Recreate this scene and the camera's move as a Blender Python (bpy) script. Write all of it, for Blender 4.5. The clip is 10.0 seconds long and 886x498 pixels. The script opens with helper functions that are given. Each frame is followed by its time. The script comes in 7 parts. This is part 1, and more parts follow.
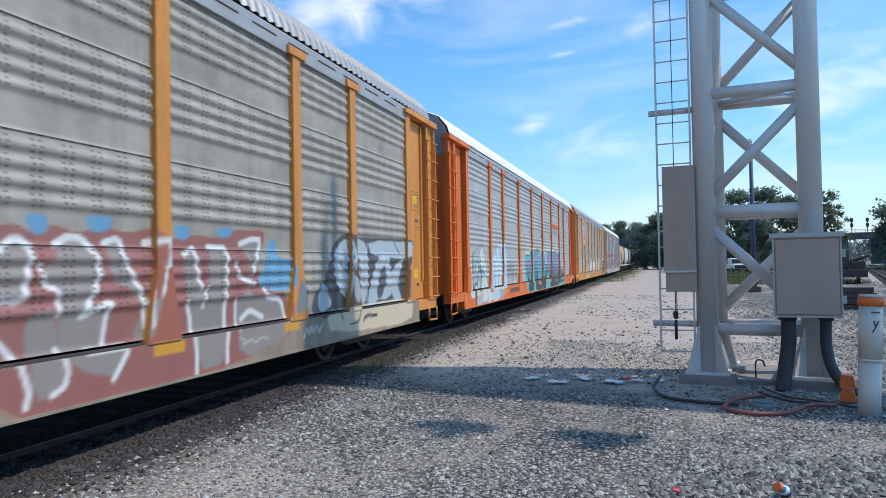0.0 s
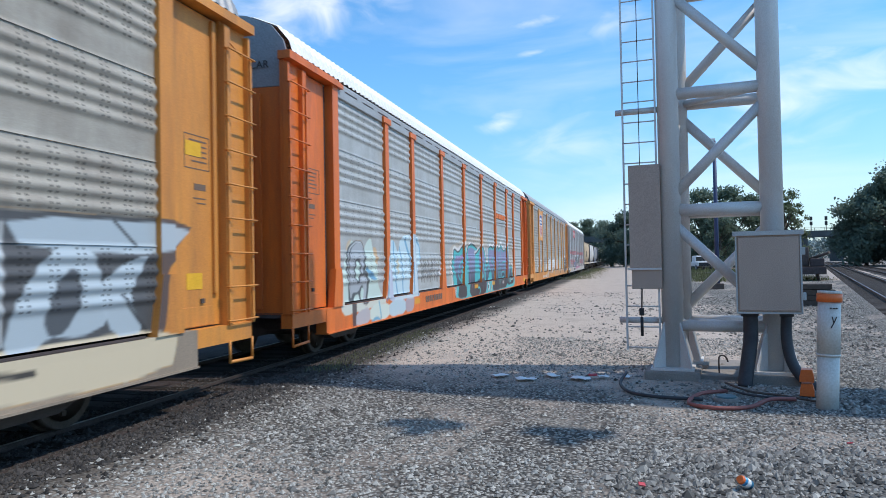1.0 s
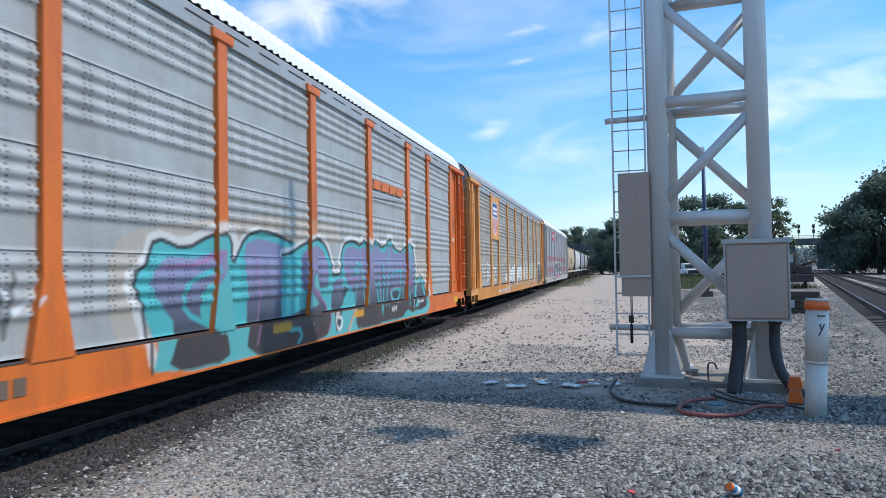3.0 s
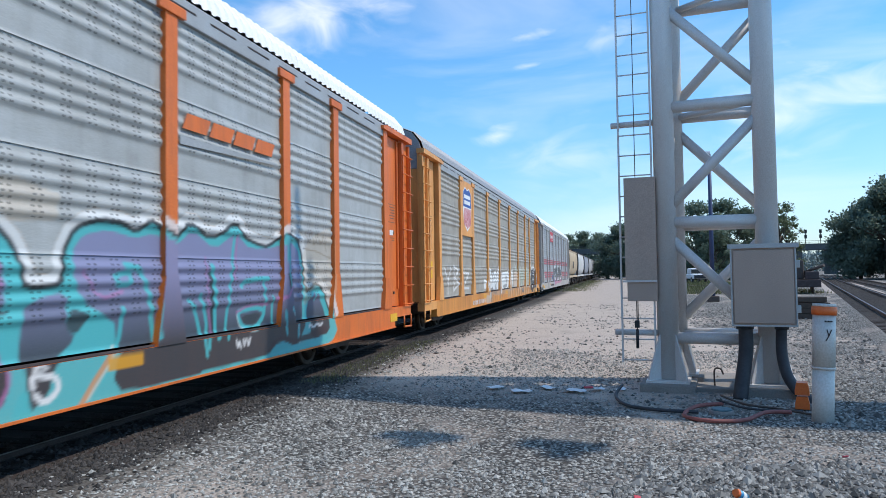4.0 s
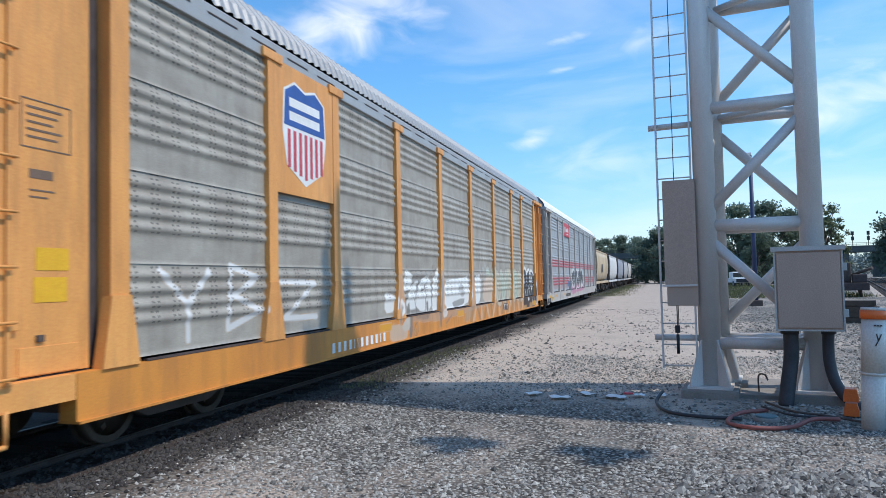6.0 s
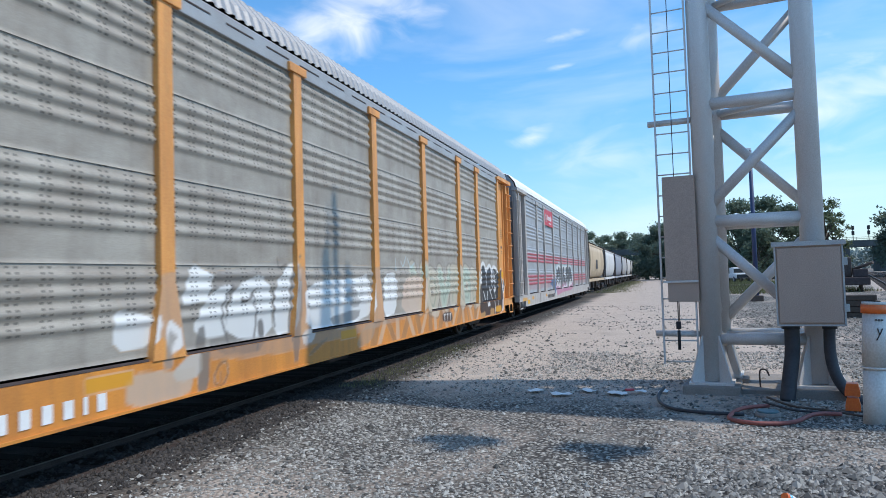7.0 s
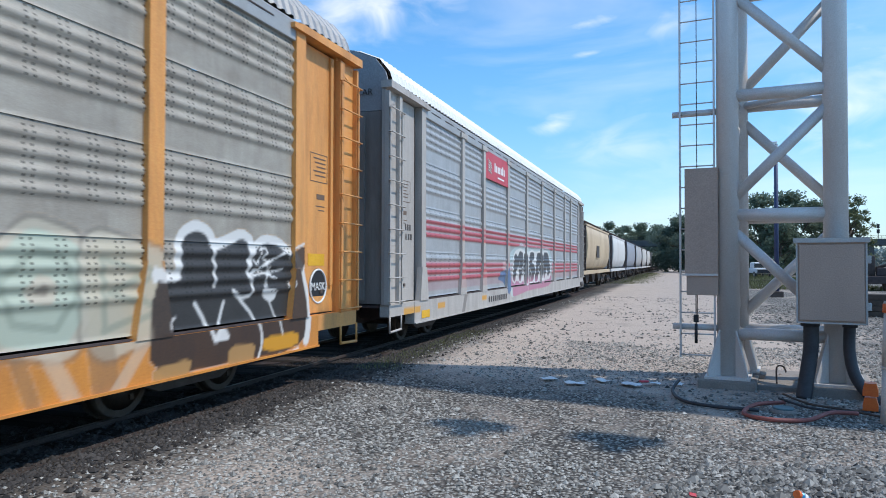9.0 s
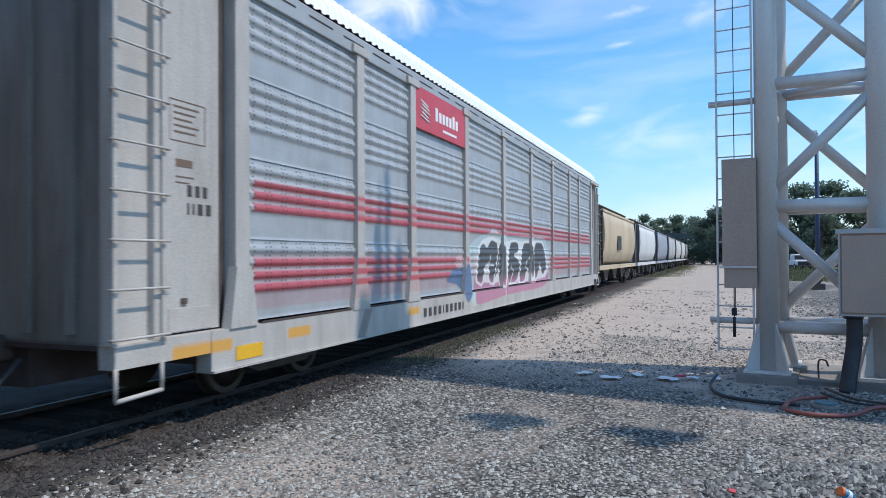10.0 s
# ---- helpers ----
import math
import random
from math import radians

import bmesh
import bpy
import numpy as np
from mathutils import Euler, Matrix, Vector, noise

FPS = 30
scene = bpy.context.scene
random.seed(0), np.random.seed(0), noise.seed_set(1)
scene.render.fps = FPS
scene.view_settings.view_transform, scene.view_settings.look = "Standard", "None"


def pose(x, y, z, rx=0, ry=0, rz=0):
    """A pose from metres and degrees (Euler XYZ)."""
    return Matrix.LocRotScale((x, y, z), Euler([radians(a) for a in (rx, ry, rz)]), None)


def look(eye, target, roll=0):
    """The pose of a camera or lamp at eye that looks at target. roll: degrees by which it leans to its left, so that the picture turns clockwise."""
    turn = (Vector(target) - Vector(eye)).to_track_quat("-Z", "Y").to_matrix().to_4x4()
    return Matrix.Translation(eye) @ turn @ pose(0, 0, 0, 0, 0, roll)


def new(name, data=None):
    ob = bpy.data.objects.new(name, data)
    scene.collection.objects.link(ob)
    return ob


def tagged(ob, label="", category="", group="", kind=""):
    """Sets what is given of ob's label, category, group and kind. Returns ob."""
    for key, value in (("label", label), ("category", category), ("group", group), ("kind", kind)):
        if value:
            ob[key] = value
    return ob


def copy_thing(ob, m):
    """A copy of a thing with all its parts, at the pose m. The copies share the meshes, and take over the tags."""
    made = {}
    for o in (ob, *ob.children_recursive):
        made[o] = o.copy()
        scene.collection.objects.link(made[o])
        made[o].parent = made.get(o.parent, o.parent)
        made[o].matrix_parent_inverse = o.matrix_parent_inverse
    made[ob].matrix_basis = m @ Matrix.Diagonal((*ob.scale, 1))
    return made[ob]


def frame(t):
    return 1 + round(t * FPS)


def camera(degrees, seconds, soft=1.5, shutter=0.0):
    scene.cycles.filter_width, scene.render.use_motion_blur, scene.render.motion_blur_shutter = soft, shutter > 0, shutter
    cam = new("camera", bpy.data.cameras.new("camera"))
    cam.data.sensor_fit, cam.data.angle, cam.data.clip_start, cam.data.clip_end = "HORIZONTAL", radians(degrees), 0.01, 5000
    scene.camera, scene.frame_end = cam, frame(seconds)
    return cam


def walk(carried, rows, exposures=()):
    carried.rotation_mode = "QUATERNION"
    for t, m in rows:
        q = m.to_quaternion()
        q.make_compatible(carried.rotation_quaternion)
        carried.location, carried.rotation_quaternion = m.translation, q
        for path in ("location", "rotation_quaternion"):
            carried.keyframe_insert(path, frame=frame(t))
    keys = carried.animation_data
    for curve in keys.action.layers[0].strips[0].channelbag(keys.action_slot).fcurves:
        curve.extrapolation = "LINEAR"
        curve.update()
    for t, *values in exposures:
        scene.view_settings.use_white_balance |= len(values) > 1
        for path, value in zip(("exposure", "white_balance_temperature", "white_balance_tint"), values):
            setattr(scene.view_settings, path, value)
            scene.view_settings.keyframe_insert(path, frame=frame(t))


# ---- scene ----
cam = camera(64.2, 10.0, soft=0.6, shutter=0.2)

# The camera is hand-held on the spot and turns about itself.
PATH = [
    (0.0, 0.0, 0.0, 1.72, 91.29, 0.99, 16.77),
    (0.5, 0.0, 0.0, 1.72, 90.83, 0.90, 15.13),
    (1.0, 0.0, 0.0, 1.72, 91.07, 1.07, 14.24),
    (1.5, 0.0, 0.0, 1.72, 91.28, 1.07, 13.91),
    (2.0, 0.0, 0.0, 1.72, 91.33, 0.90, 13.46),
    (2.5, 0.0, 0.0, 1.72, 91.49, 0.98, 13.42),
    (4.0, 0.0, 0.0, 1.72, 92.00, 0.85, 13.89),
    (4.5, 0.0, 0.0, 1.72, 92.26, 0.71, 14.90),
    (5.0, 0.0, 0.0, 1.72, 92.36, 0.69, 16.01),
    (5.5, 0.0, 0.0, 1.72, 92.50, 0.92, 16.58),
    (7.0, 0.0, 0.0, 1.72, 92.36, 1.74, 16.90),
    (7.5, 0.0, 0.0, 1.72, 92.02, 0.90, 15.78),
    (8.0, 0.0, 0.0, 1.72, 91.77, 0.48, 15.47),
    (8.5, 0.0, 0.0, 1.72, 91.58, 0.12, 16.00),
    (9.0, 0.0, 0.0, 1.72, 91.16, -0.14, 18.31),
    (9.5, 0.0, 0.0, 1.72, 90.95, 0.68, 20.79),
    (10.0, 0.0, 0.0, 1.72, 90.73, 0.34, 20.99),
]
walk(cam, [(t, pose(*row)) for t, *row in PATH])

# ---- light ----
SUN_AZ, SUN_EL = math.radians(6.0), math.radians(55.0)   # azimuth from +x towards +y
TO_SUN = Vector((math.cos(SUN_EL) * math.cos(SUN_AZ), math.cos(SUN_EL) * math.sin(SUN_AZ), math.sin(SUN_EL)))


WISPS = [(-0.434, 0.350, 0.152, 0.044, 0.75),
         (-0.115, 0.324, 0.068, 0.012, 0.75),
         (-0.161, 0.192, 0.032, 0.014, 0.75),
         (0.251, 0.208, 0.104, 0.068, 0.60),
         (-0.060, 0.162, 0.104, 0.044, 0.35),
         (-0.115, 0.285, 0.044, 0.006, 0.50),
         (-0.015, 0.310, 0.048, 0.020, 0.40)]


def make_world():
    world = bpy.data.worlds.new("sky")
    scene.world = world
    world.use_nodes = True
    nt = world.node_tree
    nt.nodes.clear()
    out = nt.nodes.new("ShaderNodeOutputWorld")
    bg = nt.nodes.new("ShaderNodeBackground")
    bg.inputs["Strength"].default_value = 0.138
    sky = nt.nodes.new("ShaderNodeTexSky")
    sky.sky_type = "NISHITA"
    sky.sun_disc = False
    sky.sun_elevation = SUN_EL
    sky.sun_rotation = math.pi / 2 - SUN_AZ
    sky.altitude = 0
    sky.air_density, sky.dust_density, sky.ozone_density = 1.0, 0.6, 2.5
    co = nt.nodes.new("ShaderNodeTexCoord")
    mp = nt.nodes.new("ShaderNodeMapping")
    mp.inputs["Scale"].default_value = (1.3, 1.3, 5.5)
    mp.inputs["Rotation"].default_value = (0.12, -0.1, 0.5)
    mp.inputs["Location"].default_value = (0.35, 0.2, 0.4)
    n1 = nt.nodes.new("ShaderNodeTexNoise")
    n1.inputs["Scale"].default_value = 1.5
    n1.inputs["Detail"].default_value = 6
    n1.inputs["Roughness"].default_value = 0.52
    n1.inputs["Distortion"].default_value = 0.5
    ramp = nt.nodes.new("ShaderNodeValToRGB")
    ramp.color_ramp.elements[0].position, ramp.color_ramp.elements[1].position = 0.50, 0.95
    mix = nt.nodes.new("ShaderNodeMixRGB")
    mix.inputs["Color2"].default_value = (6.8, 6.8, 6.9, 1)
    ln = nt.links.new
    ln(co.outputs["Generated"], mp.inputs["Vector"])
    ln(mp.outputs["Vector"], n1.inputs["Vector"])
    ln(n1.outputs["Fac"], ramp.inputs["Fac"])
    # separate wisps: azimuth, elevation, half width, half height, density
    def calc(kind, a, c=None):
        n = nt.nodes.new("ShaderNodeMath")
        n.operation = kind
        for k, v in enumerate((a, c)):
            if isinstance(v, (int, float)):
                n.inputs[k].default_value = v
            elif v is not None:
                ln(v, n.inputs[k])
        return n.outputs[0]
    way = nt.nodes.new("ShaderNodeSeparateXYZ")
    ln(co.outputs["Generated"], way.inputs[0])
    az, el = calc("ARCTAN2", way.outputs["X"], way.outputs["Y"]), calc("ARCSINE", way.outputs["Z"])
    torn = nt.nodes.new("ShaderNodeTexNoise")
    torn.inputs["Scale"].default_value, torn.inputs["Detail"].default_value, torn.inputs["Distortion"].default_value = 10.0, 5, 0.7
    streaky = nt.nodes.new("ShaderNodeMapping")
    streaky.inputs["Scale"].default_value = (1.0, 1.0, 2.2)
    ln(co.outputs["Generated"], streaky.inputs["Vector"])
    ln(streaky.outputs["Vector"], torn.inputs["Vector"])
    ragged = calc("MULTIPLY", calc("SUBTRACT", torn.outputs["Fac"], 0.44), 3.4)
    total = calc("MULTIPLY", ramp.outputs["Color"], 0.55)
    for a, e, w, h, density in WISPS:
        side, up = calc("DIVIDE", calc("SUBTRACT", az, a), w), calc("DIVIDE", calc("ADD", calc("SUBTRACT", el, e), calc("MULTIPLY", calc("SUBTRACT", az, a), -0.12)), h)
        r = calc("ADD", calc("SQRT", calc("ADD", calc("MULTIPLY", side, side), calc("MULTIPLY", up, up))), ragged)
        soft = nt.nodes.new("ShaderNodeMapRange")
        soft.interpolation_type = "SMOOTHSTEP"
        soft.inputs["From Min"].default_value, soft.inputs["From Max"].default_value = 1.5, -0.6
        soft.inputs["To Max"].default_value = density
        ln(r, soft.inputs["Value"])
        total = calc("MAXIMUM", total, soft.outputs["Result"])
    ln(total, mix.inputs["Fac"])
    tint = nt.nodes.new("ShaderNodeMixRGB")          # a clear, saturated blue
    tint.blend_type = "MULTIPLY"
    tint.inputs["Fac"].default_value = 1.0
    rise = nt.nodes.new("ShaderNodeSeparateXYZ")
    ln = nt.links.new
    ln(co.outputs["Generated"], rise.inputs[0])
    high = nt.nodes.new("ShaderNodeMapRange")
    high.interpolation_type = "SMOOTHSTEP"
    high.inputs["From Min"].default_value, high.inputs["From Max"].default_value = -0.02, 0.30
    ln(rise.outputs["Z"], high.inputs["Value"])
    hue = nt.nodes.new("ShaderNodeMixRGB")           # milky towards the horizon
    hue.inputs["Color1"].default_value, hue.inputs["Color2"].default_value = (0.73, 0.86, 1.04, 1), (0.55, 0.96, 1.18, 1)
    ln(high.outputs["Result"], hue.inputs["Fac"])
    ln(hue.outputs["Color"], tint.inputs["Color2"])
    ln(sky.outputs["Color"], tint.inputs["Color1"])
    ln(tint.outputs["Color"], mix.inputs["Color1"])
    ln(mix.outputs["Color"], bg.inputs["Color"])
    ln(bg.outputs["Background"], out.inputs["Surface"])


make_world()
sun = new("sun", bpy.data.lights.new("sun", "SUN"))
sun.data.energy, sun.data.angle, sun.data.color = 2.4, math.radians(1.0), (1.0, 0.93, 0.85)
sun.matrix_world = look((0, 0, 40), Vector((0, 0, 40)) - TO_SUN)
scene.view_settings.exposure = 0.48


# ---- materials ----
def surface(name, base, dark, scale=3.0, rough=0.7, metal=0.0, bump=0.15, fine=60.0, amount=0.6, streak=1.0, painted=False, holes=False, streaks=0.0):
    """A worn surface: two scales of colour variation, roughness variation and fine relief."""
    m = bpy.data.materials.new(name)
    m.use_nodes = True
    nt = m.node_tree
    b = nt.nodes["Principled BSDF"]
    ln = nt.links.new
    co = nt.nodes.new("ShaderNodeTexCoord")
    mp = nt.nodes.new("ShaderNodeMapping")
    mp.inputs["Scale"].default_value = (1, 1, streak)
    ln(co.outputs["Object"], mp.inputs["Vector"])
    info = nt.nodes.new("ShaderNodeObjectInfo")
    mul = nt.nodes.new("ShaderNodeMath")
    mul.operation = "MULTIPLY"
    mul.inputs[1].default_value = 37.0
    ln(info.outputs["Random"], mul.inputs[0])
    big = nt.nodes.new("ShaderNodeTexNoise")
    big.noise_dimensions = "4D"
    big.inputs["Scale"].default_value, big.inputs["Detail"].default_value, big.inputs["Roughness"].default_value = scale, 6, 0.62
    ln(mp.outputs["Vector"], big.inputs["Vector"])
    ln(mul.outputs[0], big.inputs["W"])
    small = nt.nodes.new("ShaderNodeTexNoise")
    small.inputs["Scale"].default_value, small.inputs["Detail"].default_value = fine, 3
    ln(co.outputs["Object"], small.inputs["Vector"])
    ramp = nt.nodes.new("ShaderNodeValToRGB")
    ramp.color_ramp.elements[0].position, ramp.color_ramp.elements[1].position = 0.36, 0.68
    ln(big.outputs["Fac"], ramp.inputs["Fac"])
    fac = nt.nodes.new("ShaderNodeMath")
    fac.operation = "MULTIPLY"
    fac.inputs[1].default_value = amount
    ln(ramp.outputs["Color"], fac.inputs[0])
    mix = nt.nodes.new("ShaderNodeMixRGB")
    mix.inputs["Color1"].default_value, mix.inputs["Color2"].default_value = (*base, 1), (*dark, 1)
    ln(fac.outputs[0], mix.inputs["Fac"])
    grain = nt.nodes.new("ShaderNodeMixRGB")
    grain.blend_type = "OVERLAY"
    grain.inputs["Fac"].default_value = 0.35
    ln(mix.outputs["Color"], grain.inputs["Color1"])
    ln(small.outputs["Fac"], grain.inputs["Color2"])
    col = grain.outputs["Color"]
    if streaks:
        # rain-washed dirt runs down the side, with blotches
        run = nt.nodes.new("ShaderNodeMapping")
        run.inputs["Scale"].default_value = (1.9, 1.9, 0.3)
        ln(co.outputs["Object"], run.inputs["Vector"])
        dirt = nt.nodes.new("ShaderNodeTexNoise")
        dirt.inputs["Scale"].default_value, dirt.inputs["Detail"].default_value, dirt.inputs["Roughness"].default_value = 1.6, 7, 0.7
        ln(run.outputs["Vector"], dirt.inputs["Vector"])
        cut = nt.nodes.new("ShaderNodeMapRange")
        cut.inputs["From Min"].default_value, cut.inputs["From Max"].default_value = 0.46, 0.78
        cut.inputs["To Max"].default_value = streaks
        ln(dirt.outputs["Fac"], cut.inputs["Value"])
        soil = nt.nodes.new("ShaderNodeMixRGB")
        soil.inputs["Color2"].default_value = (0.075, 0.055, 0.042, 1)
        ln(cut.outputs["Result"], soil.inputs["Fac"])
        ln(col, soil.inputs["Color1"])
        col = soil.outputs["Color"]
    if painted:
        at = nt.nodes.new("ShaderNodeAttribute")
        at.attribute_name = "paint"
        over = nt.nodes.new("ShaderNodeMixRGB")
        fade = nt.nodes.new("ShaderNodeMath")
        fade.operation = "MULTIPLY_ADD"
        fade.inputs[1].default_value, fade.inputs[2].default_value = -0.10, 1.0
        ln(small.outputs["Fac"], fade.inputs[0])
        wear = nt.nodes.new("ShaderNodeMath")
        wear.operation = "MULTIPLY"
        ln(at.outputs["Alpha"], wear.inputs[0])
        ln(fade.outputs[0], wear.inputs[1])
        ln(wear.outputs[0], over.inputs["Fac"])
        ln(col, over.inputs["Color1"])
        ln(at.outputs["Color"], over.inputs["Color2"])
        col = over.outputs["Color"]
    if holes:
        # punched vent holes: pairs of columns of small dots
        sep = nt.nodes.new("ShaderNodeSeparateXYZ")
        ln(co.outputs["Object"], sep.inputs[0])

        def op(kind, a, v=None, w=None):
            n = nt.nodes.new("ShaderNodeMath")
            n.operation = kind
            ln(a, n.inputs[0])
            if isinstance(v, (int, float)):
                n.inputs[1].default_value = v
            elif v is not None:
                ln(v, n.inputs[1])
            if w is not None:
                n.inputs[2].default_value = w
            return n.outputs[0]
        fy = op("FRACT", op("MULTIPLY", sep.outputs["Y"], 1 / 0.085))
        fz = op("FRACT", op("MULTIPLY", sep.outputs["Z"], 1 / 0.052))
        dy = op("MULTIPLY", op("SUBTRACT", fy, 0.5), 0.085)
        dz = op("MULTIPLY", op("SUBTRACT", fz, 0.5), 0.052)
        r = op("SQRT", op("ADD", op("MULTIPLY", dy, dy), op("MULTIPLY", dz, dz)))
        dot = op("LESS_THAN", r, 0.0125)
        col_on = op("LESS_THAN", op("FRACT", op("MULTIPLY", sep.outputs["Y"], 1 / 0.34)), 0.51)
        row_on = op("GREATER_THAN", op("FRACT", op("MULTIPLY", op("SUBTRACT", sep.outputs["Z"], 0.98), 1 / 0.955)), 0.34)
        hole = op("MULTIPLY", op("MULTIPLY", dot, col_on), row_on)
        dark_in = nt.nodes.new("ShaderNodeMixRGB")
        dark_in.inputs["Color2"].default_value = (0.015, 0.014, 0.013, 1)
        ln(hole, dark_in.inputs["Fac"])
        ln(col, dark_in.inputs["Color1"])
        col = dark_in.outputs["Color"]
    ln(col, b.inputs["Base Color"])
    rr = nt.nodes.new("ShaderNodeMapRange")
    rr.inputs["To Min"].default_value, rr.inputs["To Max"].default_value = max(0.05, rough - 0.12), min(1.0, rough + 0.12)
    ln(big.outputs["Fac"], rr.inputs["Value"])
    ln(rr.outputs["Result"], b.inputs["Roughness"])
    b.inputs["Metallic"].default_value = metal
    if bump:
        bp = nt.nodes.new("ShaderNodeBump")
        bp.inputs["Strength"].default_value, bp.inputs["Distance"].default_value = bump, 0.02
        ln(small.outputs["Fac"], bp.inputs["Height"])
        ln(bp.outputs["Normal"], b.inputs["Normal"])
    return m


def matt(m):
    """Sooty and dusty: hardly any sheen."""
    m.node_tree.nodes["Principled BSDF"].inputs["Specular IOR Level"].default_value = 0.06
    return m


def flat(name, base, rough=0.6, metal=0.0):
    return surface(name, base, tuple(c * 0.72 for c in base), 4.0, rough, metal, 0.05, 80, 0.5)


M = {}
M["panel_grey"] = surface("galvanised_panel", (0.455, 0.465, 0.45), (0.31, 0.305, 0.28), 1.3, 0.55, 0.15, 0.05, 70, 0.6, 2.0, True, True, streaks=0.28)
M["panel_brown"] = surface("dirty_galvanised_panel", (0.42, 0.385, 0.325), (0.25, 0.215, 0.175), 1.3, 0.6, 0.15, 0.05, 70, 0.7, 2.0, True, True, streaks=0.34)
M["panel_light"] = surface("clean_galvanised_panel", (0.42, 0.43, 0.435), (0.30, 0.305, 0.305), 1.3, 0.5, 0.2, 0.05, 70, 0.5, 2.0, True, True, streaks=0.25)
M["chord"] = surface("galvanised_top_rail", (0.40, 0.41, 0.41), (0.28, 0.27, 0.26), 1.3, 0.55, 0.2, 0.05, 70)
M["orange"] = surface("orange_paint", (0.74, 0.165, 0.02), (0.52, 0.11, 0.02), 1.6, 0.5, 0, 0.05, 50, 0.6, 0.4, True, streaks=0.45)
M["orange_plain"] = surface("bare_orange_paint", (0.74, 0.165, 0.02), (0.52, 0.11, 0.02), 1.6, 0.5, 0, 0.05, 50, 0.6, 0.4, streaks=0.45)
M["yellow"] = surface("faded_yellow_paint", (0.79, 0.36, 0.10), (0.56, 0.225, 0.06), 1.5, 0.55, 0, 0.05, 50, 0.6, 0.4, True, streaks=0.45)
M["yellow_plain"] = surface("bare_faded_yellow_paint", (0.79, 0.36, 0.10), (0.56, 0.225, 0.06), 1.5, 0.55, 0, 0.05, 50, 0.6, 0.4, streaks=0.45)
M["amber"] = surface("amber_yellow_paint", (0.68, 0.27, 0.045), (0.45, 0.165, 0.04), 1.5, 0.55, 0, 0.05, 50, 0.6, 0.4, True, streaks=0.45)
M["amber_plain"] = surface("bare_amber_yellow_paint", (0.68, 0.27, 0.045), (0.45, 0.165, 0.04), 1.5, 0.55, 0, 0.05, 50, 0.6, 0.4, streaks=0.45)
M["silver"] = surface("grey_white_paint", (0.49, 0.455, 0.415), (0.34, 0.30, 0.265), 1.6, 0.55, 0, 0.05, 50, 0.6, 0.4, True, streaks=0.34)
M["silver_plain"] = surface("bare_grey_white_paint", (0.49, 0.455, 0.415), (0.34, 0.30, 0.265), 1.6, 0.55, 0, 0.05, 50, 0.6, 0.4, streaks=0.34)
# a darker grey than the sides, for the end doors
M["dark_grey_plain"] = surface("dark_grey_end_paint", (0.27, 0.265, 0.25), (0.15, 0.135, 0.12), 1.2, 0.6, 0, 0.05, 50, 0.7, 0.4, streaks=0.6)
M["sill_brown"] = surface("dusty_beige_sill", (0.33, 0.26, 0.19), (0.19, 0.15, 0.115), 1.5, 0.65, 0, 0.05, 50, 0.7, 0.4, True, streaks=0.45)
M["sill_brown_plain"] = surface("bare_dusty_beige_sill", (0.33, 0.26, 0.19), (0.19, 0.15, 0.115), 1.5, 0.65, 0, 0.05, 50, 0.7, 0.4, streaks=0.45)
M["roof_white"] = surface("white_roof", (0.78, 0.78, 0.77), (0.6, 0.6, 0.58), 1.0, 0.5, 0, 0.03, 40, 0.4)
M["roof_grey"] = surface("galvanised_roof", (0.32, 0.325, 0.33), (0.24, 0.24, 0.24), 1.0, 0.5, 0.2, 0.03, 40, 0.5)
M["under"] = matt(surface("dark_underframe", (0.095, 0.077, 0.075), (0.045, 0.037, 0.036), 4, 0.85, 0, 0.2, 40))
M["steel_dark"] = surface("dark_cast_steel", (0.12, 0.09, 0.075), (0.055, 0.045, 0.038), 5, 0.75, 0.3, 0.2, 50)
M["wheel"] = surface("worn_wheel_steel", (0.12, 0.09, 0.07), (0.05, 0.04, 0.03), 6, 0.6, 0.6, 0.1, 60)
M["rail"] = surface("rusty_rail", (0.16, 0.09, 0.055), (0.08, 0.045, 0.03), 6, 0.7, 0.4, 0.15, 60)
M["rail_dark"] = matt(surface("dark_rail", (0.085, 0.065, 0.058), (0.045, 0.036, 0.032), 6, 0.8, 0.2, 0.15, 60))
M["rail_worn"] = surface("dull_rail_head", (0.13, 0.115, 0.105), (0.08, 0.07, 0.062), 6, 0.5, 0.7, 0.03, 60)
M["rail_top"] = surface("polished_rail_head", (0.22, 0.20, 0.19), (0.14, 0.12, 0.11), 6, 0.4, 0.8, 0.03, 60)
M["tie"] = surface("creosoted_timber", (0.085, 0.065, 0.05), (0.035, 0.028, 0.022), 6, 0.85, 0, 0.4, 30)
M["tie_black"] = matt(surface("buried_dark_timber", (0.03, 0.024, 0.02), (0.014, 0.012, 0.01), 6, 0.9, 0, 0.4, 30))
M["tower"] = surface("weathered_galvanised_steel", (0.70, 0.665, 0.63), (0.54, 0.48, 0.43), 1.5, 0.5, 0.15, 0.04, 60, 0.6, 0.35)
M["cabinet"] = surface("brown_grey_cabinet", (0.48, 0.35, 0.275), (0.38, 0.27, 0.21), 1.2, 0.55, 0.1, 0.04, 70, 0.6, 0.4)
M["cabinet_lid"] = surface("grey_cabinet_lid", (0.5, 0.5, 0.48), (0.38, 0.37, 0.35), 2, 0.5, 0.2, 0.04, 70)
M["rubber"] = surface("black_conduit", (0.045, 0.045, 0.05), (0.02, 0.02, 0.022), 5, 0.6, 0, 0.1, 40)
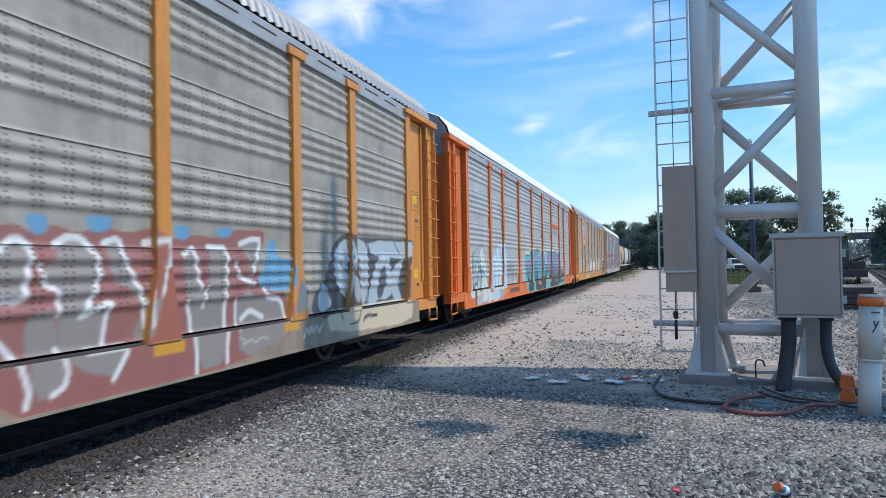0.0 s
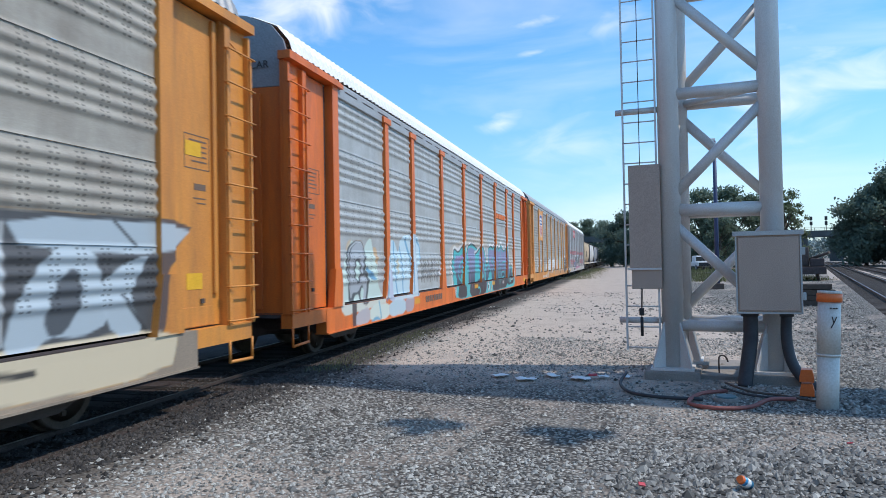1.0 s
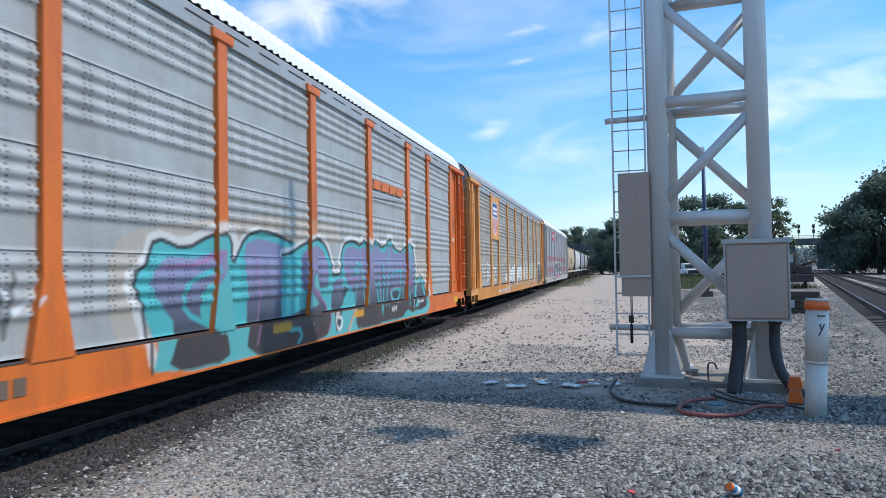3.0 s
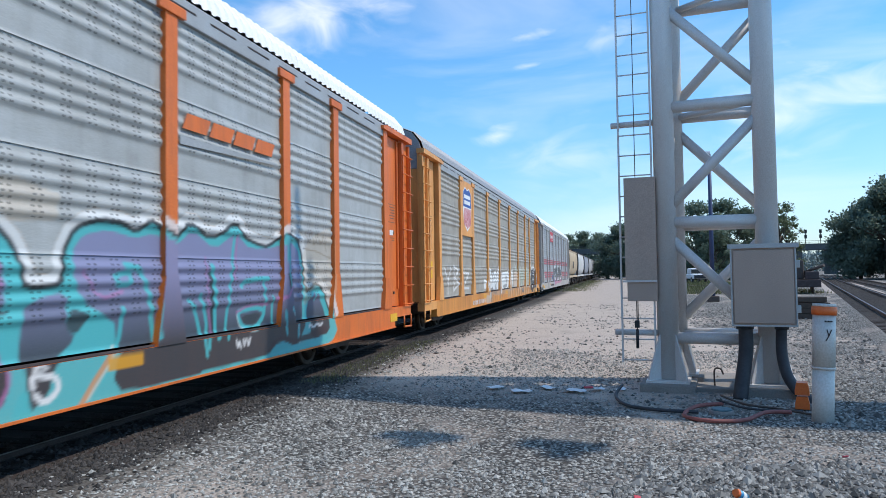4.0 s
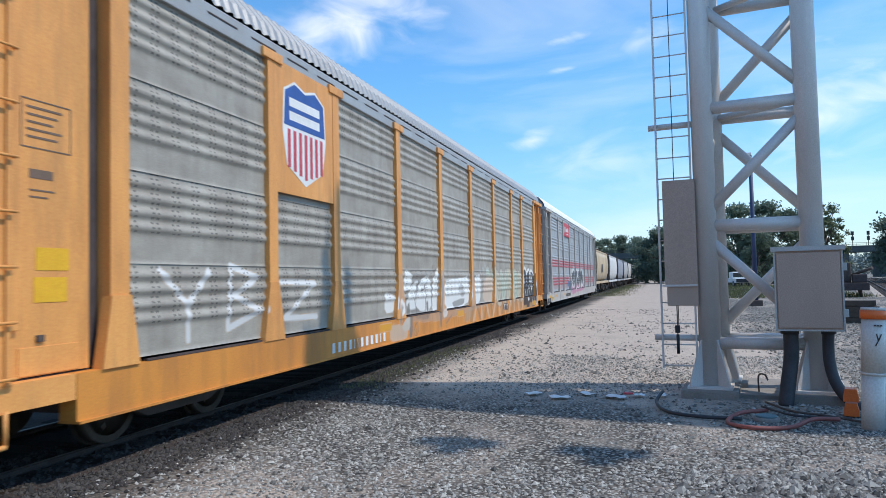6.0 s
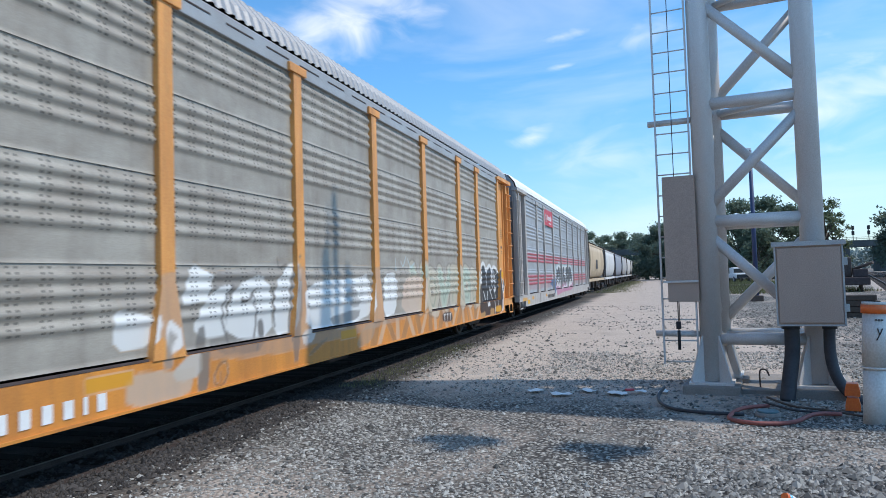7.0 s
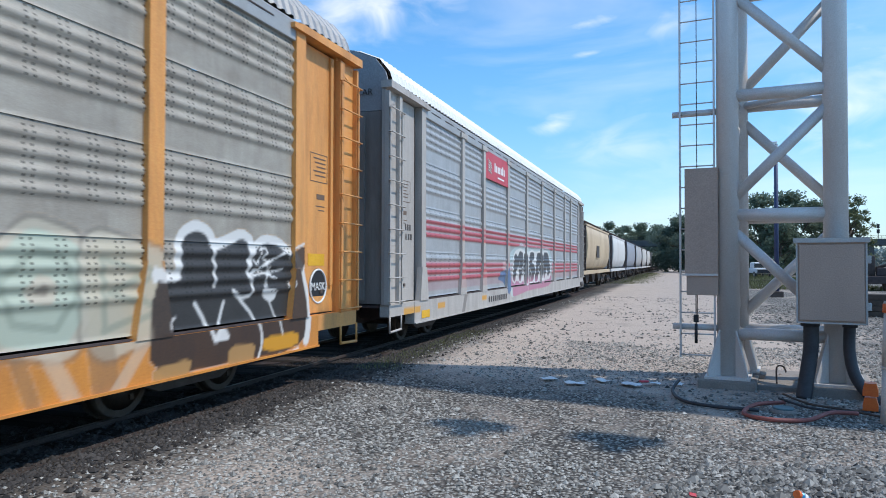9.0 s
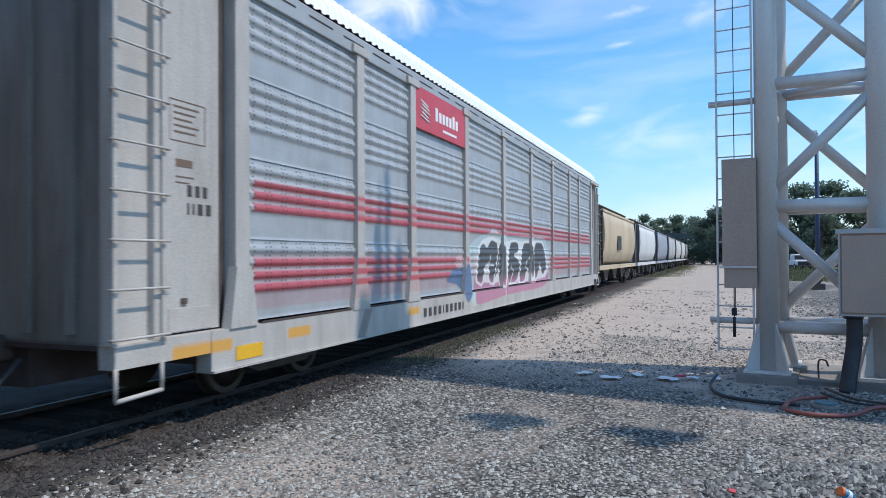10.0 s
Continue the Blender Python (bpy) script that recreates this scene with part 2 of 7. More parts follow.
M["red_hose"] = surface("red_rubber_hose", (0.30, 0.085, 0.07), (0.16, 0.06, 0.05), 5, 0.6, 0, 0.1, 40)
M["concrete"] = surface("pad_concrete", (0.27, 0.24, 0.21), (0.17, 0.15, 0.13), 3, 0.85, 0, 0.3, 60)
M["pipe"] = surface("white_plastic_pipe", (0.62, 0.59, 0.54), (0.47, 0.43, 0.37), 3, 0.5, 0, 0.04, 50, 0.5, 0.4)
M["cap_orange"] = flat("orange_plastic", (0.80, 0.16, 0.03), 0.45)
M["white"] = flat("white_paint", (0.78, 0.78, 0.76))
M["red"] = surface("faded_red_paint", (0.55, 0.055, 0.075), (0.45, 0.06, 0.07), 3, 0.5, 0, 0.04, 60)
M["blue"] = flat("blue_paint", (0.035, 0.10, 0.33))
M["black"] = flat("black_paint", (0.02, 0.02, 0.022))
M["stencil"] = flat("faded_stencil", (0.17, 0.11, 0.075))
M["mark"] = flat("dark_stencil", (0.06, 0.05, 0.045))
M["placard"] = flat("yellow_placard", (0.78, 0.42, 0.02))
M["trunk"] = surface("bark", (0.13, 0.10, 0.075), (0.06, 0.045, 0.035), 5, 0.9, 0, 0.5, 30)


def leafy(name, front, back, through_light=0.45):
    """Leaves that let part of the sunlight through."""
    m = surface(name, front, back, 0.5, 0.6, 0, 0, 20, 0.8)
    nt = m.node_tree
    b, out = nt.nodes["Principled BSDF"], nt.nodes["Material Output"]
    tr = nt.nodes.new("ShaderNodeBsdfTranslucent")
    nt.links.new(b.inputs["Base Color"].links[0].from_socket, tr.inputs["Color"])
    mix = nt.nodes.new("ShaderNodeMixShader")
    mix.inputs["Fac"].default_value = through_light
    nt.links.new(b.outputs[0], mix.inputs[1])
    nt.links.new(tr.outputs[0], mix.inputs[2])
    nt.links.new(mix.outputs[0], out.inputs["Surface"])
    return m


# the green and dark green are paled in colour to stand in for haze
M["leaf"] = leafy("green_leaves", (0.19, 0.24, 0.17), (0.13, 0.18, 0.125))
M["leaf_dark"] = leafy("dark_green_leaves", (0.15, 0.195, 0.14), (0.10, 0.14, 0.105))
M["leaf_pale"] = leafy("pale_green_leaves", (0.17, 0.20, 0.11), (0.11, 0.14, 0.07))
M["grass"] = surface("dry_grass", (0.14, 0.15, 0.05), (0.09, 0.085, 0.04), 2, 0.8, 0, 0, 20, 0.8)
M["bridge"] = surface("dark_bridge_steel", (0.09, 0.10, 0.10), (0.05, 0.05, 0.055), 0.4, 0.8, 0, 0.1, 5)
M["tan_car"] = surface("tan_hopper_paint", (0.60, 0.47, 0.31), (0.42, 0.30, 0.19), 0.7, 0.55, 0, 0.04, 20, 0.7, 0.3)
M["grey_car"] = surface("grey_hopper_paint", (0.50, 0.50, 0.50), (0.36, 0.35, 0.34), 0.7, 0.55, 0, 0.04, 20, 0.6, 0.3)
M["white_car"] = surface("white_hopper_paint", (0.68, 0.67, 0.64), (0.5, 0.47, 0.43), 0.7, 0.55, 0, 0.04, 20, 0.6, 0.3)
M["slate_car"] = surface("slate_hopper_paint", (0.36, 0.38, 0.42), (0.25, 0.26, 0.29), 0.7, 0.55, 0, 0.04, 20, 0.6, 0.3)
M["pole_blue"] = flat("dark_blue_pole_paint", (0.03, 0.05, 0.12))
M["glass"] = flat("dark_vehicle_glass", (0.02, 0.025, 0.03), 0.1)


# ---- mesh helpers ----
def part(name, bm, material, parent=None, label="", m=None):
    """Links a bmesh as one mesh object under a thing or a part."""
    me = bpy.data.meshes.new(name)
    bm.to_mesh(me)
    bm.free()
    me.materials.append(material)
    ob = new(name, me)
    if parent is not None:
        ob.parent = parent
    if m is not None:
        ob.matrix_basis = m
    if label:
        tagged(ob, label)
    return ob


def thing(name, label, category, group="", m=None, kind=""):
    ob = new(name)
    ob.empty_display_size = 0.3
    if m is not None:
        ob.matrix_basis = m
    return tagged(ob, label, category, group, kind)


def box(bm, x0, x1, y0, y1, z0, z1, bevel=0.0):
    r = bmesh.ops.create_cube(bm, size=1.0)
    bmesh.ops.scale(bm, vec=(x1 - x0, y1 - y0, z1 - z0), verts=r["verts"])
    bmesh.ops.translate(bm, vec=((x0 + x1) / 2, (y0 + y1) / 2, (z0 + z1) / 2), verts=r["verts"])
    if bevel:
        ed = list({e for v in r["verts"] for e in v.link_edges})
        bmesh.ops.bevel(bm, geom=ed, offset=bevel, segments=2, affect="EDGES", profile=0.6)
    return bm


def boxes(*rows):
    bm = bmesh.new()
    for r in rows:
        box(bm, *r)
    return bm


def tube(bm, a, b, r0, r1=None, n=14, caps=True):
    a, b = Vector(a), Vector(b)
    r1 = r0 if r1 is None else r1
    q = (b - a).to_track_quat("Z", "Y").to_matrix()
    ra = [bm.verts.new(a + q @ Vector((r0 * math.cos(k * 2 * math.pi / n), r0 * math.sin(k * 2 * math.pi / n), 0))) for k in range(n)]
    rb = [bm.verts.new(b + q @ Vector((r1 * math.cos(k * 2 * math.pi / n), r1 * math.sin(k * 2 * math.pi / n), 0))) for k in range(n)]
    for k in range(n):
        f = bm.faces.new((ra[k], ra[(k + 1) % n], rb[(k + 1) % n], rb[k]))
        f.smooth = True
    if caps:
        bm.faces.new(ra[::-1])
        bm.faces.new(rb)
    return bm


def tubes(*rows, n=14):
    bm = bmesh.new()
    for r in rows:
        tube(bm, *r, n=n)
    return bm


def sweep(points, radius, n=10):
    """A round bar along a smooth line through the points."""
    pts = [Vector(p) for p in points]
    fine = []
    for i in range(len(pts) - 1):
        p0, p1, p2, p3 = pts[max(i - 1, 0)], pts[i], pts[i + 1], pts[min(i + 2, len(pts) - 1)]
        for k in range(6):
            u = k / 6
            fine.append(0.5 * (2 * p1 + (p2 - p0) * u + (2 * p0 - 5 * p1 + 4 * p2 - p3) * u * u + (3 * p1 - p0 - 3 * p2 + p3) * u ** 3))
    fine.append(pts[-1])
    bm = bmesh.new()
    rings = []
    for i, p in enumerate(fine):
        t = (fine[min(i + 1, len(fine) - 1)] - fine[max(i - 1, 0)]).normalized()
        q = t.to_track_quat("Z", "Y").to_matrix()
        rings.append([bm.verts.new(p + q @ Vector((radius * math.cos(k * 2 * math.pi / n), radius * math.sin(k * 2 * math.pi / n), 0))) for k in range(n)])
    for a, b in zip(rings, rings[1:]):
        best = min(range(n), key=lambda s: (a[0].co - b[s].co).length)
        for k in range(n):
            f = bm.faces.new((a[k], a[(k + 1) % n], b[(k + 1 + best) % n], b[(k + best) % n]))
            f.smooth = True
    bm.faces.new(rings[0][::-1])
    bm.faces.new(rings[-1])
    return bm


def prism(outline, y0, y1, axis="y"):
    """A solid with the outline (x, z) from y0 to y1, or the outline (y, z) from x0 to x1."""
    bm = bmesh.new()
    put = (lambda u, v, w: (u, w, v)) if axis == "y" else (lambda u, v, w: (w, u, v))
    a = [bm.verts.new(put(u, v, y0)) for u, v in outline]
    b = [bm.verts.new(put(u, v, y1)) for u, v in outline]
    n = len(a)
    for k in range(n):
        bm.faces.new((a[k], a[(k + 1) % n], b[(k + 1) % n], b[k]))
    bm.faces.new(a[::-1])
    bm.faces.new(b)
    bmesh.ops.recalc_face_normals(bm, faces=bm.faces)
    return bm


def raw(name, verts, faces, material, parent=None, smooth=False):
    me = bpy.data.meshes.new(name)
    me.from_pydata(verts, [], faces)
    if smooth:
        me.polygons.foreach_set("use_smooth", np.ones(len(me.polygons), bool))
    me.materials.append(material)
    ob = new(name, me)
    if parent is not None:
        ob.parent = parent
    return ob


# ---- ground ----
def ground_height(x, y):
    """Nearly level yard, dropping a little into the ditch beside the ballast, with soft humps."""
    h = 0.05 * noise.noise((x * 0.35, y * 0.35, 3.1)) * min(1.0, y / 8.0 if y > 0 else 0.4)
    h += 0.012 * noise.noise((x * 1.7, y * 1.7, 9.0))
    if x < -4.6:
        h -= 0.05 * min(1.0, (-4.6 - x) / 0.8)
    if x < -5.12:
        h -= 0.28 * min(1.0, (-5.12 - x) / 0.3)          # track bed
    d = math.hypot((x - 1.5) / 1.5, (y - 5.6) / 0.9)      # heap of coarse dark stone
    h += 0.10 * math.exp(-d * d)
    far = min(1.0, math.hypot(x, y) / 60.0)
    return h * (1 - far)


def ground_material():
    m = bpy.data.materials.new("gravel_and_dust")
    m.use_nodes = True
    nt = m.node_tree
    b = nt.nodes["Principled BSDF"]
    ln = nt.links.new
    co = nt.nodes.new("ShaderNodeTexCoord")

    def noise_node(scale, detail=5, rough=0.6, stretch=(1, 1, 1)):
        mp = nt.nodes.new("ShaderNodeMapping")
        mp.inputs["Scale"].default_value = stretch
        ln(co.outputs["Object"], mp.inputs["Vector"])
        n = nt.nodes.new("ShaderNodeTexNoise")
        n.inputs["Scale"].default_value, n.inputs["Detail"].default_value, n.inputs["Roughness"].default_value = scale, detail, rough
        ln(mp.outputs["Vector"], n.inputs["Vector"])
        return n.outputs["Fac"]

    def ramp(src, a, c, lo=(0, 0, 0, 1), hi=(1, 1, 1, 1)):
        r = nt.nodes.new("ShaderNodeValToRGB")
        r.color_ramp.elements[0].position, r.color_ramp.elements[1].position = a, c
        r.color_ramp.elements[0].color, r.color_ramp.elements[1].color = lo, hi
        ln(src, r.inputs["Fac"])
        return r.outputs["Color"]

    def mixed(fac, a, c, kind="MIX"):
        n = nt.nodes.new("ShaderNodeMixRGB")
        n.blend_type = kind
        for key, v in (("Fac", fac), ("Color1", a), ("Color2", c)):
            if isinstance(v, (tuple, float)):
                n.inputs[key].default_value = v
            else:
                ln(v, n.inputs[key])
        return n.outputs["Color"]
    vor = nt.nodes.new("ShaderNodeTexVoronoi")
    vor.inputs["Scale"].default_value = 24
    ln(co.outputs["Object"], vor.inputs["Vector"])
    vor2 = nt.nodes.new("ShaderNodeTexVoronoi")
    vor2.inputs["Scale"].default_value = 60
    ln(co.outputs["Object"], vor2.inputs["Vector"])
    sep = nt.nodes.new("ShaderNodeSeparateColor")
    ln(vor.outputs["Color"], sep.inputs[0])
    stone = ramp(sep.outputs[0], 0.0, 1.0, (0.18, 0.171, 0.155, 1), (0.47, 0.45, 0.40, 1))
    # shade in the gaps between stones is put into the colour
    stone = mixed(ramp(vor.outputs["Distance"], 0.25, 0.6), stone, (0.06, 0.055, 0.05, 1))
    dust = mixed(noise_node(30, 4), (0.54, 0.445, 0.37, 1), (0.42, 0.35, 0.29, 1))
    # the same darkening between the finer grains of the dust
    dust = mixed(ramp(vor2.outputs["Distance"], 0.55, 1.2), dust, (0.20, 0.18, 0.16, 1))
    # the worn dirt road runs alongside the train; the rest is patchy
    pos = nt.nodes.new("ShaderNodeSeparateXYZ")
    ln(co.outputs["Object"], pos.inputs[0])

    def ease(src, a, c):
        n = nt.nodes.new("ShaderNodeMapRange")
        n.interpolation_type = "SMOOTHSTEP"
        n.inputs["From Min"].default_value, n.inputs["From Max"].default_value = a, c
        ln(src, n.inputs["Value"])
        return n.outputs["Result"]

    def times(a, c, kind="MULTIPLY"):
        n = nt.nodes.new("ShaderNodeMath")
        n.operation = kind
        for i, v in enumerate((a, c)):
            if isinstance(v, float):
                n.inputs[i].default_value = v
            else:
                ln(v, n.inputs[i])
        return n.outputs[0]
    road = times(times(ease(pos.outputs["X"], -4.8, -3.2), ease(pos.outputs["X"], 3.6, 1.2)), ease(pos.outputs["Y"], 8.5, 13.0))
    wide = times(noise_node(0.33, 7, 0.68, (1.0, 0.5, 1.0)), times(times(road, 0.34), 0.06, "SUBTRACT"), "ADD")
    where = ramp(wide, 0.42, 0.60)
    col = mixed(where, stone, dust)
    grime = ramp(noise_node(0.9, 6, 0.7), 0.52, 0.75)
    col = mixed(times(grime, 0.7), col, (0.24, 0.22, 0.19, 1))
    # the ground colour darkens towards the track, with an uneven edge
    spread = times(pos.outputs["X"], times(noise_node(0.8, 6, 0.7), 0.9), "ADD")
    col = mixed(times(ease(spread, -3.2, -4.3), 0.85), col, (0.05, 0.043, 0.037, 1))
    # dark coarse ballast tipped in front of the tower and towards the branch line
    heap = nt.nodes.new("ShaderNodeVectorMath")
    heap.operation = "DISTANCE"
    flat_co = nt.nodes.new("ShaderNodeMapping")
    flat_co.inputs["Scale"].default_value = (1 / 1.9, 1 / 1.15, 0)
    ln(co.outputs["Object"], flat_co.inputs["Vector"])
    ln(flat_co.outputs["Vector"], heap.inputs[0])
    heap.inputs[1].default_value = (1.65 / 1.9, 5.55 / 1.15, 0)
    rough_edge = times(heap.outputs["Value"], times(noise_node(1.5, 5, 0.7), 0.7), "ADD")
    col = mixed(times(ease(rough_edge, 1.45, 1.05), 0.8), col, (0.12, 0.117, 0.11, 1))
    ln(col, b.inputs["Base Color"])
    b.inputs["Roughness"].default_value = 0.92
    b.inputs["Specular IOR Level"].default_value = 0.2
    bp = nt.nodes.new("ShaderNodeBump")
    bp.inputs["Strength"].default_value, bp.inputs["Distance"].default_value = 0.7, 0.03
    bp.invert = True
    ln(vor.outputs["Distance"], bp.inputs["Height"])
    ln(bp.outputs["Normal"], b.inputs["Normal"])
    return m


M["ground"] = ground_material()
M["ballast_soil"] = matt(surface("dark_ballast", (0.07, 0.056, 0.053), (0.035, 0.028, 0.026), 1.5, 0.95, 0, 0.8, 30, 0.8))


def build_ground():
    def steps(lo, hi, near, fine, growth):
        out = [0.0]
        while out[-1] < hi:
            out.append(out[-1] + (fine if out[-1] < near else max(fine, (out[-1] - near) * growth + fine)))
        neg = [0.0]
        while neg[-1] < -lo:
            neg.append(neg[-1] + (fine if neg[-1] < near else max(fine, (neg[-1] - near) * growth + fine)))
        return [-v for v in neg[:0:-1]] + out
    xs, ys = steps(-1600, 1600, 8, 0.16, 0.35), steps(-1600, 2600, 16, 0.2, 0.3)
    verts = [(x, y, ground_height(x, y)) for y in ys for x in xs]
    w = len(xs)
    faces = [(j * w + i, j * w + i + 1, (j + 1) * w + i + 1, (j + 1) * w + i) for j in range(len(ys) - 1) for i in range(w - 1)]
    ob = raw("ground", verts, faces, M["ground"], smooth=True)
    tagged(ob, "dusty grey gravel yard with beige dirt patches", "ground", kind="structure")


build_ground()


def stones(name, label, count, x0, x1, y0, y1, size, material, seed, keep=lambda x, y: True):
    """Loose stones as one mesh of small irregular pebbles."""
    rng = np.random.default_rng(seed)
    base = np.array([(1, 0, 0), (-1, 0, 0), (0, 1, 0), (0, -1, 0), (0, 0, 1), (0, 0, -0.6)], float)
    tri = np.array([(0, 2, 4), (2, 1, 4), (1, 3, 4), (3, 0, 4), (2, 0, 5), (1, 2, 5), (3, 1, 5), (0, 3, 5)])
    vs, fs, k = [], [], 0
    for _ in range(count):
        u = rng.random() ** 1.4
        x, y = rng.uniform(x0, x1), y0 + (y1 - y0) * u
        if not keep(x, y):
            continue
        s = size * rng.uniform(0.4, 1.3) * (1.0 if rng.random() < 0.93 else 1.7)
        a = rng.uniform(0, 6.28)
        p = base * rng.uniform(0.55, 1.2, (6, 1)) * np.array([1.0, rng.uniform(0.6, 1.0), rng.uniform(0.45, 0.75)]) * s
        c, sn = math.cos(a), math.sin(a)
        q = np.stack((p[:, 0] * c - p[:, 1] * sn + x, p[:, 0] * sn + p[:, 1] * c + y, p[:, 2] + max(ground_height(x, y), -0.05 if x < -5.2 else -9.0) + 0.15 * s), 1)
        vs.append(q)
        fs.append(tri + k)
        k += 6
    ob = raw(name, np.concatenate(vs).tolist(), np.concatenate(fs).tolist(), material)
    return tagged(ob, label, "gravel", kind="stuff")


def stone_material(name, lo, hi):
    m = bpy.data.materials.new(name)
    m.use_nodes = True
    nt = m.node_tree
    b = nt.nodes["Principled BSDF"]
    geo = nt.nodes.new("ShaderNodeNewGeometry")
    r = nt.nodes.new("ShaderNodeValToRGB")
    r.color_ramp.elements[0].color, r.color_ramp.elements[1].color = (*lo, 1), (*hi, 1)
    nt.links.new(geo.outputs["Random Per Island"], r.inputs["Fac"])
    nt.links.new(r.outputs["Color"], b.inputs["Base Color"])
    b.inputs["Roughness"].default_value = 0.9
    return m


M["stones"] = stone_material("loose_grey_stone", (0.08, 0.077, 0.07), (0.47, 0.45, 0.405))
M["stones_dark"] = stone_material("coarse_dark_stone", (0.05, 0.048, 0.044), (0.36, 0.345, 0.31))


M["stones_track"] = stone_material("dark_ballast_stone", (0.014, 0.012, 0.011), (0.07, 0.06, 0.053))


def patchy(x, y):
    return random.random() > (-3.6 - x) * 0.75 and (noise.noise((x * 0.45, y * 0.3, 1.7)) > -0.12 or random.random() < 0.25)


stones("gravel", "loose grey gravel scattered over the dirt", 75000, -5.05, 6.0, 3.2, 16.0, 0.022, M["stones"], 5, patchy)
stones("coarse_gravel", "heap of coarse dark ballast stones", 5200, -0.4, 3.6, 4.3, 7.0, 0.034, M["stones_dark"], 6,
       lambda x, y: math.hypot((x - 1.6) / 1.7, (y - 5.6) / 1.05) < 1.0 + 0.3 * noise.noise((x * 2, y * 2, 0)))
stones("ballast", "very dark ballast stones along the train's track", 14000, -6.5, -5.08, 3.0, 20.0, 0.028, M["stones_track"], 7)

stones("oily_gravel", "very dark stones strewn beside the train's track", 18000, -5.15, -3.7, 3.2, 26.0, 0.030, M["stones_track"], 17,
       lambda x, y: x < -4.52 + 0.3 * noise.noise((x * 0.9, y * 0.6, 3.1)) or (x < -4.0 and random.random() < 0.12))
stones("scattered_stones", "dark stones strewn over the dirt road", 5200, -4.9, 5.5, 9.0, 38.0, 0.040, M["stones_dark"], 8,
       lambda x, y: noise.noise((x * 0.6, y * 0.35, 7.7)) > 0.0 or random.random() < 0.2)
stones("yard_gravel", "coarse grey gravel beside the tower", 16000, 2.2, 12.0, 8.5, 34.0, 0.040, M["stones_dark"], 9)

# ---- tracks ----
TRACK_X = -6.62


def rail_section(half=0.036):
    return [(-0.07, -0.16), (0.07, -0.16), (0.07, -0.145), (0.012, -0.125), (0.012, -0.045), (half, -0.035), (half, -0.004), (half - 0.01, 0.0),
            (-half + 0.01, 0.0), (-half, -0.004), (-half, -0.035), (-0.012, -0.045), (-0.012, -0.125), (-0.07, -0.145)]


def build_main_track():
    track = thing("railway_track", "steel rails on dark timber ties under the moving train", "railway track", kind="structure")
    part("ballast_bed", prism([(-15.0, -0.4), (-5.0, -0.4), (-5.25, -0.045), (-14.0, -0.045)], -60, 420), M["ballast_soil"], track, "dark brown ballast bed")
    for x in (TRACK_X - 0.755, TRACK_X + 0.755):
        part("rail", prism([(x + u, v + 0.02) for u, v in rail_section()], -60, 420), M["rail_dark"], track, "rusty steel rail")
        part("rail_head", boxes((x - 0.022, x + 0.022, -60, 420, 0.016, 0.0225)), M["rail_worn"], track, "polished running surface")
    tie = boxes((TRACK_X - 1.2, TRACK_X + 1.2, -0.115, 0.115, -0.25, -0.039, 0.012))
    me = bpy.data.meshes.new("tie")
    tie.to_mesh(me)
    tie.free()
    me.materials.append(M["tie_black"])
    for k in range(75):
        ob = new("tie", me)
        ob.parent = track
        ob.matrix_basis = pose(random.uniform(-0.05, 0.05), -2 + 0.53 * k, 0, 0, 0, random.uniform(-1, 1))


build_main_track()


def build_side_track(name, p, heading, length, label):
    """A track that runs off at an angle; its ties are far away."""
    track = thing(name, label, "railway track", m=pose(p[0], p[1], 0.0, 0, 0, heading), kind="structure")
    part("ballast_bed", prism([(-2.2, -0.1), (2.2, -0.1), (1.5, 0.05), (-1.5, 0.05)], -130, length), M["ground"], track, "grey ballast bed")
    for x in (-0.755, 0.755):
        part("rail", prism([(x + u, v + 0.2) for u, v in rail_section()], -130, length), M["rail"], track, "rusty steel rail")
        part("rail_head", boxes((x - 0.025, x + 0.025, -130, length, 0.198, 0.203)), M["rail_top"], track, "polished running surface")
    bm = bmesh.new()
    for k in range(int((length + 130) / 0.55)):
        box(bm, -1.3, 1.3, -130 + 0.55 * k - 0.11, -130 + 0.55 * k + 0.11, -0.05, 0.075)
    tagged(part("ties", bm, M["tie"], track), "dark timber ties", kind="stuff")
    return track


build_side_track("railway_track_branch", (12.75, 40.9), -13.2, 150, "steel rails on grey ballast curving away")
build_side_track("railway_track_siding", (20.5, 60.0), -12.6, 120, "dark rails of a second branch line")


# ---- signal tower ----
LEG, DEEP, SKEW = 1.36, 0.85, 0.08                                    # leg spacing
TOWER = pose(0.70, 10.92, 0, 0, 0, -8)        # front left leg; u along the front, v to the back


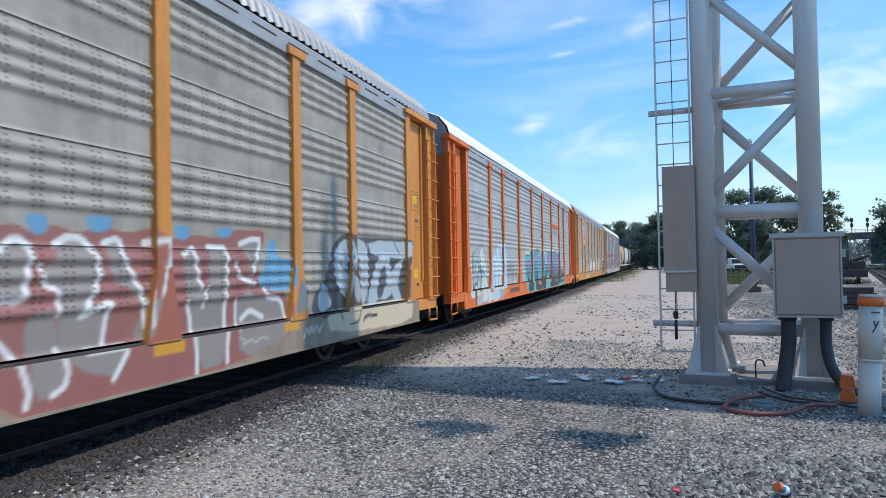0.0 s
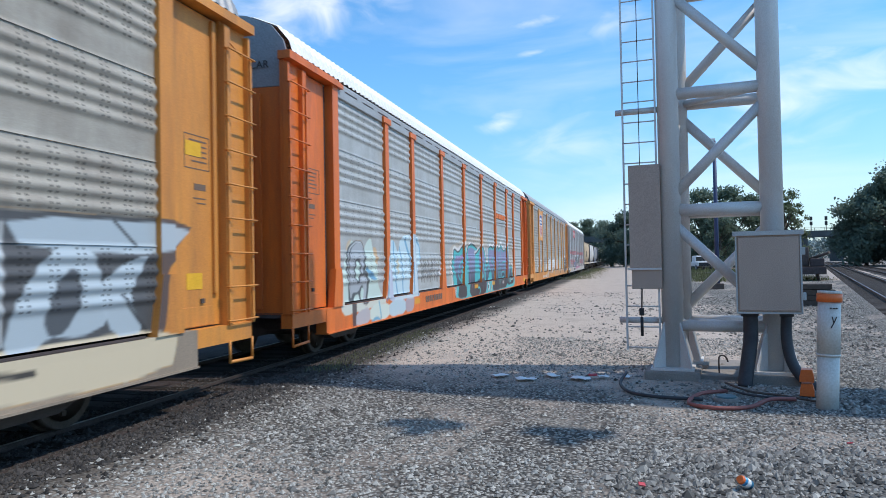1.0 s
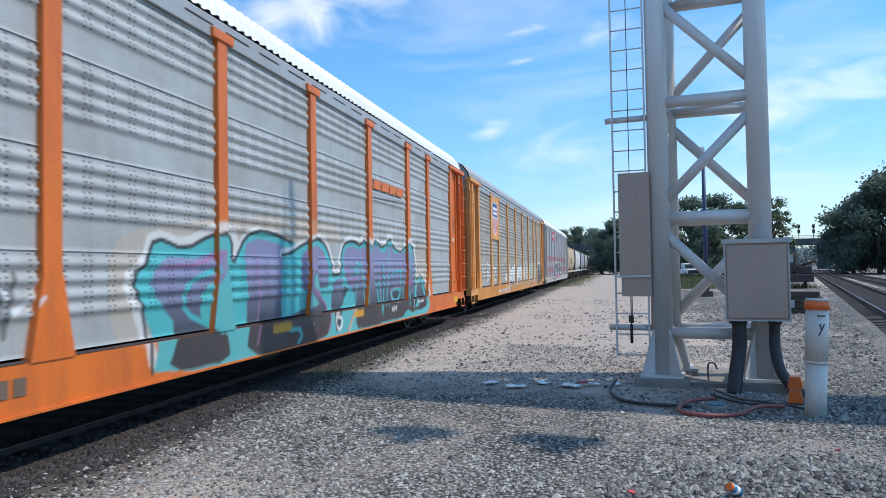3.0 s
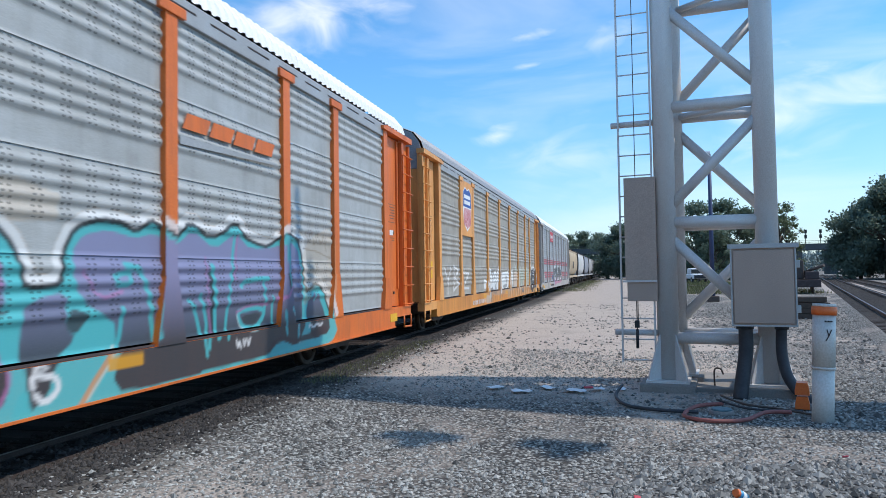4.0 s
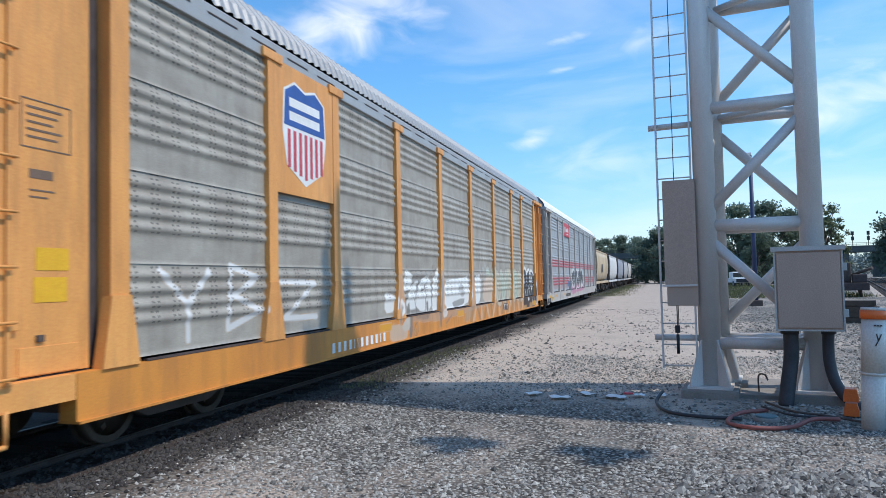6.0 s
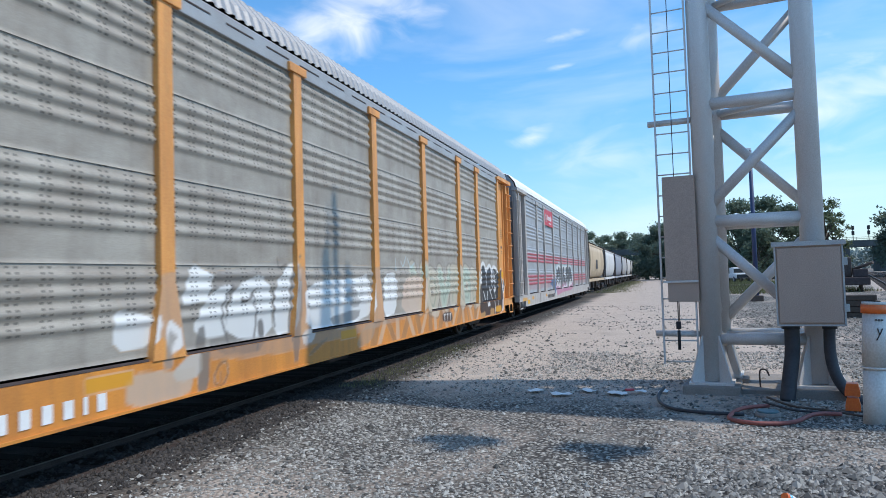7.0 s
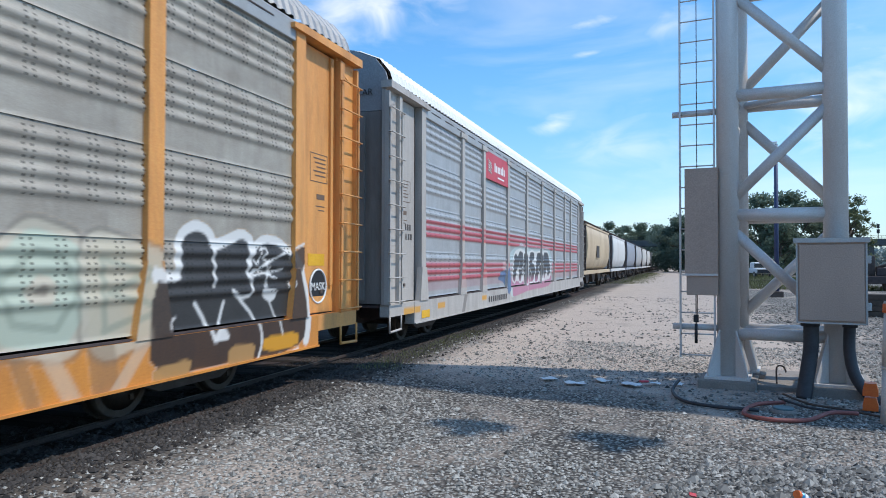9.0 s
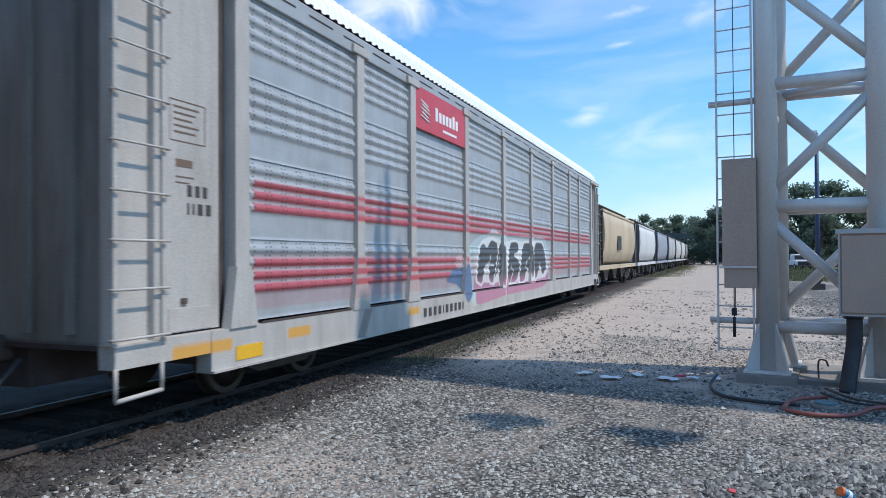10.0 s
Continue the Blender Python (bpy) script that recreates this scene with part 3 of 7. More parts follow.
def build_tower():
    t = thing("signal_tower", "grey galvanised tubular lattice tower on concrete pads", "signal tower", m=TOWER)
    top = 10.4
    legs = ((0, 0), (LEG, 0), (SKEW, DEEP), (LEG + 0.05, DEEP))
    for u, v in legs:
        part("leg", tubes((((u, v, 0.14)), (u, v, top), 0.152), n=28), M["tower"], t)
        # flared foot with gusset plates
        bm = bmesh.new()
        for a in range(4):
            g = prism([(0.13, 0.13), (0.37, 0.13), (0.37, 0.2), (0.16, 0.78), (0.13, 0.78)], -0.012, 0.012)
            bmesh.ops.rotate(g, verts=g.verts, cent=(0, 0, 0), matrix=Matrix.Rotation(math.radians(45 + 90 * a), 3, "Z"))
            me = bpy.data.meshes.new("tmp")
            g.to_mesh(me)
            g.free()
            bm.from_mesh(me)
            bpy.data.meshes.remove(me)
        box(bm, -0.3, 0.3, -0.3, 0.3, 0.10, 0.135, 0.004)
        bmesh.ops.translate(bm, vec=(u, v, 0), verts=bm.verts)
        part("foot", bm, M["tower"], t, "gusseted steel foot plate")
        part("pad", boxes((u - 0.38, u + 0.38, v - 0.38, v + 0.38, -0.2, 0.10, 0.02)), M["concrete"], t, "worn concrete pad")
    zs = [0.73, 2.42, 4.13, 5.84, 7.55, 9.3]
    r = 0.085
    for z in zs:
        for a, b in ((legs[0], legs[1]), (legs[2], legs[3]), (legs[0], legs[2]), (legs[1], legs[3])):
            part("cross_bar", tubes(((*a, z), (*b, z), r if a[1] == b[1] else 0.07), n=18), M["tower"], t)
        part("plan_brace", tubes(((*legs[2], z), (*legs[1], z), 0.05), n=12), M["tower"], t)
    for k, (z0, z1) in enumerate(zip(zs, zs[1:])):
        lo, hi = z0 + 0.16, z1 - 0.16
        up = k % 2 == 1
        for s, v, flip in ((0, 0, up), (SKEW, DEEP, not up)):
            e = LEG if s == 0 else LEG + 0.05
            a, b = ((s, v, lo), (e, v, hi)) if flip else ((s, v, hi), (e, v, lo))
            part("brace", tubes((a, b, 0.075), n=16), M["tower"], t)
        for u, flip in ((0, up), (LEG, not up)):
            e = SKEW if u == 0 else LEG + 0.05
            a, b = ((u, 0, lo), (e, DEEP, hi)) if flip else ((u, 0, hi), (e, DEEP, lo))
            part("brace", tubes((a, b, 0.06), n=14), M["tower"], t)
    # ladder arms
    for z in (0.80, 3.93):
        bm = tubes(((-0.76, 0.0, z), (-0.1, 0, z), 0.045), n=14)
        part("ladder_arm", bm, M["tower"], t)
    # top mast and cantilever with walkway towards the branch tracks
    part("mast", tubes(((0.55, 0.5, top - 0.3), (0.55, 0.5, top + 1.9), 0.11), n=14), M["tower"], t)
    for v in (0.0, DEEP):
        for z in (9.4, 10.4):
            part("arm_chord", tubes(((0, v, z), (9.5, v, z), 0.09), n=12), M["tower"], t)
    for k in range(8):
        u = LEG + k * 1.02
        for v in (0.0, DEEP):
            part("arm_lacing", tubes(((u, v, 9.4 if k % 2 else 10.4), (u + 1.02, v, 10.4 if k % 2 else 9.4), 0.045), n=8), M["tower"], t)
    # out of view; a solid plate made wide enough to cast the ground's shadow band
    part("walkway", boxes((0.2, 9.5, -0.75, 1.25, 9.5, 9.54)), M["tower"], t, "unseen steel walkway, widened for its shadow")
    # boxes on brackets in front of the arm, added unseen to shade the gravel
    for u, v in ((4.1, -2.5), (5.6, -2.4)):
        part("head_bracket", tubes(((u, 0, 9.5), (u, v, 9.3), 0.012), n=8), M["tower"], t)
        head = part("signal_head", boxes((u - 0.3, u + 0.35, v - 0.16, v + 0.24, 9.1, 9.6, 0.08)), M["black"], t, "black box added out of view to shade the gravel")
        part("hood", tubes(((u + 0.1, v - 0.16, 9.4), (u + 0.1, v - 0.42, 9.36), 0.16, 0.14), n=16), M["black"], head)
    return t


build_tower()


def build_ladder():
    t = thing("tower_ladder", "thin grey steel ladder fixed beside the tower leg", "ladder", m=TOWER)
    for u in (-0.645, -0.175):
        part("rail", boxes((u - 0.012, u + 0.012, -0.10, -0.045, 0.36, 10.4)), M["tower"], t)
    for k in range(33):
        part("rung", tubes(((-0.645, -0.07, 0.40 + 0.305 * k), (-0.175, -0.07, 0.40 + 0.305 * k), 0.010), n=8), M["tower"], t)
    part("safety_cable", tubes(((-0.41, -0.09, 0.9), (-0.41, -0.09, 10.4), 0.006), n=6), M["steel_dark"], t)
    g = thing("climb_guard", "brown-grey steel climb guard locked over the ladder", "ladder guard", m=TOWER @ pose(0, -0.125, 0))
    part("upper_panel", boxes((-0.57, -0.12, -0.05, 0.015, 1.58, 3.10, 0.006)), M["cabinet"], g)
    part("lower_panel", boxes((-0.55, -0.12, -0.03, 0.015, 1.27, 1.565, 0.006)), M["cabinet"], g)
    part("hinge_bar", boxes((-0.61, -0.12, -0.06, -0.04, 1.55, 1.58, 0.003)), M["tower"], g)
    p = thing("padlock_chain", "dark padlock and chain hanging from the ladder guard", "padlock", m=TOWER @ pose(-0.42, -0.16, 0))
    part("chain", tubes(((0, 0, 0.62), (0, 0, 1.28), 0.008), n=6), M["steel_dark"], p)
    part("lock", boxes((-0.035, 0.035, -0.02, 0.02, 0.88, 0.99, 0.01)), M["black"], p)
    part("tail", tubes(((0, 0, 0.58), (0, 0, 0.86), 0.022), n=8), M["black"], p)


build_ladder()


def build_cabinet():
    # mounted on the front of the right leg
    t = thing("signal_cabinet", "brown-grey steel equipment cabinet with grey lid on the tower", "electrical cabinet", m=TOWER @ pose(LEG - 0.085, -0.17, 0))
    w, z0, z1 = 0.405, 0.95, 2.01
    part("body", boxes((-w, w, -0.36, 0.0, z0, z1, 0.008)), M["cabinet"], t)
    part("lid", prism([(-w - 0.03, z1 - 0.01), (w + 0.03, z1 - 0.01), (w + 0.03, z1 + 0.05), (-w - 0.03, z1 + 0.05)], -0.40, 0.01), M["cabinet_lid"], t, "grey overhanging lid")
    part("door", boxes((-w + 0.035, w - 0.035, -0.385, -0.362, z0 + 0.04, z1 - 0.035, 0.008)), M["cabinet"], t, "flat cabinet door")
    part("frame_edge", boxes((-w, -w + 0.02, -0.375, -0.361, z0, z1), (w - 0.02, w, -0.375, -0.361, z0, z1), (-w, w, -0.375, -0.361, z0, z0 + 0.02)), M["cabinet_lid"], t, "pale cabinet rim")
    for z in (1.18, 1.78):
        part("hinge", boxes((w - 0.01, w + 0.045, -0.33, -0.27, z - 0.05, z + 0.05, 0.008)), M["cabinet_lid"], t)
    # conduits from the cabinet floor into the ground
    c = thing("conduit", "thick black flexible conduit from cabinet into the ground", "conduit", "conduits under the cabinet", m=TOWER @ pose(LEG - 0.085, -0.17, 0))
    part("hose", sweep([(-0.23, -0.16, 0.96), (-0.235, -0.17, 0.6), (-0.28, -0.24, 0.28), (-0.33, -0.36, -0.05)], 0.095, 14), M["rubber"], c)
    part("collar", tubes(((-0.24, -0.16, 0.90), (-0.24, -0.16, 0.975), 0.115), n=16), M["rubber"], c)
    c = thing("conduit", "black flexible conduit bending away from the cabinet", "conduit", "conduits under the cabinet", m=TOWER @ pose(LEG - 0.085, -0.17, 0))
    part("hose", sweep([(0.22, -0.16, 0.98), (0.21, -0.17, 0.6), (0.27, -0.22, 0.28), (0.42, -0.32, 0.06), (0.62, -0.42, -0.06)], 0.072, 14), M["rubber"], c)
    part("collar", tubes(((0.22, -0.16, 0.90), (0.22, -0.16, 0.975), 0.09), n=16), M["rubber"], c)


build_cabinet()


def build_marker_post():
    t = thing("marker_post", "white plastic marker pipe with orange cap band", "marker post", m=pose(2.21, 8.82, 0, -1.2, 2.6, 0))
    part("pipe_lower", tubes(((0, 0, -0.1), (0, 0, 0.60), 0.114), n=28), M["pipe"], t)
    part("pipe_upper", tubes(((0, 0, 0.595), (0, 0, 1.20), 0.121, 0.117), n=28), M["pipe"], t)
    part("joint", tubes(((0, 0, 0.58), (0, 0, 0.605), 0.125), n=28), M["pipe"], t)
    part("cap_band", tubes(((0, 0, 1.19), (0, 0, 1.285), 0.131), n=28), M["cap_orange"], t, "orange band")
    part("cap_top", tubes(((0, 0, 1.285), (0, 0, 1.315), 0.127, 0.12), n=28), M["pipe"], t)
    part("label_mark", boxes(*[(0.02 + 0.03 * k - 0.045, 0.04 + 0.03 * k - 0.045, -0.124, -0.11, 1.115, 1.13) for k in range(3)]), M["mark"], t)
    part("drawn_mark", tubes(((-0.01, -0.122, 0.90), (0.025, -0.119, 0.97), 0.006), ((0.02, -0.120, 0.96), (0.0, -0.122, 1.03), 0.006), ((0.02, -0.120, 0.96), (0.05, -0.113, 1.03), 0.006), n=6), M["mark"], t)


build_marker_post()

# ---- the train ----
LEN = 28.42
POSTS = [2.0, 4.79, 6.81, 9.77, 12.73, 15.69, 18.65, 21.61, 23.63, 26.42]
TIERS = [0.98, 1.935, 2.89, 3.845, 4.80]

GLYPHS = {
    "S": [[(1, .9), (.4, 1), (.05, .75), (.5, .52), (.95, .3), (.6, 0), (0, .1)]],
    "O": [[(.5, 1), (.05, .6), (.2, .1), (.7, 0), (1, .45), (.8, .9), (.5, 1)]],
    "K": [[(.1, 0), (.1, 1)], [(1, 1), (.15, .5), (1, 0)]],
    "P": [[(.1, 0), (.1, 1), (.8, .95), (.95, .65), (.6, .45), (.15, .45)]],
    "R": [[(.1, 0), (.1, 1), (.8, .95), (.9, .65), (.15, .5), (1, 0)]],
    "Y": [[(0, 1), (.5, .5), (1, 1)], [(.5, .5), (.45, 0)]],
    "M": [[(0, 0), (.1, 1), (.5, .4), (.9, 1), (1, 0)]],
    "E": [[(1, 1), (.1, .9), (.1, .1), (1, 0)], [(.1, .5), (.8, .52)]],
    "C": [[(1, .85), (.6, 1), (.1, .7), (.1, .25), (.6, 0), (1, .15)]],
    "V": [[(0, 1), (.45, 0), (1, 1)]],
    "L": [[(.1, 1), (.1, .05), (.95, .1)]],
    "A": [[(0, 0), (.5, 1), (1, 0)], [(.2, .38), (.8, .38)]],
    "N": [[(.05, 0), (.1, 1), (.9, 0), (.95, 1)]],
    "W": [[(0, 1), (.25, 0), (.5, .7), (.75, 0), (1, 1)]],
    "I": [[(.5, 0), (.5, 1)]],
    "B": [[(.1, 0), (.1, 1), (.8, .8), (.2, .52), (.95, .25), (.1, 0)]],
    "U": [[(.05, 1), (.1, .2), (.5, 0), (.9, .2), (.95, 1)]],
    "Z": [[(0, 1), (1, .95), (.05, .05), (1, 0)]],
}


def word_strokes(word, y0, y1, z0, z1, wobble, seed):
    return [line for letter in word_letters(word, y0, y1, z0, z1, wobble, seed) for line in letter]


def word_letters(word, y0, y1, z0, z1, wobble, seed):
    """The strokes of each letter of a word, spread over a stretch of the car's side."""
    rng = random.Random(seed)
    out, n = [], len(word)
    for k, ch in enumerate(word):
        a, b = y0 + (y1 - y0) * (k + 0.1) / n, y0 + (y1 - y0) * (k + 0.9) / n
        dz, lean = rng.uniform(-wobble, wobble), rng.uniform(-wobble, wobble) * 1.5
        out.append([])
        for line in GLYPHS[ch]:
            out[-1].append([(a + (b - a) * u + lean * v + rng.uniform(-.3, .3) * wobble, z0 + (z1 - z0) * v + dz) for u, v in line])
    return out


def near(Y, Z, lines):
    """Distance from each point to the nearest of the lines."""
    best = np.full(Y.shape, 9.0)
    for line in lines:
        for (ay, az), (by, bz) in zip(line, line[1:]):
            dy, dz = by - ay, bz - az
            u = np.clip(((Y - ay) * dy + (Z - az) * dz) / (dy * dy + dz * dz + 1e-9), 0, 1)
            best = np.minimum(best, np.hypot(Y - ay - u * dy, Z - az - u * dz))
    return best


def lay(rgba, colour, cover):
    """Lays paint over what is there; colour may vary from point to point."""
    a = np.clip(cover, 0, 1)[..., None]
    col = np.broadcast_to(np.asarray(colour, float), rgba[..., :3].shape)
    total = a + rgba[..., 3:] * (1 - a)
    rgba[..., :3] = np.where(total > 1e-4, (col * a + rgba[..., :3] * rgba[..., 3:] * (1 - a)) / np.maximum(total, 1e-4), col)
    rgba[..., 3:] = total


def band(d, lo, hi, soft=0.02):
    return np.clip((d - lo) / soft + 0.5, 0, 1) * np.clip((hi - d) / soft + 0.5, 0, 1)


def clear_of(Y, Z, points, margin):
    """True where a shape lies wholly off the sheet."""
    ys, zs = [p[0] for p in points], [p[1] for p in points]
    return min(ys) - margin > Y.max() or max(ys) + margin < Y.min() or min(zs) - margin > Z.max() or max(zs) + margin < Z.min()


def wobbled(Y, Z):
    """A hand-sprayed unevenness of the outlines."""
    return Y + 0.005 * np.sin(Z * 13 + Y * 5), Z + 0.005 * np.sin(Y * 9)


def rounded(points, closed):
    """One round of corner cutting, so that sprayed shapes have no hard corners."""
    out, n = [], len(points)
    for k in range(n if closed else n - 1):
        (ay, az), (by, bz) = points[k], points[(k + 1) % n]
        out += [(ay * 0.8 + by * 0.2, az * 0.8 + bz * 0.2), (ay * 0.2 + by * 0.8, az * 0.2 + bz * 0.8)]
    return out if closed else [points[0]] + out[1:-1] + [points[-1]]


def fill(rgba, Y, Z, points, colour, cover=0.93):
    """A sprayed flat area with a closed outline."""
    if clear_of(Y, Z, points, 0.1):
        return
    points = rounded(points, True)
    U, V = wobbled(Y, Z)
    inside = np.zeros(Y.shape, bool)
    for (ay, az), (by, bz) in zip(points, points[1:] + points[:1]):
        if az != bz:
            inside ^= ((az > V) != (bz > V)) & (U < (by - ay) * (V - az) / (bz - az) + ay)
    edge = near(U, V, [points + points[:1]])
    lay(rgba, colour(Z) if callable(colour) else colour, cover * np.clip(0.5 + np.where(inside, edge, -edge) / 0.022, 0, 1))


def line(rgba, Y, Z, points, colour, width, cover=0.95):
    """A sprayed line of the given width."""
    if clear_of(Y, Z, points, 0.3):
        return
    U, V = wobbled(Y, Z)
    d = near(U, V, [rounded(points, False)])
    lay(rgba, colour(Z) if callable(colour) else colour, cover * np.clip((width * 0.62 - d) / 0.02 + 0.5, 0, 1))


def rimmed(rgba, Y, Z, points, colour, rim, width):
    """A filled letter with a sprayed rim."""
    line(rgba, Y, Z, points + points[:1], rim, width)
    fill(rgba, Y, Z, points, colour)


def tones(low, high, z0, z1):
    """Paint that fades from one colour to another up the side."""
    def at(Z):
        u = np.clip((Z - z0) / (z1 - z0), 0, 1)[..., None]
        return u * np.array(high) + (1 - u) * np.array(low)
    return at


RED, SMOKE, SKY_BLUE, CHALK = (0.30, 0.09, 0.08), (0.27, 0.245, 0.22), (0.12, 0.32, 0.50), (0.72, 0.71, 0.68)
SILVER, CREAM, PALE, INK = (0.44, 0.51, 0.55), (0.62, 0.52, 0.36), (0.66, 0.68, 0.68), (0.016, 0.017, 0.02)
MINT, LILAC, WASH_BLUE, PINK = (0.56, 0.68, 0.61), (0.41, 0.435, 0.46), (0.08, 0.29, 0.47), (0.40, 0.15, 0.32)
PINK_WASH = (0.48, 0.17, 0.26)
INK_VIOLET = tones((0.028, 0.028, 0.034), (0.235, 0.225, 0.37), 0.95, 1.75)
INK_ROSE = tones((0.45, 0.14, 0.22), (0.02, 0.02, 0.024), 1.05, 1.28)


def piece_red(rgba, Y, Z):
    fill(rgba, Y, Z, [(16.42, 1.98), (16.71, 2.08), (16.87, 2.12), (17.04, 2.04), (17.27, 2.12), (17.53, 2.05), (17.80, 2.13), (18.18, 2.08), (18.52, 2.15), (18.79, 2.02), (19.18, 2.10), (19.72, 2.07), (20.09, 2.20), (20.79, 2.21), (20.76, 2.04), (20.47, 1.74), (20.82, 1.50), (20.78, 1.40), (21.33, 1.34), (21.48, 0.99), (21.26, 0.69), (19.81, 0.50), (18.77, 0.46), (16.42, 0.47)], RED, 0.86)
    fill(rgba, Y, Z, [(16.94, 2.19), (17.22, 2.21), (17.21, 2.04), (17.04, 2.02)], SKY_BLUE, 0.93)
    fill(rgba, Y, Z, [(17.61, 2.23), (17.99, 2.24), (17.95, 2.09), (17.70, 2.06)], SKY_BLUE, 0.93)
    fill(rgba, Y, Z, [(18.88, 2.19), (19.18, 2.21), (19.16, 2.04), (18.96, 2.03)], SKY_BLUE, 0.93)
    fill(rgba, Y, Z, [(19.67, 2.20), (20.06, 2.22), (19.99, 2.09), (19.72, 2.08)], SKY_BLUE, 0.93)
    fill(rgba, Y, Z, [(20.88, 2.06), (21.06, 2.13), (21.09, 1.85), (21.57, 1.81), (21.49, 1.37), (20.75, 1.40), (20.54, 1.51), (20.76, 1.73)], SKY_BLUE, 0.93)
    fill(rgba, Y, Z, [(20.27, 1.37), (20.44, 1.40), (20.44, 1.26), (20.28, 1.26)], SKY_BLUE, 0.93)
    fill(rgba, Y, Z, [(21.42, 0.98), (21.63, 1.58), (22.04, 1.37), (22.03, 1.12)], (0.16, 0.20, 0.23), 0.93)
    fill(rgba, Y, Z, [(16.56, 1.80), (16.71, 1.89), (16.87, 2.00), (17.05, 1.88), (16.99, 1.61), (16.95, 1.46), (16.56, 1.46)], SMOKE, 0.93)
    fill(rgba, Y, Z, [(16.95, 1.33), (17.27, 1.38), (17.30, 1.11), (17.31, 0.63), (16.97, 0.61)], SMOKE, 0.93)
    fill(rgba, Y, Z, [(17.30, 1.90), (17.37, 1.98), (17.53, 2.04), (17.70, 1.91), (17.80, 1.72), (17.76, 1.54), (17.59, 1.31), (17.33, 1.29), (17.30, 1.50), (17.15, 1.58), (17.15, 1.71), (17.27, 1.80)], SMOKE, 0.93)
    fill(rgba, Y, Z, [(17.30, 1.29), (17.59, 1.36), (17.98, 1.42), (17.87, 1.26), (17.83, 1.00), (18.13, 0.95), (17.94, 0.67), (17.59, 0.76), (17.31, 0.91)], SMOKE, 0.93)
    fill(rgba, Y, Z, [(17.88, 1.97), (18.06, 2.03), (18.26, 1.63), (18.46, 1.34), (18.64, 1.63), (18.74, 1.99), (18.86, 1.99), (18.64, 1.51), (18.51, 1.21), (18.43, 0.99), (18.21, 1.00), (18.40, 1.31), (18.19, 1.52), (17.95, 1.59)], SMOKE, 0.93)
    fill(rgba, Y, Z, [(19.02, 1.87), (19.26, 1.96), (19.33, 1.55), (19.51, 1.41), (19.50, 1.94), (19.90, 1.96), (19.85, 1.25), (19.76, 0.57), (19.21, 0.52), (19.17, 1.29), (19.09, 1.43)], SMOKE, 0.93)
    fill(rgba, Y, Z, [(20.19, 2.03), (20.69, 2.08), (20.47, 1.66), (20.47, 1.45), (20.07, 1.31), (20.03, 0.54), (21.26, 0.69), (21.29, 1.01), (21.20, 1.25), (20.82, 1.31), (20.33, 1.37), (20.41, 1.74)], SMOKE, 0.93)
    line(rgba, Y, Z, [(16.56, 1.78), (16.71, 1.87), (16.87, 2.01), (17.05, 1.89), (16.96, 1.61), (16.95, 1.46), (16.56, 1.46)], CHALK, 0.05, 0.95)
    line(rgba, Y, Z, [(16.71, 1.12), (16.86, 0.97), (16.94, 0.72), (16.91, 0.58)], CHALK, 0.05, 0.95)
    line(rgba, Y, Z, [(17.27, 1.94), (17.43, 2.02), (17.59, 2.01), (17.75, 1.86), (17.80, 1.70), (17.74, 1.51), (17.59, 1.31)], CHALK, 0.055, 0.95)
    line(rgba, Y, Z, [(17.12, 1.76), (17.15, 1.58), (17.30, 1.53), (17.30, 1.30)], CHALK, 0.04, 0.95)
    line(rgba, Y, Z, [(17.56, 1.28), (17.97, 1.41), (17.87, 1.26), (17.83, 1.00)], CHALK, 0.045, 0.95)
    line(rgba, Y, Z, [(17.59, 0.96), (17.85, 0.94), (18.15, 0.95), (17.90, 0.65)], CHALK, 0.05, 0.95)
    line(rgba, Y, Z, [(17.27, 1.01), (17.36, 0.82), (17.33, 0.68), (17.17, 0.62)], CHALK, 0.045, 0.95)
    line(rgba, Y, Z, [(17.86, 1.97), (18.06, 2.02), (18.12, 1.83), (18.30, 1.55), (18.39, 1.42), (18.42, 1.12)], CHALK, 0.05, 0.95)
    line(rgba, Y, Z, [(18.41, 1.99), (18.86, 2.01), (18.60, 1.45)], CHALK, 0.06, 0.95)
    line(rgba, Y, Z, [(19.05, 1.87), (19.25, 1.96), (19.30, 1.61), (19.38, 1.47)], CHALK, 0.05, 0.95)
    line(rgba, Y, Z, [(19.50, 1.96), (19.90, 1.96), (19.87, 1.53), (19.83, 1.12), (19.78, 0.57)], CHALK, 0.055, 0.95)
    line(rgba, Y, Z, [(19.10, 1.33), (19.17, 1.10), (19.19, 0.52)], CHALK, 0.05, 0.95)
    line(rgba, Y, Z, [(19.49, 1.49), (19.40, 1.25)], CHALK, 0.04, 0.95)
    line(rgba, Y, Z, [(20.19, 2.01), (20.45, 2.09), (20.69, 2.08), (20.47, 1.66)], CHALK, 0.06, 0.95)
    line(rgba, Y, Z, [(20.08, 1.77), (20.14, 1.59), (20.50, 1.50)], CHALK, 0.05, 0.95)
    line(rgba, Y, Z, [(20.75, 1.41), (20.82, 1.30), (21.20, 1.27), (21.32, 0.93)], CHALK, 0.06, 0.95)
    line(rgba, Y, Z, [(20.20, 1.05), (20.39, 1.17), (20.70, 1.04)], CHALK, 0.06, 0.95)
    line(rgba, Y, Z, [(20.07, 1.31), (20.07, 0.92)], CHALK, 0.04, 0.95)
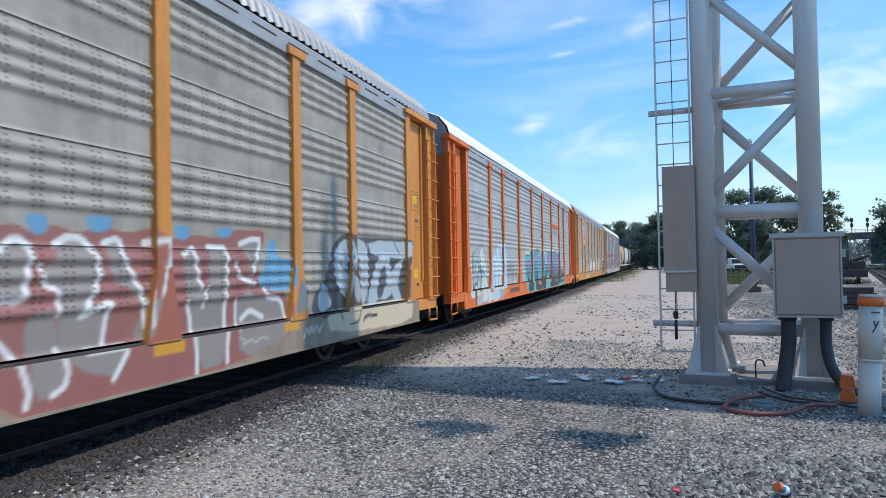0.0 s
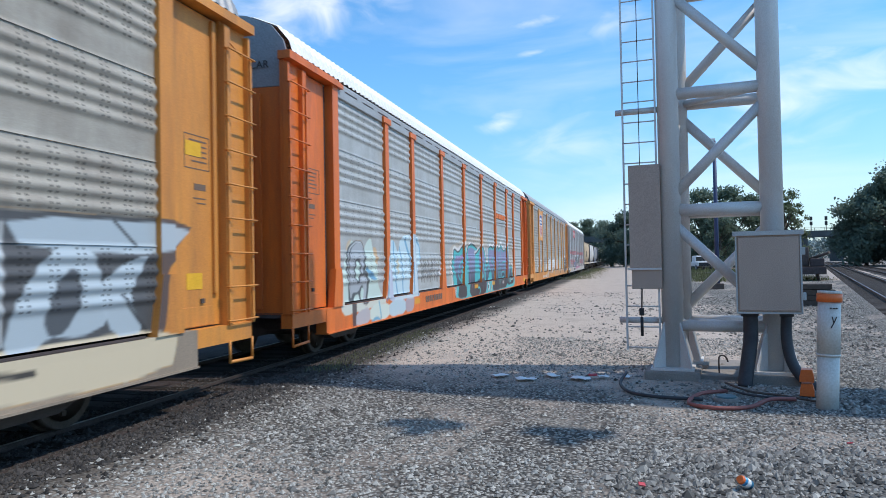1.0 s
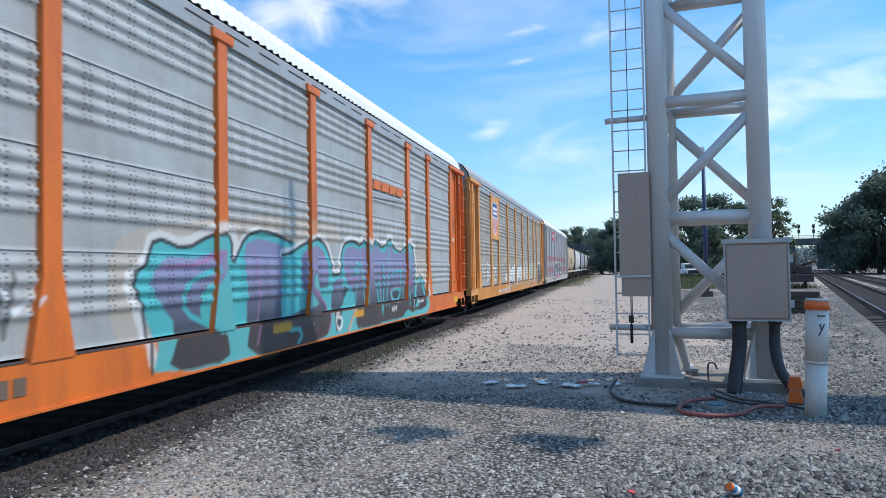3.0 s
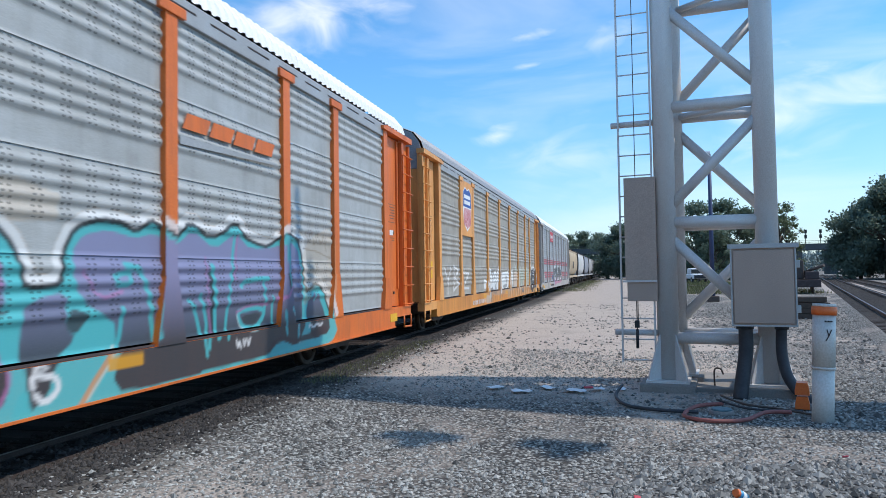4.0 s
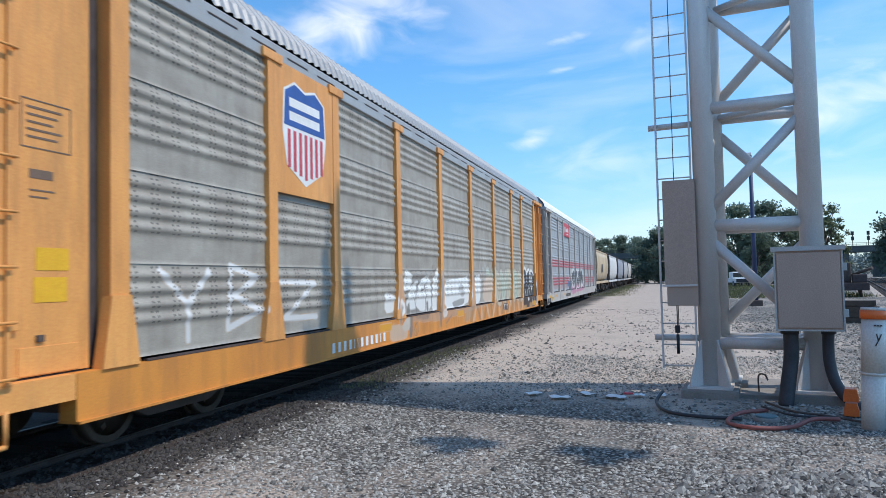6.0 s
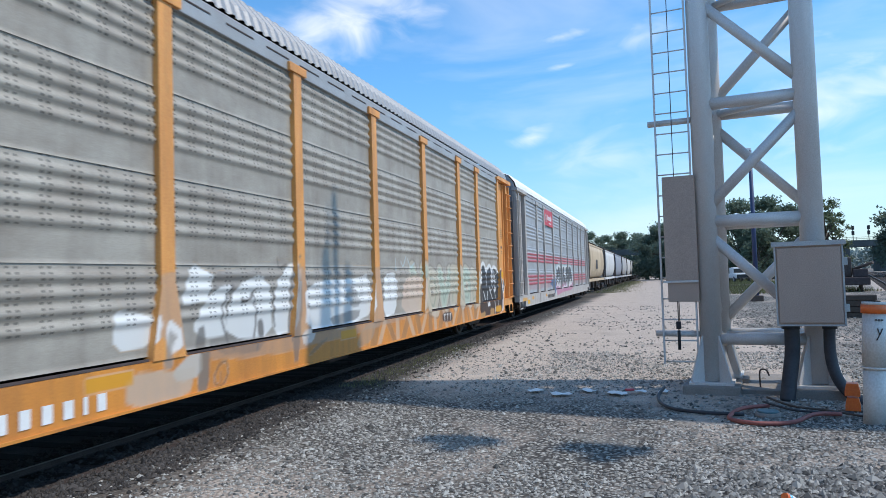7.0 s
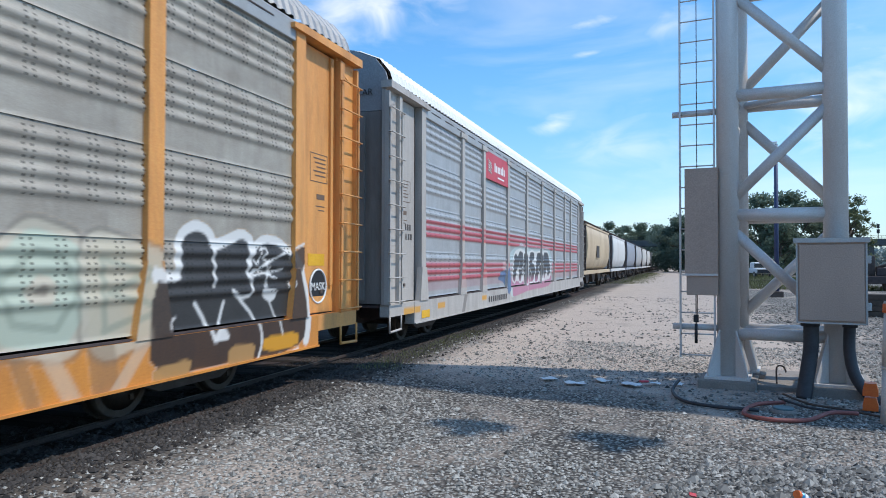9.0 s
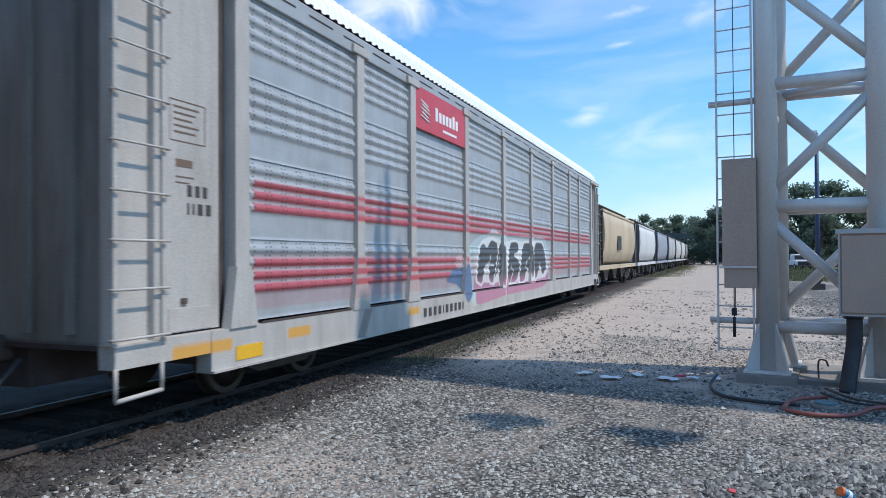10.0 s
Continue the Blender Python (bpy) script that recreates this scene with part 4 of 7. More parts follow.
    line(rgba, Y, Z, [(20.06, 0.83), (20.19, 0.77), (20.12, 0.72), (20.32, 0.79), (20.43, 0.73), (20.56, 0.79), (20.73, 0.75)], (0.55, 0.50, 0.45), 0.03, 0.6)


def piece_silver(rgba, Y, Z):
    fill(rgba, Y, Z, [(22.09, 1.00), (22.25, 1.32), (22.59, 1.53), (22.76, 1.81), (22.93, 2.08), (23.20, 2.23), (23.54, 2.28), (23.86, 2.22), (25.11, 2.24), (27.26, 2.26), (26.78, 1.87), (26.49, 1.65), (26.41, 0.88), (25.85, 0.84), (23.52, 0.86), (22.46, 0.85)], (0.045, 0.05, 0.06), 0.92)
    fill(rgba, Y, Z, [(22.48, 0.96), (23.52, 1.00), (26.72, 1.03), (26.55, 0.48), (22.66, 0.61)], CREAM, 0.93)
    fill(rgba, Y, Z, [(22.95, 1.69), (22.99, 1.93), (23.17, 2.11), (23.44, 2.18), (23.62, 2.11), (23.77, 1.88), (23.76, 1.68), (23.64, 1.62), (23.47, 1.82), (23.45, 1.63), (23.53, 1.50), (23.43, 1.20), (23.16, 1.34), (23.01, 1.48)], SILVER, 0.93)
    fill(rgba, Y, Z, [(23.53, 1.57), (23.85, 1.48), (23.95, 1.21), (23.78, 1.05), (23.58, 1.16), (23.51, 1.37)], (0.36, 0.39, 0.41), 0.93)
    fill(rgba, Y, Z, [(22.52, 1.49), (22.67, 1.30), (22.87, 1.07), (22.47, 0.98), (22.35, 1.07), (22.38, 1.34)], SILVER, 0.93)
    fill(rgba, Y, Z, [(23.81, 2.23), (24.32, 2.11), (24.33, 1.61), (24.27, 1.04), (23.93, 1.00), (24.01, 1.34), (23.96, 1.62), (23.85, 1.95)], SILVER, 0.93)
    fill(rgba, Y, Z, [(24.34, 2.18), (27.24, 2.21), (26.68, 1.84), (24.56, 1.88)], SILVER, 0.93)
    fill(rgba, Y, Z, [(24.32, 0.96), (24.49, 1.46), (24.83, 1.84), (25.14, 1.96), (25.40, 1.90), (25.55, 1.50), (25.63, 1.14), (25.23, 1.04), (24.84, 1.07), (24.67, 0.98)], SILVER, 0.93)
    fill(rgba, Y, Z, [(25.13, 1.74), (25.26, 1.59), (25.24, 1.36), (25.06, 1.10), (24.86, 1.06), (24.79, 1.23), (24.90, 1.52)], (0.05, 0.055, 0.065), 0.93)
    fill(rgba, Y, Z, [(25.58, 1.62), (26.05, 1.82), (26.26, 1.83), (25.90, 1.41), (26.20, 1.01), (25.69, 0.98), (25.47, 1.43)], SILVER, 0.93)
    line(rgba, Y, Z, [(23.03, 1.99), (22.94, 1.81), (22.95, 1.58), (23.10, 1.36), (23.38, 1.20)], PALE, 0.03, 0.95)
    line(rgba, Y, Z, [(23.17, 1.81), (23.24, 1.66), (23.48, 1.62), (23.54, 1.76)], INK, 0.03, 0.95)
    line(rgba, Y, Z, [(23.44, 2.18), (23.57, 1.88), (23.74, 1.62), (23.88, 1.48)], INK, 0.03, 0.95)
    line(rgba, Y, Z, [(23.88, 1.88), (24.02, 1.61), (24.16, 1.40)], INK, 0.025, 0.95)
    line(rgba, Y, Z, [(24.34, 2.11), (24.32, 1.05)], PALE, 0.02, 0.95)
    line(rgba, Y, Z, [(25.72, 2.19), (26.05, 1.95)], INK, 0.03, 0.95)
    line(rgba, Y, Z, [(25.83, 1.42), (26.20, 1.02)], INK, 0.03, 0.95)
    line(rgba, Y, Z, [(23.00, 1.01), (23.14, 0.81)], INK, 0.035, 0.95)
    line(rgba, Y, Z, [(23.89, 0.95), (23.78, 0.73), (23.42, 0.71)], INK, 0.03, 0.95)
    line(rgba, Y, Z, [(24.61, 0.79), (24.06, 0.81), (24.00, 0.74)], INK, 0.05, 0.95)
    line(rgba, Y, Z, [(21.74, 0.66), (21.87, 0.81), (21.90, 0.68), (22.00, 0.82), (22.03, 0.69), (22.17, 0.80), (22.24, 0.68), (22.35, 0.80)], PALE, 0.04, 0.6)


def piece_pale(rgba, Y, Z):
    fill(rgba, Y, Z, [(2.01, 0.85), (2.11, 1.27), (2.30, 1.70), (2.54, 2.04), (2.71, 2.16), (2.97, 2.12), (3.35, 1.88), (3.56, 2.14), (3.84, 2.26), (3.95, 2.02), (4.18, 1.68), (4.24, 1.25), (4.69, 0.86), (3.99, 0.82), (2.96, 0.77), (2.22, 0.72)], MINT, 0.85)
    fill(rgba, Y, Z, [(2.44, 1.98), (2.54, 2.13), (2.75, 2.18), (2.66, 2.05), (2.54, 1.90)], (0.62, 0.42, 0.22), 0.6)
    fill(rgba, Y, Z, [(3.93, 2.04), (4.19, 2.03), (4.27, 1.75), (4.12, 1.64)], (0.62, 0.38, 0.17), 0.8)
    fill(rgba, Y, Z, [(2.57, 0.72), (2.55, 1.24), (2.44, 1.53), (2.42, 1.87), (2.60, 2.05), (2.97, 2.18), (3.34, 2.15), (3.50, 1.88), (3.45, 1.61), (3.66, 1.42), (3.68, 1.22), (3.57, 0.97), (3.36, 0.85), (3.15, 0.90), (3.08, 1.11), (2.83, 1.07), (2.80, 0.75), (2.78, 0.39), (2.59, 0.40)], (0.04, 0.042, 0.05), 0.93)
    fill(rgba, Y, Z, [(2.71, 0.99), (2.63, 1.35), (2.59, 1.76), (2.74, 2.00), (3.02, 2.13), (3.30, 2.10), (3.39, 1.82), (3.35, 1.56), (3.15, 1.44), (3.47, 1.47), (3.57, 1.26), (3.49, 1.01), (3.32, 0.91), (3.19, 0.95), (3.33, 1.09), (3.37, 1.23), (3.27, 1.28), (3.05, 1.14), (2.75, 1.14)], LILAC, 0.93)
    fill(rgba, Y, Z, [(2.97, 1.83), (3.21, 1.77), (3.21, 1.43), (3.02, 1.28), (2.84, 1.46), (2.82, 1.65)], (0.04, 0.042, 0.05), 0.93)
    fill(rgba, Y, Z, [(3.00, 1.77), (3.14, 1.73), (3.13, 1.46), (3.02, 1.35), (2.90, 1.48), (2.89, 1.63)], MINT, 0.93)
    fill(rgba, Y, Z, [(3.27, 1.23), (3.39, 1.18), (3.34, 1.00), (3.22, 0.96), (3.17, 1.08)], MINT, 0.93)
    line(rgba, Y, Z, [(2.68, 1.05), (2.53, 1.53), (2.52, 1.84), (2.67, 2.01), (2.99, 2.15), (3.30, 2.12), (3.44, 1.85)], PALE, 0.02, 0.95)
    fill(rgba, Y, Z, [(3.49, 1.67), (3.66, 1.61), (4.19, 1.36), (3.88, 1.34), (3.56, 1.50)], (0.08, 0.26, 0.42), 0.93)
    fill(rgba, Y, Z, [(2.76, 0.75), (3.55, 0.83), (3.54, 0.50), (2.76, 0.46)], LILAC, 0.93)
    fill(rgba, Y, Z, [(3.55, 0.83), (4.78, 0.85), (4.78, 0.49), (3.54, 0.50)], MINT, 0.93)
    fill(rgba, Y, Z, [(4.78, 0.85), (6.00, 0.86), (5.99, 0.51), (4.78, 0.49)], (0.42, 0.60, 0.66), 0.93)
    fill(rgba, Y, Z, [(6.00, 0.86), (6.75, 0.86), (6.65, 0.53), (5.99, 0.51)], (0.35, 0.33, 0.37), 0.93)
    line(rgba, Y, Z, [(3.65, 0.50), (3.93, 0.56), (4.17, 0.49)], (0.10, 0.34, 0.48), 0.06, 0.95)
    line(rgba, Y, Z, [(4.11, 0.88), (4.23, 0.55)], (0.10, 0.34, 0.48), 0.05, 0.95)
    fill(rgba, Y, Z, [(4.59, 0.85), (4.69, 1.38), (4.84, 1.90), (4.99, 2.22), (5.37, 2.24), (5.68, 1.91), (5.86, 2.31), (6.40, 2.40), (7.21, 2.41), (7.56, 2.12), (7.53, 1.81), (7.19, 1.46), (7.30, 0.86), (6.56, 0.84)], (0.52, 0.67, 0.73), 0.93)
    fill(rgba, Y, Z, [(4.75, 0.89), (4.88, 1.52), (5.13, 1.67), (5.27, 1.27), (5.19, 0.81)], (0.45, 0.47, 0.58), 0.8)
    fill(rgba, Y, Z, [(5.52, 1.78), (5.68, 1.82), (5.70, 1.41), (5.54, 1.50)], (0.60, 0.47, 0.22), 0.7)
    line(rgba, Y, Z, [(4.67, 0.90), (4.79, 1.52), (4.97, 2.05), (5.09, 2.19)], WASH_BLUE, 0.07, 0.85)
    line(rgba, Y, Z, [(5.33, 2.18), (5.38, 1.51), (5.60, 0.97)], WASH_BLUE, 0.06, 0.85)
    line(rgba, Y, Z, [(5.79, 2.07), (5.98, 1.49), (6.04, 0.94)], WASH_BLUE, 0.06, 0.8)
    line(rgba, Y, Z, [(6.21, 2.26), (6.62, 1.83), (6.70, 1.02)], WASH_BLUE, 0.09, 0.8)
    line(rgba, Y, Z, [(6.83, 2.38), (7.02, 1.74), (7.11, 0.90)], WASH_BLUE, 0.06, 0.8)
    line(rgba, Y, Z, [(7.10, 2.31), (7.52, 2.10), (7.44, 1.81)], WASH_BLUE, 0.06, 0.8)
    line(rgba, Y, Z, [(8.99, 1.62), (9.07, 1.40), (9.28, 1.62), (9.33, 1.34), (9.58, 1.50)], PALE, 0.05, 0.8)


def piece_teal_c(rgba, Y, Z):
    fill(rgba, Y, Z, [(10.57, 2.03), (11.37, 2.28), (14.62, 2.60), (17.00, 2.59), (16.98, 2.18), (11.36, 1.96), (10.94, 1.33), (11.23, 0.86), (10.64, 0.99)], (0.60, 0.44, 0.27), 0.35)
    line(rgba, Y, Z, [(11.23, 0.72), (11.10, 1.23), (10.83, 1.62), (11.19, 1.85), (11.33, 2.16), (11.92, 2.04), (12.74, 2.33), (13.15, 2.22), (13.17, 1.93), (13.52, 2.32), (14.60, 2.22)], CHALK, 0.13, 0.8)
    fill(rgba, Y, Z, [(10.93, 1.64), (11.19, 1.82), (11.37, 2.13), (11.92, 1.99), (12.74, 2.25), (13.06, 2.17), (13.05, 1.77), (13.43, 2.23), (13.95, 2.34), (15.32, 2.14), (15.24, 0.42), (11.22, 0.52), (11.34, 0.94), (11.14, 1.32)], (0.05, 0.43, 0.44), 0.95)
    fill(rgba, Y, Z, [(11.25, 1.64), (11.51, 1.90), (12.27, 1.89), (12.84, 2.06), (12.83, 1.67), (12.26, 1.47), (12.30, 1.08), (12.80, 0.94), (12.90, 0.52), (11.47, 0.54), (11.78, 1.06), (11.39, 1.40)], INK_VIOLET, 0.96)
    fill(rgba, Y, Z, [(13.34, 2.10), (13.95, 2.22), (15.13, 2.01), (15.06, 0.44), (13.29, 0.51), (13.49, 1.23)], INK_VIOLET, 0.96)
    line(rgba, Y, Z, [(11.22, 0.59), (11.18, 1.23), (10.93, 1.64), (11.19, 1.82), (11.37, 2.13), (11.92, 1.99), (12.74, 2.25), (13.06, 2.17), (13.05, 1.77), (13.43, 2.23), (13.95, 2.34), (14.95, 2.18)], INK, 0.045, 0.95)
    line(rgba, Y, Z, [(12.65, 1.75), (11.95, 1.58), (11.90, 1.24), (12.70, 0.93)], (0.05, 0.43, 0.44), 0.06, 0.95)
    line(rgba, Y, Z, [(11.53, 1.77), (12.27, 1.82), (12.79, 1.98)], PINK, 0.035, 0.8)
    line(rgba, Y, Z, [(13.18, 0.81), (13.43, 1.45), (13.34, 1.99)], (0.05, 0.43, 0.44), 0.05, 0.95)
    line(rgba, Y, Z, [(13.69, 2.05), (13.85, 1.21), (13.64, 0.67)], PINK, 0.035, 0.7)


def piece_teal_a(rgba, Y, Z):
    line(rgba, Y, Z, [(14.57, 1.99), (14.99, 2.04), (15.35, 2.17), (15.68, 2.26), (15.97, 2.30), (16.31, 2.23), (16.55, 2.02), (16.64, 1.77), (16.65, 1.65), (17.01, 1.69), (17.01, 1.96), (17.19, 2.22), (17.55, 2.35), (17.84, 2.33), (18.10, 2.26), (18.35, 2.42), (18.58, 2.31), (18.81, 2.23), (19.07, 2.45), (19.56, 2.23), (20.20, 2.53), (20.43, 2.31), (20.80, 2.21), (21.20, 2.21), (21.73, 2.49), (22.34, 2.27), (22.43, 1.47), (22.83, 1.65), (23.25, 1.45), (23.55, 1.02)], CHALK, 0.13, 0.8)
    fill(rgba, Y, Z, [(14.52, 1.95), (14.99, 2.03), (15.35, 2.15), (15.68, 2.25), (15.97, 2.28), (16.29, 2.20), (16.50, 2.01), (16.59, 1.77), (16.59, 1.62), (17.06, 1.66), (17.06, 1.96), (17.22, 2.19), (17.55, 2.31), (17.84, 2.29), (18.12, 2.20), (18.35, 2.36), (18.55, 2.26), (18.84, 2.16), (19.07, 2.39), (19.56, 2.18), (20.20, 2.45), (20.39, 2.26), (20.80, 2.16), (21.13, 2.15), (21.73, 2.41), (22.23, 2.23), (22.35, 1.40), (22.77, 1.58), (23.12, 1.43), (23.42, 1.03), (23.67, 0.61), (22.46, 0.31), (18.54, 0.36), (16.46, 0.38), (14.54, 0.41)], (0.05, 0.43, 0.44), 0.95)
    line(rgba, Y, Z, [(14.57, 1.96), (14.99, 2.03), (15.35, 2.15), (15.68, 2.25), (15.97, 2.28), (16.29, 2.20), (16.50, 2.01), (16.59, 1.77), (16.59, 1.62), (17.06, 1.66), (17.06, 1.96), (17.22, 2.19), (17.55, 2.31), (17.84, 2.29), (18.12, 2.20), (18.35, 2.36), (18.55, 2.26), (18.84, 2.16), (19.07, 2.39), (19.56, 2.18), (20.20, 2.45), (20.39, 2.26), (20.80, 2.16), (21.13, 2.15), (21.73, 2.41), (22.23, 2.23), (22.35, 1.40), (22.77, 1.58), (23.12, 1.43), (23.42, 1.03)], INK, 0.045, 0.95)
    fill(rgba, Y, Z, [(15.23, 1.67), (15.26, 1.87), (15.41, 2.03), (15.68, 2.14), (15.97, 2.16), (16.25, 2.06), (16.37, 1.83), (16.42, 1.59), (16.37, 1.42), (15.97, 1.41), (15.90, 1.55), (15.83, 1.66), (15.68, 1.69), (15.58, 1.59), (15.62, 1.43), (15.97, 1.33), (16.33, 1.13), (16.42, 0.83), (16.33, 0.61), (15.83, 0.49), (14.54, 0.46), (14.53, 0.98), (15.00, 1.01), (15.36, 1.07), (15.89, 1.12), (15.55, 1.30), (15.29, 1.42)], INK_VIOLET, 0.96)
    fill(rgba, Y, Z, [(16.60, 1.44), (16.77, 1.54), (17.09, 1.59), (17.11, 1.26), (17.24, 1.12), (16.93, 0.94), (16.82, 0.66), (16.60, 0.51), (16.56, 1.05)], INK_VIOLET, 0.96)
    fill(rgba, Y, Z, [(17.22, 1.64), (17.17, 1.96), (17.33, 2.13), (17.66, 2.21), (18.08, 2.13), (18.41, 2.21), (18.84, 2.08), (19.15, 2.29), (19.65, 2.06), (20.20, 2.30), (20.59, 2.08), (21.48, 2.16), (21.85, 2.27), (22.18, 2.07), (22.31, 0.93), (21.93, 0.55), (18.40, 0.50), (17.65, 0.54), (17.83, 1.21), (17.54, 1.36), (17.32, 1.47)], INK_VIOLET, 0.96)
    fill(rgba, Y, Z, [(22.43, 1.24), (22.83, 1.46), (23.20, 1.04), (23.29, 0.70), (22.46, 0.60)], INK_VIOLET, 0.96)
    fill(rgba, Y, Z, [(17.14, 1.43), (17.43, 1.34), (17.24, 1.15), (17.11, 1.23)], (0.03, 0.04, 0.05), 0.93)
    line(rgba, Y, Z, [(15.36, 1.82), (15.47, 1.98), (15.68, 2.10)], PINK, 0.03, 0.8)
    line(rgba, Y, Z, [(16.09, 2.08), (16.29, 1.94), (16.35, 1.65)], PINK, 0.05, 0.7)
    line(rgba, Y, Z, [(15.69, 1.37), (16.33, 1.12), (16.41, 0.84), (16.29, 0.62), (15.90, 0.51)], PINK, 0.035, 0.8)
    line(rgba, Y, Z, [(17.32, 1.77), (17.54, 1.50), (17.89, 1.56)], PINK, 0.03, 0.7)
    line(rgba, Y, Z, [(15.58, 1.56), (15.67, 1.70), (15.83, 1.67), (15.91, 1.55), (15.97, 1.41), (16.42, 1.42)], (0.05, 0.06, 0.07), 0.03, 0.95)
    line(rgba, Y, Z, [(17.89, 1.38), (17.83, 1.00), (17.52, 0.70)], (0.05, 0.43, 0.44), 0.05, 0.95)
    line(rgba, Y, Z, [(17.92, 1.84), (18.17, 1.80), (18.34, 1.47), (18.40, 1.03)], (0.05, 0.43, 0.44), 0.06, 0.9)
    line(rgba, Y, Z, [(17.77, 1.73), (18.02, 1.77), (17.99, 1.63), (17.80, 1.63), (17.77, 1.73)], (0.05, 0.43, 0.44), 0.05, 0.9)
    line(rgba, Y, Z, [(17.65, 0.95), (17.32, 0.59), (17.16, 0.42)], (0.60, 0.26, 0.10), 0.05, 0.85)
    line(rgba, Y, Z, [(17.75, 1.01), (17.52, 0.73), (17.32, 0.53)], (0.60, 0.55, 0.45), 0.025, 0.85)
    line(rgba, Y, Z, [(16.65, 0.74), (16.64, 0.84), (16.73, 0.84), (16.90, 0.82), (16.96, 0.73), (16.90, 0.65), (16.77, 0.59), (16.68, 0.67)], CHALK, 0.05, 0.95)
    line(rgba, Y, Z, [(16.65, 0.91), (16.77, 0.94), (16.84, 0.90), (16.73, 0.88), (16.65, 0.91)], CHALK, 0.02, 0.95)
    line(rgba, Y, Z, [(15.65, 0.80), (15.67, 0.66), (15.64, 0.64)], CHALK, 0.025, 0.95)
    line(rgba, Y, Z, [(15.72, 0.66), (15.78, 0.76), (15.80, 0.62)], CHALK, 0.025, 0.95)
    fill(rgba, Y, Z, [(14.54, 0.81), (16.21, 0.77), (16.29, 0.56), (15.76, 0.49), (14.54, 0.44)], INK_VIOLET, 0.9)
    line(rgba, Y, Z, [(14.68, 0.78), (15.06, 0.76), (15.15, 0.63), (15.00, 0.54)], (0.05, 0.43, 0.44), 0.06, 0.95)
    fill(rgba, Y, Z, [(16.42, 0.49), (16.50, 0.71), (16.59, 0.75), (16.65, 0.50), (16.59, 0.38)], (0.05, 0.43, 0.44), 0.93)


def piece_teal_b(rgba, Y, Z):
    line(rgba, Y, Z, [(19.58, 1.84), (19.66, 1.48), (19.65, 0.92)], (0.05, 0.43, 0.44), 0.07, 0.95)
    line(rgba, Y, Z, [(19.54, 1.74), (19.59, 1.39), (19.59, 0.93)], INK, 0.05, 0.95)
    line(rgba, Y, Z, [(20.16, 2.27), (20.10, 1.96), (20.04, 1.63), (19.96, 1.26), (19.88, 0.89)], (0.05, 0.43, 0.44), 0.05, 0.95)
    line(rgba, Y, Z, [(20.23, 2.27), (20.19, 1.96), (20.13, 1.66)], PINK, 0.03, 0.7)
    line(rgba, Y, Z, [(20.32, 1.57), (20.37, 1.64), (21.08, 1.67)], (0.05, 0.43, 0.44), 0.06, 0.95)
    line(rgba, Y, Z, [(20.95, 1.64), (21.01, 1.30), (20.96, 1.12), (20.71, 0.95), (20.38, 0.99), (20.24, 1.13), (20.26, 1.24), (20.76, 1.25), (20.96, 1.20)], (0.05, 0.43, 0.44), 0.06, 0.95)
    fill(rgba, Y, Z, [(20.32, 1.16), (20.80, 1.18), (20.87, 1.12), (20.67, 1.02), (20.40, 1.04)], (0.02, 0.03, 0.035), 0.93)
    line(rgba, Y, Z, [(20.20, 1.21), (20.46, 1.29), (21.08, 1.29)], PINK, 0.03, 0.8)
    line(rgba, Y, Z, [(20.20, 1.18), (20.28, 1.00), (20.54, 0.93), (20.85, 0.96)], CHALK, 0.015, 0.7)
    line(rgba, Y, Z, [(21.23, 1.39), (21.21, 0.98)], (0.05, 0.43, 0.44), 0.05, 0.95)
    line(rgba, Y, Z, [(21.59, 2.30), (21.70, 2.00), (21.82, 1.53)], (0.05, 0.43, 0.44), 0.1, 0.95)
    fill(rgba, Y, Z, [(21.60, 1.75), (21.74, 1.70), (21.83, 1.53), (21.76, 1.48)], INK, 0.93)
    line(rgba, Y, Z, [(21.33, 1.35), (21.65, 1.37), (21.87, 1.53)], PINK, 0.05, 0.8)
    line(rgba, Y, Z, [(21.52, 1.14), (21.59, 0.81)], (0.05, 0.43, 0.44), 0.06, 0.95)
    line(rgba, Y, Z, [(21.82, 1.19), (22.02, 0.97), (21.99, 0.69)], (0.05, 0.43, 0.44), 0.05, 0.95)
    line(rgba, Y, Z, [(21.82, 1.19), (22.02, 0.90), (22.02, 0.62)], CHALK, 0.012, 0.7)
    line(rgba, Y, Z, [(22.74, 1.29), (22.84, 1.44), (23.06, 1.43), (23.24, 1.17), (23.37, 0.89)], (0.05, 0.43, 0.44), 0.04, 0.95)
    line(rgba, Y, Z, [(19.31, 1.47), (19.46, 1.19), (19.44, 0.80)], (0.05, 0.43, 0.44), 0.05, 0.95)
    line(rgba, Y, Z, [(19.44, 1.94), (19.50, 1.39), (19.56, 0.98)], PINK, 0.03, 0.7)
    line(rgba, Y, Z, [(19.08, 1.42), (19.20, 1.31), (19.35, 0.91), (19.38, 0.71)], (0.05, 0.43, 0.44), 0.05, 0.95)
    fill(rgba, Y, Z, [(19.10, 0.53), (19.83, 0.54), (20.94, 0.52), (21.33, 0.77), (21.87, 0.57), (23.06, 0.66), (23.21, 0.55), (22.77, 0.49), (21.33, 0.39), (19.83, 0.40)], (0.05, 0.43, 0.44), 0.93)
    fill(rgba, Y, Z, [(20.85, 0.53), (21.23, 0.79), (21.99, 0.69), (23.06, 0.84), (23.21, 0.69), (21.87, 0.61), (21.33, 0.71)], INK_VIOLET, 0.93)
